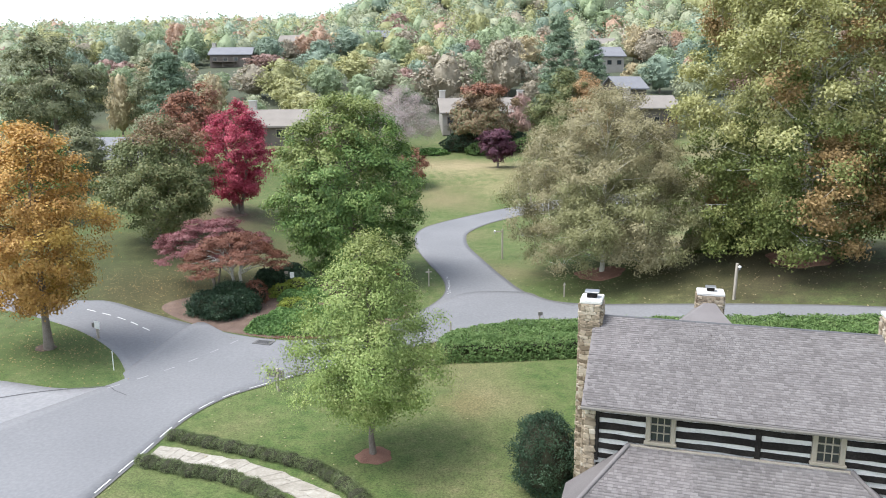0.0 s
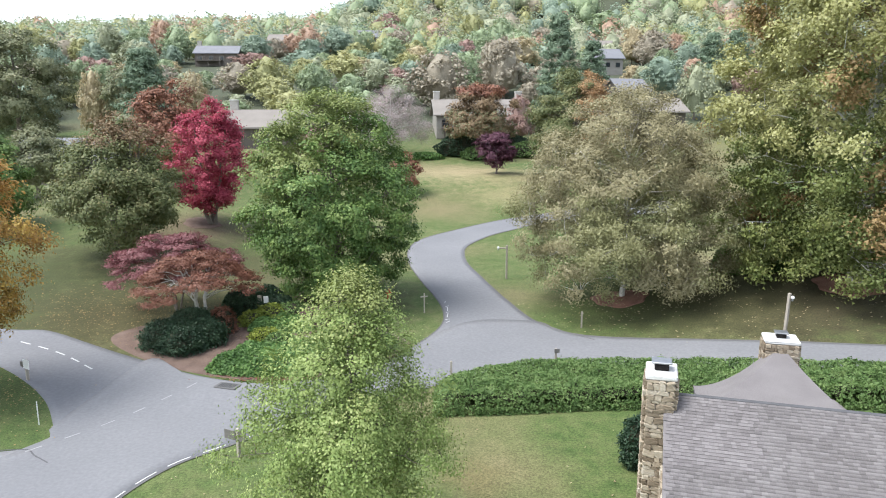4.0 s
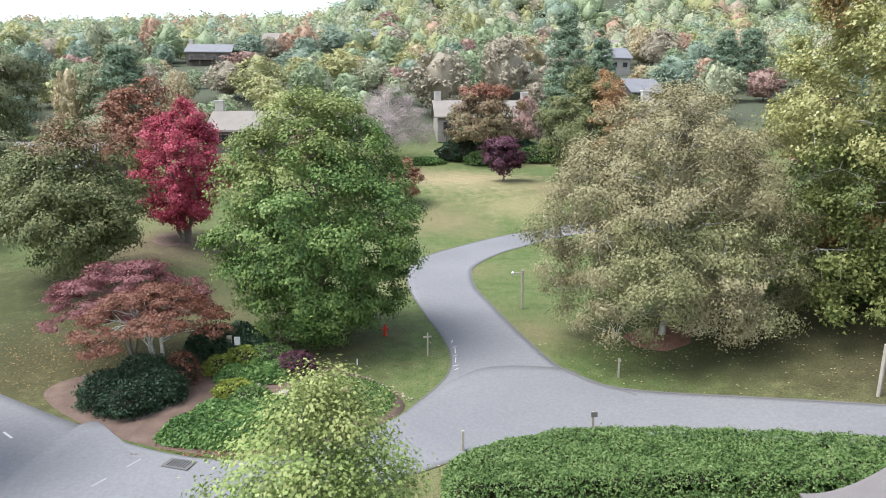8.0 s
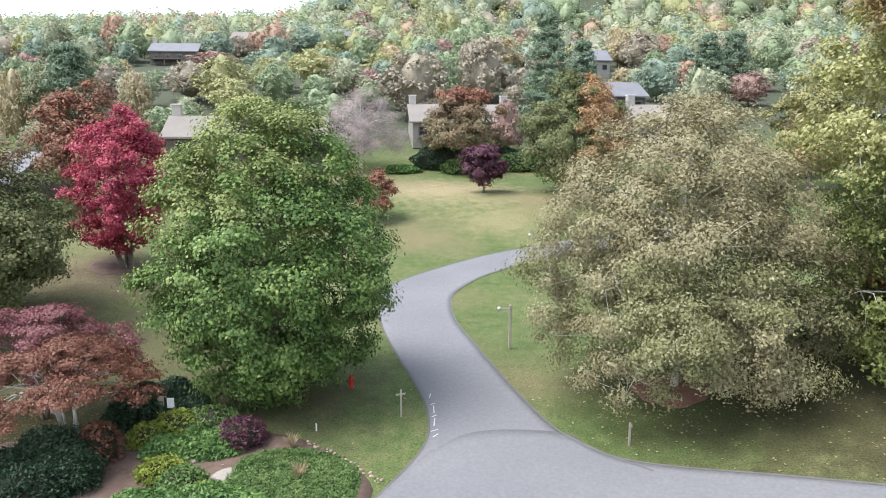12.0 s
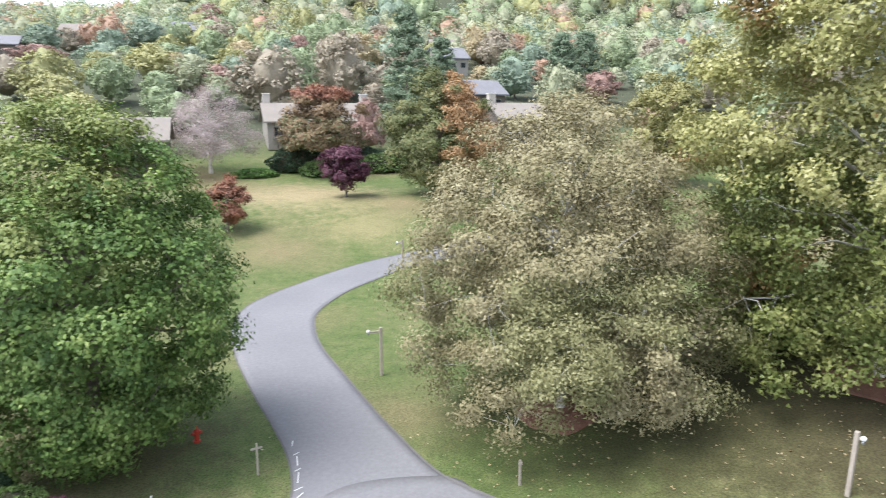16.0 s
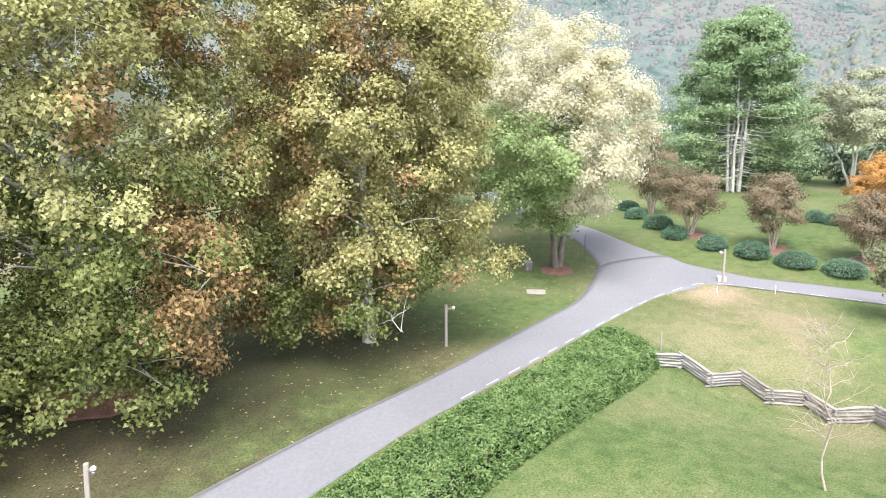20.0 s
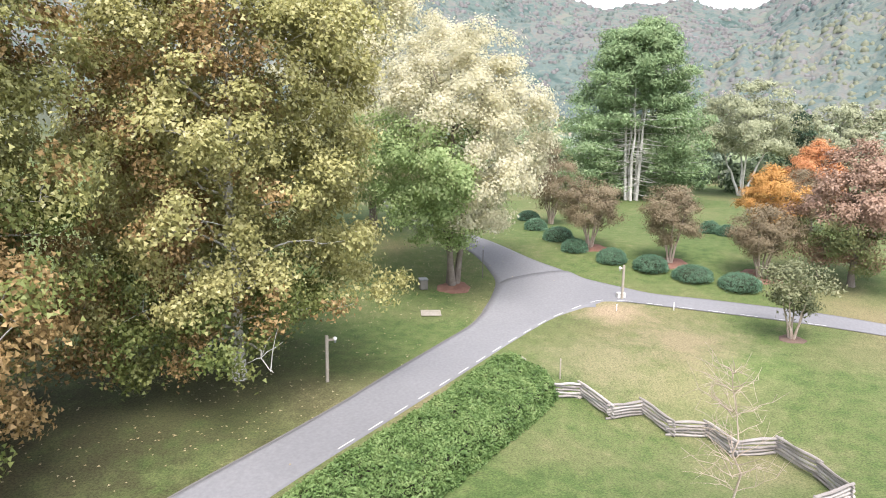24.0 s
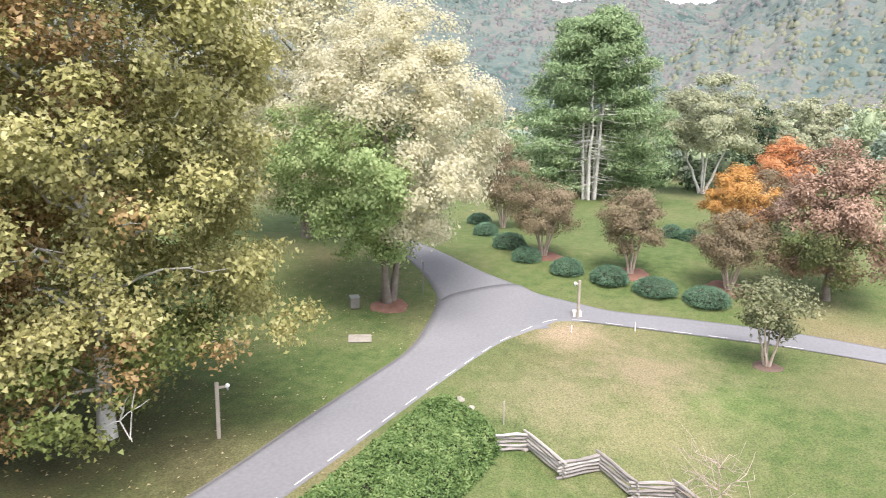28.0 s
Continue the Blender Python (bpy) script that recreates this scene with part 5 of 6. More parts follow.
part("lid", box(.76, .66, .08, 0, 0, .77, .02), M_METAL, ubox)


def rock(x, y, s, seed, label, flat=.55, mat=None):
    bm = bmesh.new()
    bmesh.ops.create_icosphere(bm, subdivisions=2, radius=1)
    for v in bm.verts:
        q = 1 + .35 * noise.noise(v.co * 1.3 + Vector((seed, seed, 0)))
        v.co = (v.co.x * s * q, v.co.y * s * .8 * q, max(-.1, v.co.z * flat * s * q))
    ob = part("rock", bm, mat or M_FLAG, m=pose(x, y, gz(x, y) + .02, rz=seed * 50))
    return tagged(ob, label, "rock", "garden rocks")


for k, (x, y, s) in enumerate(((-8.6, 38.3, .55), (-7.5, 36.2, .4), (-7.2, 36.0, .3), (45.3, 17.9, .27), (44.6, 17.3, .18), (-10.2, 39.4, .25), (41.6, 14.8, .2), (41.9, 14.2, .2))):
    rock(x, y, s, k + 1, "pale weathered flat rock lying in the garden bed" if k < 3 else "pale weathered rock lying in the grass", .25 if k == 0 else .5)
for k, p in enumerate(resample(spline([(-5.5, 40.8), (-4.6, 40.2), (-3.75, 39.5), (-2.7, 38.5), (-1.85, 37.6)], .2), 40)):
    rock(p[0] + .1 * math.sin(k * 3.1), p[1] + .1 * math.cos(k * 2.2), .075 + .03 * math.sin(k * 1.9), 20 + k, "small pale edging stone beside the ground cover", .7, M_STONE)
for x, y, s in ((-6.1, 40.4, 1), (-8.9, 36.1, 2), (-5.4, 38.0, 3)):
    np.random.seed(60 + s)
    t = root("ornamental_grass", "dry straw-coloured clump of ornamental grass", "grass", pose(x, y, gz(x, y)))
    blades = []
    for _ in range(70):
        a, r = np.random.uniform(0, 6.28), np.random.uniform(.15, .5)
        blades.append(tube(bend((0, 0, 0), (np.cos(a) * r, np.sin(a) * r, np.random.uniform(.45, .8)), .1, 4), (.014, .011, .008, .003), 3))
    put("tuft", mesh_of("tuft", *join(blades), material("straw_blade", [(.35, .26, .15), (.5, .4, .26)], 3, 10, .9)), t)


# ---- split rail fence ----
def rail_fence():
    t = root("split_rail_fence", "weathered grey zigzag split-rail fence on the lawn", "fence", pose(41.2, 15.7, 0))
    corners = [(41.15, 15.85), (41.6, 14.7), (40.0, 13.3), (41.05, 11.65), (39.4, 10.45), (39.5, 8.8), (37.7, 7.95), (37.75, 6.1), (35.05, 5.35), (32.5, 5.15), (31.3, 6.75), (29.55, 5.95), (28.15, 7.7), (26.3, 6.7), (25.2, 8.3)]
    meshes = []
    rng = np.random.default_rng(9)
    for k in range(5):
        v, f = tube([(s, .02 * math.sin(s * 9 + k), .02 * math.cos(s * 7 + k)) for s in np.linspace(-.5, .5, 6)], np.r_[.85, 1, .95, 1.05, 1, .8] * .07, 6, .2)
        n = len(v)
        faces = [tuple(q) for q in f] + [tuple(range(6))[::-1], tuple(range(n - 6, n))]
        meshes.append(mesh_of("rail", v, faces, M_RAIL))
    for i, (a, b) in enumerate(zip(corners, corners[1:])):
        a, b = np.array(a), np.array(b)
        d = b - a
        ln = np.hypot(*d)
        for k in range(5):
            z = .1 + .165 * k + (.08 if i % 2 else 0)
            c = (a + b) / 2 + rng.normal(0, .02, 2)
            ob = put("rail", meshes[rng.integers(5)], t)
            rise = math.degrees(math.atan2(gz(*b) - gz(*a), ln))
            ob.matrix_basis = Matrix.Translation((-41.2, -15.7, 0)) @ pose(c[0], c[1], gz(*c) + z, 0, -rise + rng.normal(0, .8), math.degrees(math.atan2(d[1], d[0])) + rng.normal(0, .8)) @ Matrix.Diagonal((ln + rng.uniform(.3, .55), 1, 1, 1))


rail_fence()


def sapling(x, y, h):
    np.random.seed(77)
    t = root("bare_sapling", "leafless young tree with pale thin branches on the lawn", "tree", pose(x, y, gz(x, y)))
    trunk = bend((0, 0, -.05), (.1, .55, h), 0, 9)
    put("trunk", mesh_of("trunk", *tube(trunk, np.linspace(.05, .01, 9), 7), M_BARK_TAN, True), t)
    for k in range(40):
        s = np.random.uniform(.22, .97)
        a = np.random.uniform(0, 6.28)
        ln = (1.9 - 1.2 * s) * np.random.uniform(.7, 1.15)
        p = np.array([.1 * s, .55 * s, h * s])
        q = p + (np.cos(a) * ln, np.sin(a) * ln, ln * np.random.uniform(.35, .8))
        path = bend(p, q, .04, 5)
        limb = put("branch", mesh_of("branch", *tube(path, np.linspace(.016, .005, 5), 4), M_BARK_TAN), t)
        for _ in range(6):
            i = np.random.randint(1, 5)
            r = np.random.normal(0, .28, 3) + (q - p) * .22
            put("twig", mesh_of("twig", *tube(bend(path[i], path[i] + r, .03, 3), (.008, .006, .004), 3), M_BARK_TAN), limb)


sapling(28.5, 10.35, 6.3)


# ---- the log house ----
HOUSE = pose(0, 0, 0, 0, 0, -15.5)
STONES = []
for k in range(6):
    bm = box(1, 1, 1, 0, 0, 0)
    bmesh.ops.bevel(bm, geom=list(bm.edges), offset=.13, segments=1, affect='EDGES')
    for v in bm.verts:
        v.co += Vector((noise.noise(v.co * 2 + Vector((k, 0, 0))), noise.noise(v.co * 2 + Vector((0, k, 3))), noise.noise(v.co * 2 + Vector((5, 0, k))))) * .24
    me = bpy.data.meshes.new("stone"); bm.to_mesh(me); bm.free(); me.materials.append(M_STONE)
    STONES.append(me)


def stone_face(parent, o, along, width, z0, z1, out, rng, course=.17):
    """Uneven stone courses on an upright face that starts at o and runs along a direction."""
    o, along, out = np.array(o, float), np.array(along, float), np.array(out, float)
    z = z0
    while z < z1 - .05:
        h = min(course * rng.uniform(.5, 1.25), z1 - z)
        s = 0
        while s < width - .04:
            w = min(rng.uniform(.1, .36), width - s)
            if width - s - w < .12:
                w = width - s
            p = o + along * (s + w / 2) + out * (.015 + rng.uniform(0, .03))
            ob = put("stone", STONES[rng.integers(6)], parent)
            ob.matrix_basis = pose(p[0], p[1], z + h / 2, 0, rng.normal(0, 7), math.degrees(math.atan2(along[1], along[0]))) @ Matrix.Diagonal((w * .98, .12, h * 1.02, 1))
            s += w
        z += h


def chimney(name, u0, u1, v0, v1, z0, z1, label, seed, faces="swe", flue=True):
    t = root(name, label, "chimney", HOUSE)
    rng = np.random.default_rng(seed)
    part("core", box(u1 - u0 - .02, v1 - v0 - .02, z1 - z0, (u0 + u1) / 2, (v0 + v1) / 2, (z0 + z1) / 2), M_MORTAR, t)
    for f, o, a, w, n in (("s", (u0, v0), (1, 0), u1 - u0, (0, -1)), ("n", (u0, v1), (1, 0), u1 - u0, (0, 1)), ("w", (u0, v0), (0, 1), v1 - v0, (-1, 0)), ("e", (u1, v0), (0, 1), v1 - v0, (1, 0))):
        if f in faces:
            stone_face(t, o, a, w, z0, z1 - .14, n, rng)
    bm = box(u1 - u0 + .1, v1 - v0 + .1, .14, (u0 + u1) / 2, (v0 + v1) / 2, z1 - .06, .03)
    bmesh.ops.subdivide_edges(bm, edges=list(bm.edges), cuts=3)
    for v in bm.verts:
        v.co += Vector((0, 0, .02)) * noise.noise(v.co * 3) + Vector((1, 1, 0)) * .025 * noise.noise(v.co * 4)
    part("cap", bm, M_CAP, t, "limewashed white cap")
    if flue:
        f = part("flue", box(.36, .36, .16, (u0 + u1) / 2, (v0 + v1) / 2, z1 + .1, .02), M_LOG, t)
        part("flue_cover", box(.52, .46, .05, (u0 + u1) / 2, (v0 + v1) / 2, z1 + .23, .015), M_METAL, f, "grey metal flue cover")
    return t


def shingles(parent, o, along, down, width, length, outline_ok, near_ok, seed, course=.105, tab=.155):
    """Courses of shingle tabs on a slope; those in near_ok are parts, the rest one joined part."""
    rng = np.random.default_rng(seed)
    o, along, down = np.array(o, float), np.array(along, float), np.array(down, float)
    up = np.cross(along, down)
    if up[2] < 0:
        up = -up
    V, F, made = [], [], 0
    protos = []
    for k in range(4):
        w = tab * (.7 + .2 * k)
        q = [(-w / 2 + .004, 0, .004), (w / 2 - .004, 0, .004), (w / 2 - .004, -course * 1.12, .016), (-w / 2 + .004, -course * 1.12, .016), (-w / 2 + .004, -course * 1.12, 0), (w / 2 - .004, -course * 1.12, 0)]
        protos.append((w, np.array(q), mesh_of("shingle", q, [(0, 3, 2, 1), (3, 4, 5, 2)], M_SHINGLE)))
    R = np.stack([along, -down, up], 1)
    rows = int(length / course)
    for r in range(rows):
        s = rng.uniform(-.3, 0)
        while s < width:
            w, q, me = protos[rng.integers(4)]
            c = s + w / 2
            d = r * course
            if outline_ok(c, d) and -.02 <= s and s + w <= width + .03:
                p = o + along * c + down * d + up * rng.uniform(0, .006)
                if made < 300 and near_ok(c, d):
                    ob = put("shingle", me, parent)
                    ob.matrix_basis = Matrix.Translation(p) @ Matrix(R.tolist()).to_4x4()
                    made += 1
                else:
                    F.append(np.arange(4) + len(V) * 6)
                    V.append(q @ R.T + p)
            s += w
    if V:
        n = len(V)
        vv = np.vstack(V)
        b = np.arange(n)[:, None] * 6
        ff = np.vstack([b + (0, 3, 2, 1), b + (3, 4, 5, 2)])
        tagged(put("roofing", mesh_of("roofing", vv, ff, M_SHINGLE), parent), kind="stuff")


def slab_mesh(corners, thick, mat, name, parent, label=""):
    """A flat roof plane with thickness below it."""
    c = np.array(corners, float)
    n = len(c)
    v = np.vstack([c, c - (0, 0, thick)])
    f = [tuple(range(n)), tuple(range(2 * n - 1, n - 1, -1))] + [(i, i + n, (i + 1) % n + n, (i + 1) % n) for i in range(n)]
    return put(name, mesh_of(name, v, f, mat), parent, label)


def log_house():
    t = root("log_house", "old log house with white chinking, stone gable and grey shingle roof", "house", HOUSE)
    W, E_, SV, NV, RV = 2.55, 12.3, 11.0, 22.6, 14.6
    RZ, EZ, NZ = 6.66, 5.02, 3.42
    g = -1.0
    part("inner_wall", box(E_ - W - .3, .2, EZ + .7, (E_ + W) / 2, SV + .05, (EZ + g) / 2 - .1), M_CHINK, t, "lime chinking between the logs")
    part("north_wall", box(E_ - W, .25, NZ - g, (E_ + W) / 2, NV - .3, (NZ + g) / 2 - .1), M_LOG, t)
    gable = [(SV, g), (NV - .2, g), (NV - .2, NZ - .15), (RV, RZ - .16), (SV, EZ - .1)]
    for u, nm in ((W + .02, "west_gable"), (E_ - .3, "east_gable")):
        v = [(u, a, b) for a, b in gable] + [(u + .3, a, b) for a, b in gable]
        put(nm, mesh_of(nm, v, [(0, 1, 2, 3, 4), (9, 8, 7, 6, 5)] + [(i, i + 5, (i + 1) % 5 + 5, (i + 1) % 5) for i in range(5)], M_MORTAR), t)
    rng = np.random.default_rng(4)
    stone_face(t, (W + .0, SV - .06), (1, 0), .36, g, EZ - .12, (0, -1), rng, .2)
    stone_face(t, (W + .0, SV - .06), (0, 1), 3.2, 2.2, EZ - .1, (-1, 0), rng, .24)
    # logs of the south wall between the windows
    z = 2.5
    k = 0
    windows = [(4.5, 5.4), (9.3, 10.2)]
    while z < EZ - .34:
        h = .21 + .05 * rng.uniform(-1, 1)
        s0 = W + .4
        for a, b in windows + [(E_, E_)]:
            hit = z + h > 3.66 and z < 4.95
            end = a - .02 if hit or a == E_ else None
            if end is None:
                continue
            ln = end - s0
            bm = box(ln, .2, h, s0 + ln / 2, SV + .0, z + h / 2)
            bmesh.ops.subdivide_edges(bm, edges=[e for e in bm.edges if abs(e.verts[0].co.x - e.verts[1].co.x) > .5], cuts=14)
            for v in bm.verts:
                v.co.z += .035 * noise.noise(Vector((v.co.x * 1.2, k * 3.1, v.co.z * 2)))
                v.co.y += .02 * noise.noise(Vector((v.co.x * 2.2, k * 1.7, 4)))
            part("log", bm, M_LOG, t)
            s0 = b + .02
        z += h + .17 + .02 * rng.uniform(-1, 1)
        k += 1
    part("corner_post", box(.16, .14, 1.6, 7.82, SV - .06, 4.2, .02), M_LOG, t)
    part("corner_post", box(.12, .14, 2.2, W + .42, SV - .06, 3.9, .02), M_LOG, t)
    for a, b in windows:
        w = part("window", box(b - a, .1, 1.3, (a + b) / 2, SV + .12, 4.3), M_TRIM, t, "small-paned window with tan painted frame")
        for x in (a + .07, b - .07):
            part("frame", box(.15, .2, 1.34, x, SV - .06, 4.29, .015), M_TRIM, w)
        part("head", box(b - a - .02, .18, .1, (a + b) / 2, SV - .05, 4.93, .01), M_TRIM, w)
        part("sill", box(b - a + .1, .26, .1, (a + b) / 2, SV - .09, 3.66, .015), M_TRIM, w)
        x0, x1 = a + .15, b - .15
        for i in range(3):
            for j in range(4):
                part("pane", box((x1 - x0) / 3 - .02, .012, .27, x0 + (x1 - x0) * (i + .5) / 3, SV - .07, 3.86 + .285 * j), M_GLASS, w)
        for i in range(1, 3):
            part("muntin", box(.03, .05, 1.16, x0 + (x1 - x0) * i / 3, SV - .085, 4.29), M_TRIM, w)
        for j in range(1, 4):
            part("muntin", box(x1 - x0, .05, .045 if j == 2 else .03, (x0 + x1) / 2, SV - .09, 3.72 + .285 * j), M_TRIM, w)
    # main roof
    ev = SV - .45
    ez = RZ - (RZ - EZ) / (RV - SV) * (RV - ev)
    roof = slab_mesh([(W - .08, ev, ez), (E_ + .1, ev, ez), (E_ + .1, RV, RZ), (W - .08, RV, RZ)], .14, M_SHINGLE, "south_roof", t)
    d = np.array([0, ev - RV, ez - RZ])
    ln = np.linalg.norm(d)
    shingles(roof, (W - .08, RV, RZ + .012), (1, 0, 0), d / ln, E_ - W + .18, ln, lambda c, s: True, lambda c, s: c < 2.2 and s < 2.4, 1)
    part("gutter", box(E_ - W + .2, .1, .09, (E_ + W) / 2, ev - .02, ez - .08, .02), M_SIGN, t)
    part("ridge_cap", box(E_ - W + .1, .16, .03, (E_ + W) / 2, RV + .05, RZ + .012, .008), M_CRACK, t)
    north = slab_mesh([(W - .12, RV + .05, RZ - .01), (E_ + .1, RV + .05, RZ - .01), (E_ + .1, NV + .3, NZ), (W - .12, NV + .3, NZ)], .14, M_SHINGLE, "north_roof", t)
    d = np.array([0, NV + .25 - RV, NZ - RZ + .01])
    ln = np.linalg.norm(d)
    shingles(north, (W - .12, RV + .05, RZ + .004), (1, 0, 0), d / ln, E_ - W + .2, ln, lambda c, s: s > 2, lambda c, s: False, 2, .17, .36)
    slab_mesh([(W - .18, RV, RZ - .02), (W - .12, RV, RZ - .02), (W - .12, NV + .3, NZ - .02), (W - .18, NV + .3, NZ - .02)], .16, M_TRIM, "rake_board", t)
    # roof that rises to the rear chimney
    ax, av, az = 7.3, 26.0, 4.3
    foot = [(ax - 3.3, 21.2, 3.6), (ax + 2.0, 21.2, 3.6), (ax + 2.2, 26.4, 2.5), (ax - 3.2, 26.4, 2.5)]
    # the roof flares outwards from the ridge, in stepped courses
    crest = [(ax - .25, av - .2, az + .14), (ax + .25, av - .2, az + .14), (ax + .3, 26.4, az + .14), (ax - .3, 26.4, az + .14)]
    V, F, rows = [], [], 26
    for k in range(rows):
        for e, lip in ((k / rows, .0), ((k + 1) / rows + .006, .007)):
            for (x0, y0, z0), (x1, y1, z1) in zip(crest, foot):
                V.append((x0 + (x1 - x0) * e, y0 + (y1 - y0) * e, z1 + (z0 - z1) * max(0, 1 - e) ** 1.8 + lip))
        o = k * 8
        F += [(o + i, o + (i + 1) % 4, o + 4 + (i + 1) % 4, o + 4 + i) for i in range(4)]
        if k:
            F += [(o - 4 + i, o - 4 + (i + 1) % 4, o + (i + 1) % 4, o + i) for i in range(4)]
    o = len(V)
    V += [(x, y, 2.4) for x, y, _ in foot]
    F += [(0, 1, 2, 3)] + [(o - 4 + i, o - 4 + (i + 1) % 4, o + (i + 1) % 4, o + i) for i in range(4)]
    put("rear_roof", mesh_of("rear_roof", V, F, M_SHINGLE), t, "flared hipped grey shingle roof rising to the rear chimney")
    part("rear_wall", box(4.1, 4.6, 3.6, 7.3, 24.0, .8), M_LOG, t)
    # lower roof in front
    pv, pz = 8.2, 1.85
    top0, top1, low0, low1 = 4.0, 10.4, 2.0, 12.6
    po = slab_mesh([(low0, pv, pz), (low1, pv, pz), (top1, SV - .15, 3.5), (top0, SV - .15, 3.5)], .1, M_SHINGLE, "lower_roof", t, "hipped lower roof below the upper windows")
    d = np.array([0, pv - SV + .15, pz - 3.5])
    ln = np.linalg.norm(d)
    shingles(po, (low0, SV - .15, 3.515), (1, 0, 0), d / ln, low1 - low0, ln, lambda c, s: (top0 - low0) * (1 - s / ln) < c < low1 - low0 - (low1 - top1) * (1 - s / ln), lambda c, s: c < 4 and s < 1.6, 3)
    slab_mesh([(low0, pv, pz), (top0, SV - .15, 3.5), (low0, SV - .15, pz)], .08, M_SHINGLE, "hip", po)
    slab_mesh([(low1, pv, pz), (low1, SV - .15, pz), (top1, SV - .15, 3.5)], .08, M_SHINGLE, "hip", po)
    for a, b in (((low0, pv, pz), (top0, SV - .15, 3.5)), ((low1, pv, pz), (top1, SV - .15, 3.5))):
        run = np.linspace(a, b, 14) + (0, 0, .03)
        put("hip_cap", mesh_of("hip_cap", *tube(run, np.full(14, .075), 6, .12), M_SHINGLE), t)
    part("flashing", box(top1 - top0, .1, .09, (top0 + top1) / 2, SV - .16, 3.5, .01), M_POST, t, "weathered flashing board")
    part("lower_wall", box(low1 - low0 - 1.2, SV - pv - .6, 2.8, (low0 + low1) / 2, (SV + pv) / 2 + .2, .45), M_LOG, t)


chimney("chimney", 2.02, 2.72, 14.05, 15.0, -1.0, 7.36, "tall fieldstone chimney with a limewashed cap on the gable", 1, "sew")
chimney("chimney", 6.72, 7.94, 25.95, 27.0, -1.0, 4.93, "broad fieldstone chimney with a white cap behind the roof", 2, "swe")
chimney("chimney", 11.95, 12.9, 14.1, 15.1, 3.0, 7.4, "fieldstone chimney with a white cap at the far gable", 3, "sw")
log_house()


# ---- red maples over the shrub bed ----
def layered_maple(x, y, R, z0, z1, forks, mat, bark, label, seed, plates=46):
    """Low spreading maple: forked stems and flat, drooping plates of small leaves."""
    np.random.seed(seed)
    t = root("japanese_maple", label, "tree", pose(x, y, gz(x, y)))
    a, r = np.random.uniform(0, 6.28, plates * 6), np.random.uniform(.0, 1, plates * 6) ** .55
    z = z0 + (z1 - z0) * (1 - .78 * r ** 1.8) * np.random.uniform(.76, 1, plates * 6) + .35 * np.sin(a * 3 + r * 5 + seed)
    wide = R * (1 + .16 * np.sin(a * 2 + seed) + .12 * np.sin(a * 5 - seed))
    b = spaced_points(np.column_stack([np.cos(a) * r * wide, np.sin(a) * r * wide, np.clip(z, z0, z1)]), .62, plates)
    c, g = florets(b, .72, 9, (0, 0, z0), .3, .22)
    tips = [np.array([dx * R * .42, dy * R * .42, z0 + (z1 - z0) * .35]) for dx, dy in forks]
    put("trunk", mesh_of("trunk", *join([tube(bend((p[0] * .12, p[1] * .12, -.1), p, .05, 7, .03), np.linspace(.085, .035, 7), 7) for p in tips]), bark, True), t)
    wood = []
    for p in b:
        q = tips[int(np.argmin([np.linalg.norm(p - k) for k in tips]))] * np.random.uniform(.55, 1)
        wood.append(tube(bend(q, p, .07, 6, .03), np.linspace(.05, .012, 6), 4))
    put("branching", mesh_of("branching", *join(wood), bark), t)
    put("crown", mesh_of("crown", *foliage(c, .42, 58, .12, .6, .35, .5, guide=g), mat), t)


layered_maple(-16.0, 40.2, 3.1, 2.6, 5.1, ((-.7, .2), (-.1, -.5), (.6, .1), (.3, .7), (-.3, .6)), L_JMAPLE_BROWN, M_BARK_PALE, "spreading bronze-red Japanese maple with pale forked stems over dark shrubs", 50, 62)
layered_maple(-18.6, 43.2, 3.7, 2.4, 5.6, ((-.6, .3), (.5, .2), (0, -.6)), L_JMAPLE, M_BARK, "dusky pink-purple Japanese maple behind the bronze one", 51, 58)

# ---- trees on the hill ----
# hill leaf colours are paled and greyed, so distance haze is part of them
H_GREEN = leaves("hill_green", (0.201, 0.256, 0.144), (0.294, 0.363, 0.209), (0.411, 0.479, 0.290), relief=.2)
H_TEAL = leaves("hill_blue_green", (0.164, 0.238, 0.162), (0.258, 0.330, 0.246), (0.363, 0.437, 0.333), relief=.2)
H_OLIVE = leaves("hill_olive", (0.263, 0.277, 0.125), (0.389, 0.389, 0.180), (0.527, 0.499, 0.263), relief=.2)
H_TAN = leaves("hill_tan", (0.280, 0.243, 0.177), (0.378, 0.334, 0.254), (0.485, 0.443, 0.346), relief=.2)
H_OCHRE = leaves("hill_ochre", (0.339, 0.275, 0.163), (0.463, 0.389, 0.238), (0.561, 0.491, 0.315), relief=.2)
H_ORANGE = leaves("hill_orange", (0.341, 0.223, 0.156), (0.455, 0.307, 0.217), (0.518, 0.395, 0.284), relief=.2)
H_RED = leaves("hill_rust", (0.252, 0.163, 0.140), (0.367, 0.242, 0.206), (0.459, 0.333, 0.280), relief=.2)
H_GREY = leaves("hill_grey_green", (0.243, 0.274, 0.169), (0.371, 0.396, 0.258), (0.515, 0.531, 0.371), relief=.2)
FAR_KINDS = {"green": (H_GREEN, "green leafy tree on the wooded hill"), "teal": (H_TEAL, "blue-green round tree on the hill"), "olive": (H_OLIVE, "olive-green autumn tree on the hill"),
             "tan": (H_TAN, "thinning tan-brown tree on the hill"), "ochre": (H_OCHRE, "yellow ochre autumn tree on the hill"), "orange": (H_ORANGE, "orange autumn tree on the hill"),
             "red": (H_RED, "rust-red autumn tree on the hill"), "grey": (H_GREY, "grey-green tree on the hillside")}
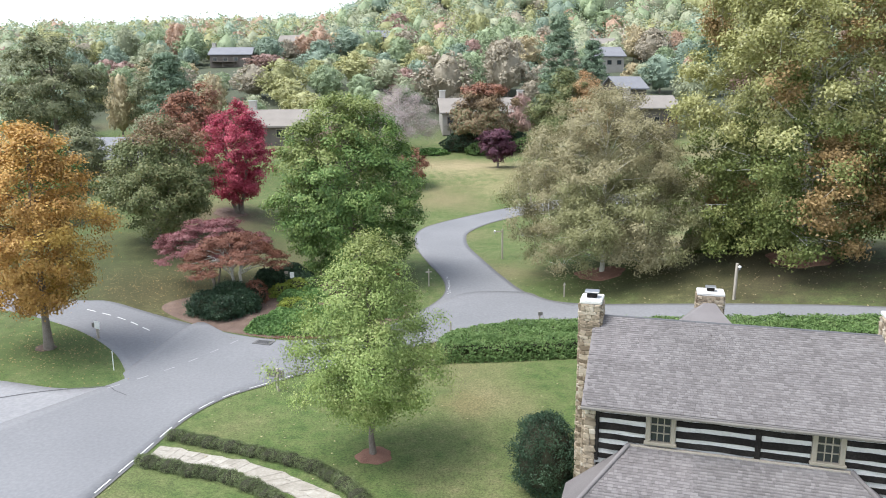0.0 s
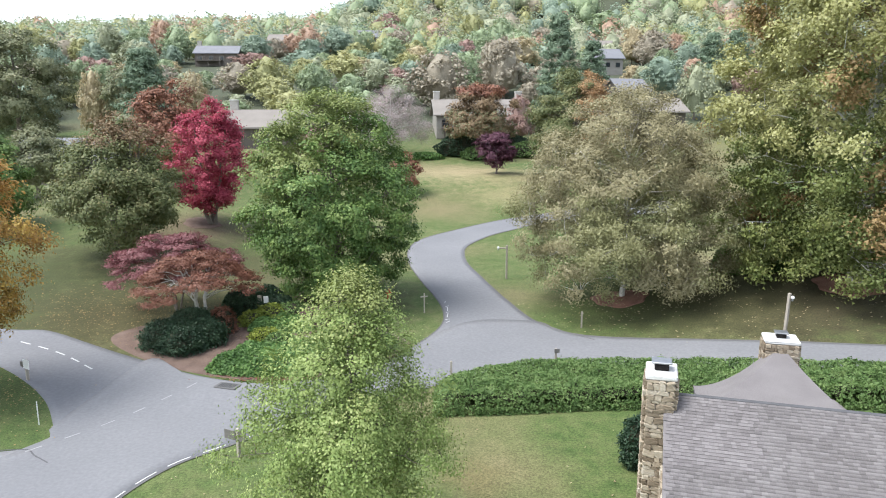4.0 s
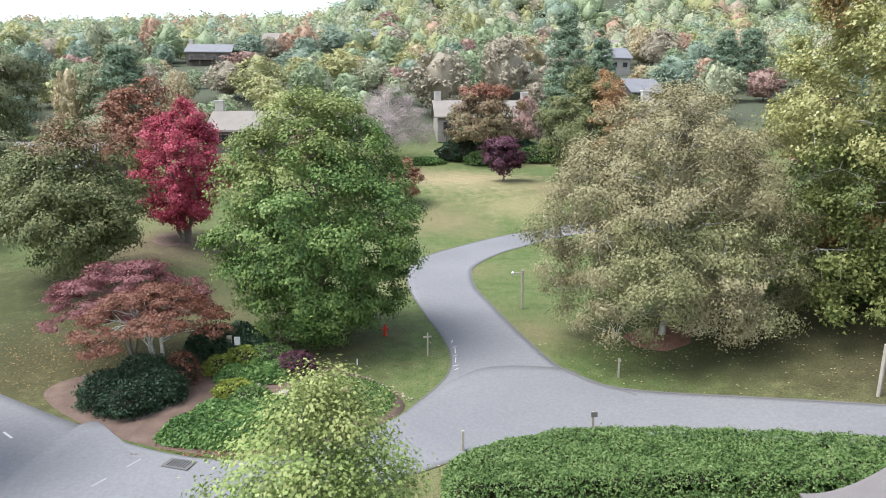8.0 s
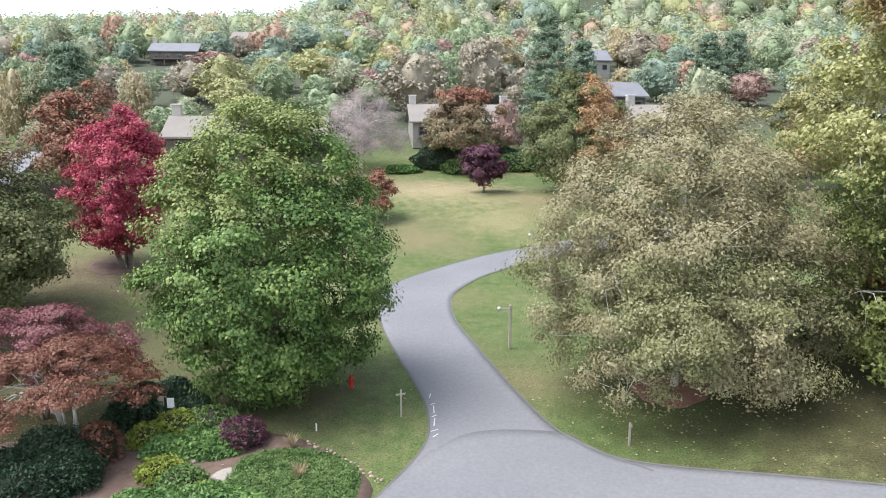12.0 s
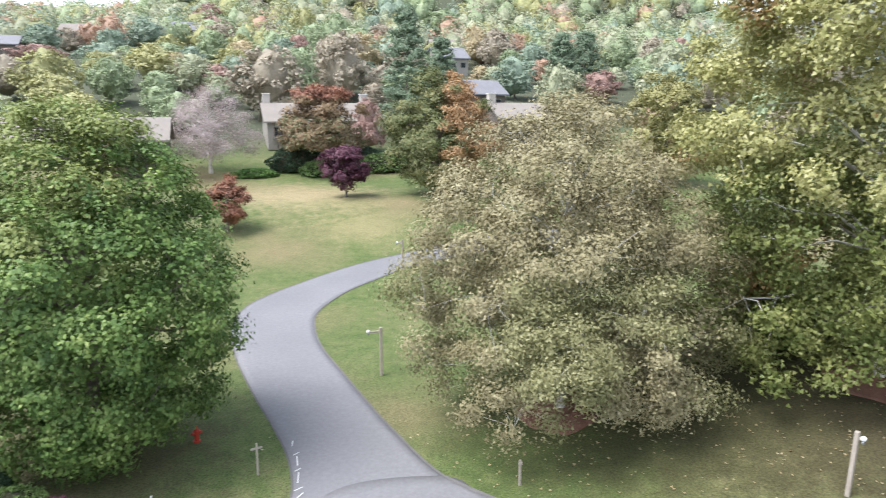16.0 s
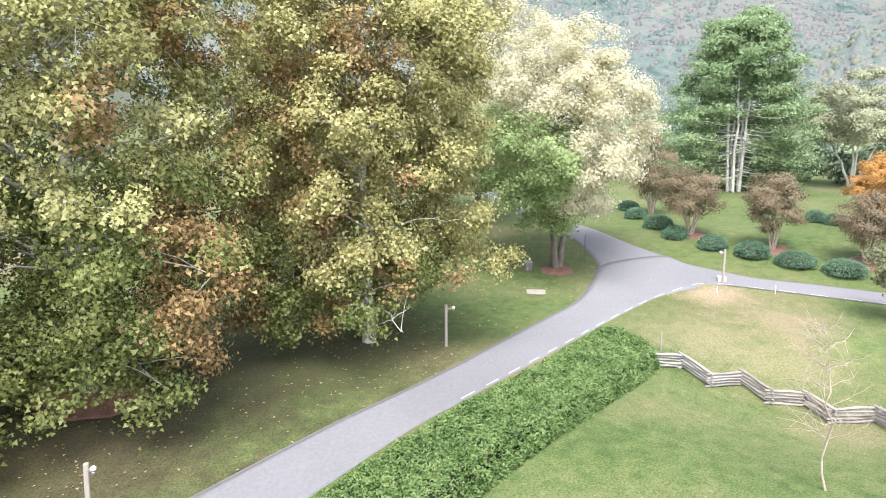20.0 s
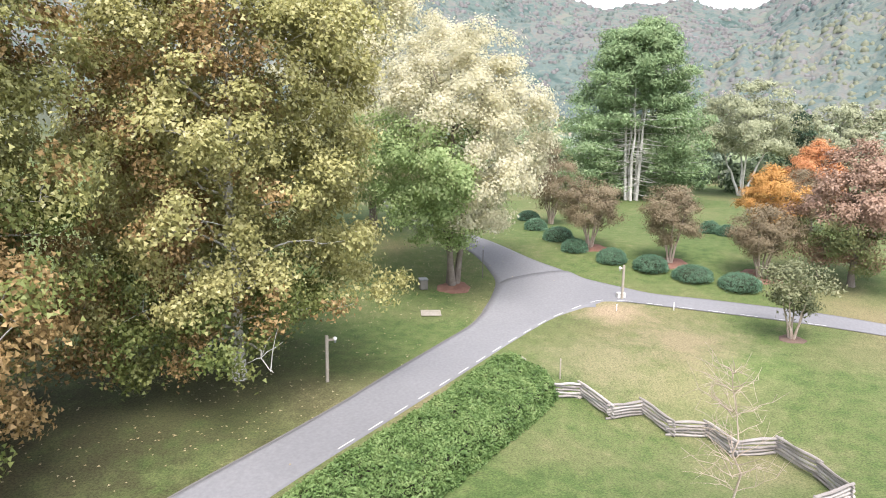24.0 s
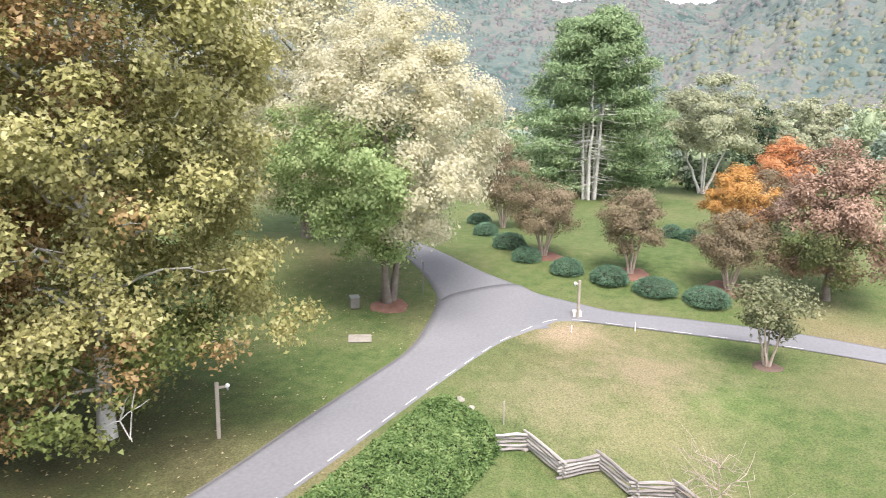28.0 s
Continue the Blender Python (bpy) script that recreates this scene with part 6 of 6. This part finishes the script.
SHAPES, BLOBS = [], []


def lump(profile, level, seed, fill=.84, rough=.2):
    """The leafy mass of a far crown, one high by one wide, with boughs standing out."""
    bm = bmesh.new()
    bmesh.ops.create_icosphere(bm, subdivisions=level, radius=1)
    out = []
    for v in bm.verts:
        s, a = (v.co.z + 1) / 2, math.atan2(v.co.y, v.co.x)
        f = float(PROFILES[profile](np.array([min(.985, max(.015, s))]))[0]) * fill
        f *= 1 + rough * 1.6 * noise.noise(v.co * 2.4 + Vector((seed * 3.1, 0, 0))) + (rough * .9 * noise.noise(v.co * 6.5 + Vector((0, seed * 2.3, 0))) if level > 2 else 0)
        out.append((math.cos(a) * f, math.sin(a) * f, .2 + 1.68 * s + .12 * noise.noise(v.co * 3 + Vector((0, seed, 0)))))
    faces = [[v.index for v in f.verts] for f in bm.faces]
    bm.free()
    return np.array(out), faces


for k in range(5):
    np.random.seed(200 + k)
    prof = ("egg", "round", "dome", "oval", "egg")[k]
    p = crown_points(160, .8, .3, 1.82, prof, .24, .12, 3, 0, 300 + k)
    p, g = florets(spaced_points(p, .13, 75), .15, 5, (0, 0, .7), .8)
    BLOBS.append(lump(prof, 2, k, .5, .24))
    SHAPES.append((foliage(p, .13, 7, .088, .4, .9, .8, guide=g, loose=.75), tube([(0, 0, -.08), (.01, 0, .8), (0, .01, 1.6)], (.05, .03, .01), 6)))
PROTO = {}


def hill_tree(x, y, h, R, kind, shape):
    """A far tree of a shared shape, scaled to its height and spread."""
    if (kind, shape) not in PROTO:
        (cv, cf), (tv, tf) = SHAPES[shape]
        bv, bf = BLOBS[shape]
        faces = cf.tolist() + [[i + len(cv) for i in f] for f in bf]
        whole = mesh_of("crown", np.vstack([cv, bv]), faces, FAR_KINDS[kind][0])
        whole.polygons.foreach_set("use_smooth", np.r_[np.zeros(len(cf), bool), np.ones(len(bf), bool)])
        PROTO[kind, shape] = (whole, mesh_of("trunk", tv, tf, M_BARK, True))
    crown, trunk = PROTO[kind, shape]
    t = root("tree", FAR_KINDS[kind][1], "tree", pose(x, y, gz(x, y), rz=(x * 37 + y * 11) % 360), "trees on the wooded hill")
    for nm, me in (("crown", crown), ("trunk", trunk)):
        put(nm, me, t).matrix_basis = Matrix.Diagonal((R, R, h / 2, 1))


NAMED = (
    ("grey", ((-18, 170, 9, 5), (49, 140, 11.5, 3.6))),
    ("tan", ((-47, 155, 8.5, 5.4), (-2, 150, 13.5, 7.5), (13, 170, 15.3, 6.8), (65, 230, 13, 7), (30, 195, 12, 6))),
    ("olive", ((-39, 150, 10.5, 5.8), (-26, 175, 9, 6), (-30, 130, 7, 5))),
    ("green", ((-94, 245, 13.4, 6.9), (-29, 150, 8.5, 4.2), (3, 165, 12, 5), (69, 330, 13.5, 10))),
    ("teal", ((-111, 220, 10, 5), (-44, 280, 11, 7.3), (-45, 230, 9, 6), (51, 170, 10, 5.4))),
    ("ochre", ((-62, 120, 12.8, 3.2), (-48, 130, 11, 3), (63, 250, 13.6, 5.6))),
    ("orange", ((-101, 250, 15.8, 5.4), (-91, 290, 10, 4), (-85, 300, 10, 5), (78, 250, 11, 4.2))),
    ("red", ((-25, 310, 10, 8), (-18, 92, 6, 2.6), (13, 128, 9, 3))))
NAMED_FAR = (
    ("green", ((-32, 166, 6.1, 4.9), (-124, 290, 12.4, 7.2), (-13, 260, 6.6, 8.7), (5, 190, 10.6, 4.8), (21, 300, 15.8, 7.5), (-30, 225, 5.7, 5.7), (-73, 300, 8.4, 7.5), (41, 225, 7.2, 5.7))),
    ("teal", ((-45, 215, 6.3, 6.3), (-39, 250, 11.0, 6.9), (-115, 230, 7.5, 5.4), (-153, 280, 11.4, 4.7), (-73, 262, 8.9, 5.5))),
    ("red", ((-62, 222, 5.5, 7.4), (-30, 340, 11.5, 7.0), (5, 242, 10.6, 4.4))),
    ("ochre", ((-47, 262, 10.2, 4.8), (-27, 200, 5.1, 6.7), (23, 235, 11.5, 7.5))),
    ("orange", ((-95, 300, 9.0, 4.0), (-109, 270, 14.3, 5.6))),
    ("olive", ((-130, 250, 9.8, 5.2), (9, 312, 16.1, 6.5), (-13, 215, 7.7, 5.4))),
    ("grey", ((-19, 194, 5.9, 4.9), (-93, 200, 7.5, 5.1), (53, 240, 8.6, 6.0))),
    ("tan", ((-21, 280, 10.0, 8.1), (12, 180, 9.7, 6.9), (36, 282, 12.5, 7.0), (-4, 300, 11.9, 6.2), (67, 240, 12.8, 5.6))))
HOUSES = ((-26.5, 108, 15, 9), (5.5, 137, 17, 10), (-46, 84, 15, 10), (-78, 240, 17, 10), (37, 127, 10, 8), (38, 152, 8, 7), (-35, 303, 13, 9), (54, 262, 10, 8), (47, 222, 12, 8), (-67, 283, 11, 8))
taken = [(-60, 95, 7.7), (-55, 121, 6), (49, 100, 6.5), (-46, 74, 4.6)]
for kind, spots in NAMED + NAMED_FAR:
    for k, (x, y, h, R) in enumerate(spots):
        hill_tree(x, y, h, R, kind, k % 5)
        taken.append((x, y, R))
for x, y, h, r, s in ((23, 150, 20.5, 6.4, 1), (33, 165, 15, 4.6, 2), (66, 180, 14.5, 5.6, 3), (74, 185, 15, 6.2, 4), (-49.5, 112, 16.6, 5.4, 5), (-74, 350, 9.5, 3.8, 6)):
    pine(x, y, h, r, "tall blue-green pine on the wooded hill" if s != 6 else "dark pointed spruce on the skyline", 60 + s, L_HILL_PINE if s != 6 else L_DARK, tiers=14, tufts=5, needle=.7, sprigs=22)
    taken.append((x, y, r))
rng = np.random.default_rng(8)
kinds = ("green", "green", "green", "green", "teal", "teal", "teal", "olive", "olive", "grey", "grey", "grey", "tan", "tan", "olive", "ochre", "orange", "grey", "green", "red")


def free(x, y, r):
    if any((x - a) ** 2 + (y - b) ** 2 < (.75 * (r + q)) ** 2 for a, b, q in taken):
        return False
    for a, b, w, d in HOUSES:
        if abs(x - a) < w / 2 + r * .7 and -d / 2 - 16 < y - b < d / 2 + r * .7:
            return False
        # clearing on the valley side of each house
        if b < 260 and .74 * b < y < b and abs(x - a * y / b) < w / 2 * y / b + r * .6:
            return False
    return True


count = 0
while count < 150:
    y = rng.uniform(98, 260)
    x = rng.uniform(-.62 * y - 10, .72 * y + 12)
    r = rng.uniform(3.8, 6.6)
    if y < 135 and -34 < x < 26 or (y < 104 and x > -40) or not free(x, y, r) and rng.uniform() < .985:
        continue
    tall = rng.uniform(1.7, 2.4)
    if y < 215 and -.55 * y < x < .5 * y:
        r, tall = r * .72, 1.7
    hill_tree(x, y, r * tall, r, kinds[rng.integers(len(kinds))], rng.integers(5))
    taken.append((x, y, r))
    count += 1

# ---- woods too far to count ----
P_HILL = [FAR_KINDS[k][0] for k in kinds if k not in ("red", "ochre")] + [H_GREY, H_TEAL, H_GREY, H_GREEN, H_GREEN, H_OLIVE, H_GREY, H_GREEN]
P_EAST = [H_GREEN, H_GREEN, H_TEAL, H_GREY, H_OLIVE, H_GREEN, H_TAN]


def woods(name, xs, ys, R, per, leaf, mat, label, seed, tall=1.9, up=.6, sink=.25, level=1):
    """Many crowns in one mesh, each a cloud of leaf tufts."""
    rng = np.random.default_rng(seed)
    np.random.seed(seed)
    n = len(xs)
    r = rng.uniform(*R, n) * (1 + .5 * np.clip((ys - 320) / 250, 0, 1))
    z = ground_z(xs, ys) - r * sink
    a, s = rng.uniform(0, 6.28, (n, per)), rng.uniform(.15, 1, (n, per))
    f = PROFILES["egg"](s) * rng.uniform(.25, 1.1, (n, per)) ** .5
    c = np.stack([xs[:, None] + np.cos(a) * f * r[:, None], ys[:, None] + np.sin(a) * f * r[:, None], z[:, None] + s * (r * tall)[:, None]], -1).reshape(-1, 3)
    heart = np.repeat(np.stack([xs, ys, z + r * tall * .35], 1), per, 0)
    away = c - heart
    away /= np.linalg.norm(away, axis=1)[:, None] + 1e-6
    v, q = foliage(c, .4, 1, leaf, up, .8, .8, guide=away * 1.3, loose=.8)
    bv, bf = lump("egg", level, seed, .62)
    bf = np.array(bf)
    t = rng.uniform(0, 6.28, (n, 1))
    wob = r[:, None] * rng.uniform(.78, 1.16, (n, len(bv)))
    lx, ly = bv[:, 0] * np.cos(t) - bv[:, 1] * np.sin(t), bv[:, 0] * np.sin(t) + bv[:, 1] * np.cos(t)
    body = np.stack([xs[:, None] + lx * wob, ys[:, None] + ly * wob, z[:, None] + bv[:, 2] * .45 * tall * wob], -1).reshape(-1, 3)
    faces = (bf[None] + (np.arange(n) * len(bv))[:, None, None]).reshape(-1, 3)
    me = mesh_of(name, np.vstack([v, body]), np.vstack([q, faces + len(v)]), mat[0])
    for extra_mat in mat[1:]:
        me.materials.append(extra_mat)
    me.polygons.foreach_set("use_smooth", np.r_[np.zeros(len(q), bool), np.ones(len(faces), bool)])
    tone = rng.integers(0, len(mat), n)
    me.polygons.foreach_set("material_index", np.r_[np.repeat(tone, per), np.repeat(tone, len(bf))].astype(np.int32))
    tagged(put(name, me), label, "woods", kind="stuff")


n = 2900
y = rng.uniform(250, 680, n)
x = rng.uniform(-.75, .85, n) * y
keep = np.array([free(a, b, 4.5) for a, b in zip(x, y)])
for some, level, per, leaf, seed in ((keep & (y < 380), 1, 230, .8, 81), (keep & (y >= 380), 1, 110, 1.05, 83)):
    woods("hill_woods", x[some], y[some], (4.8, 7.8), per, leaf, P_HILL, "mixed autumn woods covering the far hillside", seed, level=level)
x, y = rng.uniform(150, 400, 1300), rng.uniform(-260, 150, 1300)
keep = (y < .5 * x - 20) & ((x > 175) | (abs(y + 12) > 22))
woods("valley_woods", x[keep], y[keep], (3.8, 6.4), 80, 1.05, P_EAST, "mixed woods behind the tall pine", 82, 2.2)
# floor of the mountain woods, uneven
a, d = np.radians(np.arange(-36, 54, .28)), np.geomspace(320, 1750, 170)
A, D = np.meshgrid(a, d, indexing="ij")
A, D = A + rng.normal(0, .0008, A.shape), D * (1 + rng.uniform(-.003, .003, D.shape))
X, Y = 25 + np.cos(A) * D, 30 + np.sin(A) * D
Z = ground_z(X, Y) + 1.5 + rng.uniform(0, 1, X.shape)
i, j = np.arange(len(a) - 1)[:, None] * len(d), np.arange(len(d) - 1)[None]
quads = np.stack([i + j, i + len(d) + j, i + len(d) + j + 1, i + j + 1], -1).reshape(-1, 4)
tagged(put("mountain_floor", mesh_of("mountain_floor", np.stack([X, Y, Z], -1).reshape(-1, 3), quads, M_HAZY_CANOPY, True)), "dark floor of the woods on the mountain slopes", "woods", kind="stuff")
# treetops of the mountain woods, larger towards the ridge
bv, bf = lump("round", 1, 5, .9, .3)
bf = [f for f in bf if min(bv[i][2] for i in f) > .5]
used = sorted({i for f in bf for i in f})
bv, bf = bv[used] - (0, 0, 1.1), np.array([[used.index(i) for i in f] for f in bf])
n = 17000
a, d = np.radians(rng.uniform(-36, 46, n)), np.exp(rng.uniform(np.log(330), np.log(1720), n))
x, y = 25 + np.cos(a) * d, 30 + np.sin(a) * d
r = d * rng.uniform(.0036, .0076, n) * np.clip(1.25 - d / 2600, .7, 1)
t = rng.uniform(0, 6.28, (n, 1))
wob = r[:, None] * rng.uniform(.75, 1.2, (n, len(bv)))
lx, ly = bv[:, 0] * np.cos(t) - bv[:, 1] * np.sin(t), bv[:, 0] * np.sin(t) + bv[:, 1] * np.cos(t)
tops = np.stack([x[:, None] + lx * wob, y[:, None] + ly * wob, ground_z(x, y)[:, None] + 1.5 + bv[:, 2] * wob], -1).reshape(-1, 3)
me = mesh_of("mountain_woods", tops, (bf[None] + (np.arange(n) * len(bv))[:, None, None]).reshape(-1, 3), M_HAZY_CROWN[0], True)
for crown_mat in M_HAZY_CROWN[1:]:
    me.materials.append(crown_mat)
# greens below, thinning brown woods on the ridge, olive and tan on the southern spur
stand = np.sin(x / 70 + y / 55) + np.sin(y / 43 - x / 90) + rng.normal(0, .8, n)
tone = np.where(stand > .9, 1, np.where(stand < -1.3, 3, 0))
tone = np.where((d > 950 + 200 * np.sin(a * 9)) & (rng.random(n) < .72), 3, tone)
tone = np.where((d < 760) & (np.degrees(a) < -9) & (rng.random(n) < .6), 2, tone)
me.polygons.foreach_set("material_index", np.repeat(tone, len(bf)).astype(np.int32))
tagged(put("mountain_woods", me), "blue-green and brown mountain woods with haze in their colour", "woods", kind="stuff")
x, y = rng.uniform(126, 150, 80), rng.uniform(-62, 62, 80)
woods("thicket", x, y, (2.6, 4.6), 260, .6, [leaves("thicket_leaf", (.05, .085, .045), (.09, .135, .07), (.15, .2, .105)), H_GREEN], "dark green thicket at the lawn's far edge", 84, 1.7)


for k in range(34):
    x, yy = 116 + 34 * rng.uniform(), -78 + 150 * (k + rng.uniform()) / 34
    if -42 < yy < 14:
        x += 30
    hill_tree(x, yy, rng.uniform(7, 14), rng.uniform(3.6, 5.6), ("green", "teal", "grey", "olive", "green", "grey")[k % 6], k % 5)

# ---- houses among the trees ----
M_ROOF_TAN = material("tan_roof", [(.2, .18, .16), (.28, .255, .23)], .6, 12, .95, .01, 60)
M_ROOF_GREY = material("grey_roof", [(.17, .175, .19), (.24, .24, .26)], .6, 12, .95, .01, 60)
M_SIDING = material("brown_siding", [(.1, .085, .075), (.17, .15, .13)], .8, 14, .9)
M_SIDING_GREIGE = material("greige_siding", [(.26, .24, .21), (.34, .32, .29)], .8, 14, .9)


def cottage(x, y, turn, w, d, wall_h, pitch, roof_mat, wall_mat, label, windows=4, chimneys=1, deck=False, gable=False):
    z = min(gz(x, y), gz(x, y - d / 2)) - .2
    t = root("house", label, "house", pose(x, y, z, 0, 0, turn))
    part("wall", box(w, d, wall_h, 0, 0, wall_h / 2), wall_mat, t)
    e, rz = .6, wall_h + pitch
    for s in (-1, 1):
        slab_mesh([(-w / 2 - e, s * (d / 2 + e), wall_h - .15), (w / 2 + e, s * (d / 2 + e), wall_h - .15), (w / 2 + e, 0, rz), (-w / 2 - e, 0, rz)], .25, roof_mat, "roof", t)
        v = [(s * w / 2, -d / 2, wall_h), (s * w / 2, d / 2, wall_h), (s * w / 2, 0, rz - .2)]
        v += [(p[0] - s * .2, p[1], p[2]) for p in v]
        put("gable", mesh_of("gable", v, [(0, 1, 2), (5, 4, 3), (0, 3, 4, 1), (1, 4, 5, 2), (2, 5, 3, 0)], wall_mat), t)
    for k in range(windows):
        xx = -w / 2 + w * (k + .5) / windows
        wn = part("window", box(1.5, .12, 1.4, xx, -d / 2 - .03, wall_h * .62, .02), M_TRIM if wall_mat is M_SIDING else M_SIDING, t)
        part("pane", box(1.3, .06, 1.2, xx, -d / 2 - .08, wall_h * .62), M_GLASS, wn)
    for k in range(chimneys):
        c = part("chimney", box(1.2, 1.0, 2.6, (w / 2 - .4) * (1 if k else -1), .4, rz + .1, .05), M_MORTAR, t, "pale stone chimney")
        part("cap", box(1.35, 1.15, .15, (w / 2 - .4) * (1 if k else -1), .4, rz + 1.45, .03), M_CAP, c)
    if deck:
        dk = part("deck", box(w * .6, 2.6, .2, -w * .15, -d / 2 - 1.3, 1.9, .02), M_SIDING, t, "raised wooden deck")
        for k in range(12):
            part("baluster", box(.1, .1, 1.0, -w * .45 + w * .6 * k / 11, -d / 2 - 2.55, 2.5), M_SIDING, dk)
        part("handrail", box(w * .6, .14, .1, -w * .15, -d / 2 - 2.55, 3.0), M_SIDING, dk)
        for k in (0, 1, 2):
            part("post", box(.2, .2, 2.0, -w * .42 + w * .27 * k, -d / 2 - 2.4, .9), M_SIDING, dk)


cottage(-26.5, 108, 4, 15, 9, 3.6, 2.5, M_ROOF_TAN, M_SIDING, "long low house with a tan roof behind the oak", 4, 1)
cottage(-19, 112, 4, 9, 8, 4.6, 2.6, M_ROOF_TAN, M_SIDING, "tan-roofed wing of the long low house", 2, 0)
cottage(5.5, 137, 6, 17, 10, 4.6, 2.8, M_ROOF_TAN, M_SIDING_GREIGE, "pale house with a tan roof, stone chimneys and raised deck", 5, 2, True)
cottage(-46, 84, -8, 14, 9, 3.4, 2.4, M_ROOF_GREY, M_SIDING, "low grey-roofed house half hidden by trees", 4, 0)
cottage(-78, 240, 3, 14, 9, 4.6, 2.6, M_ROOF_GREY, M_SIDING, "grey-roofed hillside house with a dark balcony", 4, 1, True)
cottage(37, 127, 10, 9, 8, 6.5, 2.2, M_ROOF_TAN, M_SIDING, "tan-roofed house behind the rounded tree", 3, 1)
cottage(38, 152, 20, 7, 7, 4.6, 2.6, M_ROOF_GREY, M_SIDING, "small gabled house with grey walls among trees", 2, 0)
for x, y, w in ((-35, 303, 11), (54, 262, 8), (47, 222, 10), (-67, 283, 9)):
    cottage(x, y, (x * 7) % 30 - 15, w, 8, 5.5, 3, M_ROOF_GREY if w > 9 else M_ROOF_TAN, M_SIDING_GREIGE if x > 0 else M_SIDING, "small distant house on the wooded hill", 3, 0)
bush(6, 115.5, 3.8, 1.8, 2.2, L_HEDGE, M_TWIGS, "dark_shrub", "mass of dark evergreen shrubs below the deck", n=1400, leaf=.28, seed=70)
bush(2.5, 119, 4.6, 2.2, 3.6, L_DARK, M_TWIGS, "dark_shrub", "tall dark evergreen shrubs under the deck of the pale house", n=1700, leaf=.26, seed=73)
bush(10.2, 120, 4.2, 2.2, 3.3, L_DARK, M_TWIGS, "dark_shrub", "tall dark evergreen shrubs beside the pale house", n=1500, leaf=.26, seed=74)
bush(-4, 116, 2.8, 1.5, 1.1, L_JUNIPER, M_TWIGS, "juniper_bed", "low blue-green juniper at the top of the lawn", n=900, leaf=.28, seed=71)
bush(14, 117, 4, 2, 2.6, L_HEDGE, M_TWIGS, "dark_shrub", "green shrubs beside the pale house", n=900, leaf=.28, seed=72)

# ---- fallen leaves ----
def litter(name, cx, cy, sx, sy, n, mat, label, seed, leaf=.13):
    np.random.seed(seed)
    p = np.random.normal(0, 1, (n, 2)) * (sx, sy) + (cx, cy)
    for left, right in (ROAD_WEST, ROAD_LEFT, ROAD_EAST, ROAD_NORTH, DRIVE_LEFT):
        p = p[~inside(np.vstack([spline(left, .5), spline(right, .5)[::-1]]), p[:, 0], p[:, 1]) | (np.random.uniform(0, 1, len(p)) < .03)]
    c = np.column_stack([p, ground_z(p[:, 0], p[:, 1]) + .055])
    tagged(put(name, mesh_of(name, *foliage(c, .01, 1, leaf, 3, .2, .7), mat)), label, "fallen leaves", kind="stuff")


L_GOLD_LITTER = leaves("fallen_gold_leaf", (.2, .13, .05), (.32, .21, .08), (.42, .31, .14), island=.8)
L_TAN_LITTER = leaves("dry_leaf", (.24, .18, .1), (.36, .29, .17), (.47, .41, .27), island=.8)
litter("fallen_leaves", -22, 42.5, 5, 2.8, 1900, L_GOLD_LITTER, "fallen golden leaves on the verge", 1, .085)
litter("fallen_leaves", -24.5, 30, 3.5, 2.5, 900, L_GOLD_LITTER, "fallen golden leaves under the maple", 2, .09)
litter("fallen_leaves", 25, 37.5, 7, 3.5, 420, L_TAN_LITTER, "pale fallen leaves under the sycamore", 3, .11)
litter("fallen_leaves", 38, 30, 6, 3, 300, L_TAN_LITTER, "pale fallen leaves beside the road", 4, .11)
litter("fallen_leaves", 13, 43, 5, 3, 350, L_TAN_LITTER, "pale fallen leaves under the rounded tree", 5, .12)
litter("fallen_leaves", -9, 32.6, 2.5, .5, 500, L_JMAPLE_BROWN, "brown fallen leaves along the bed's edge", 6, .13)
litter("fallen_leaves", 58, 27, 6, 4, 400, L_TAN_LITTER, "pale fallen leaves under the cream maple", 7, .11)
litter("fallen_leaves", -10, 24, 12, 8, 250, L_TAN_LITTER, "a few pale leaves on the lawns", 8, .1)
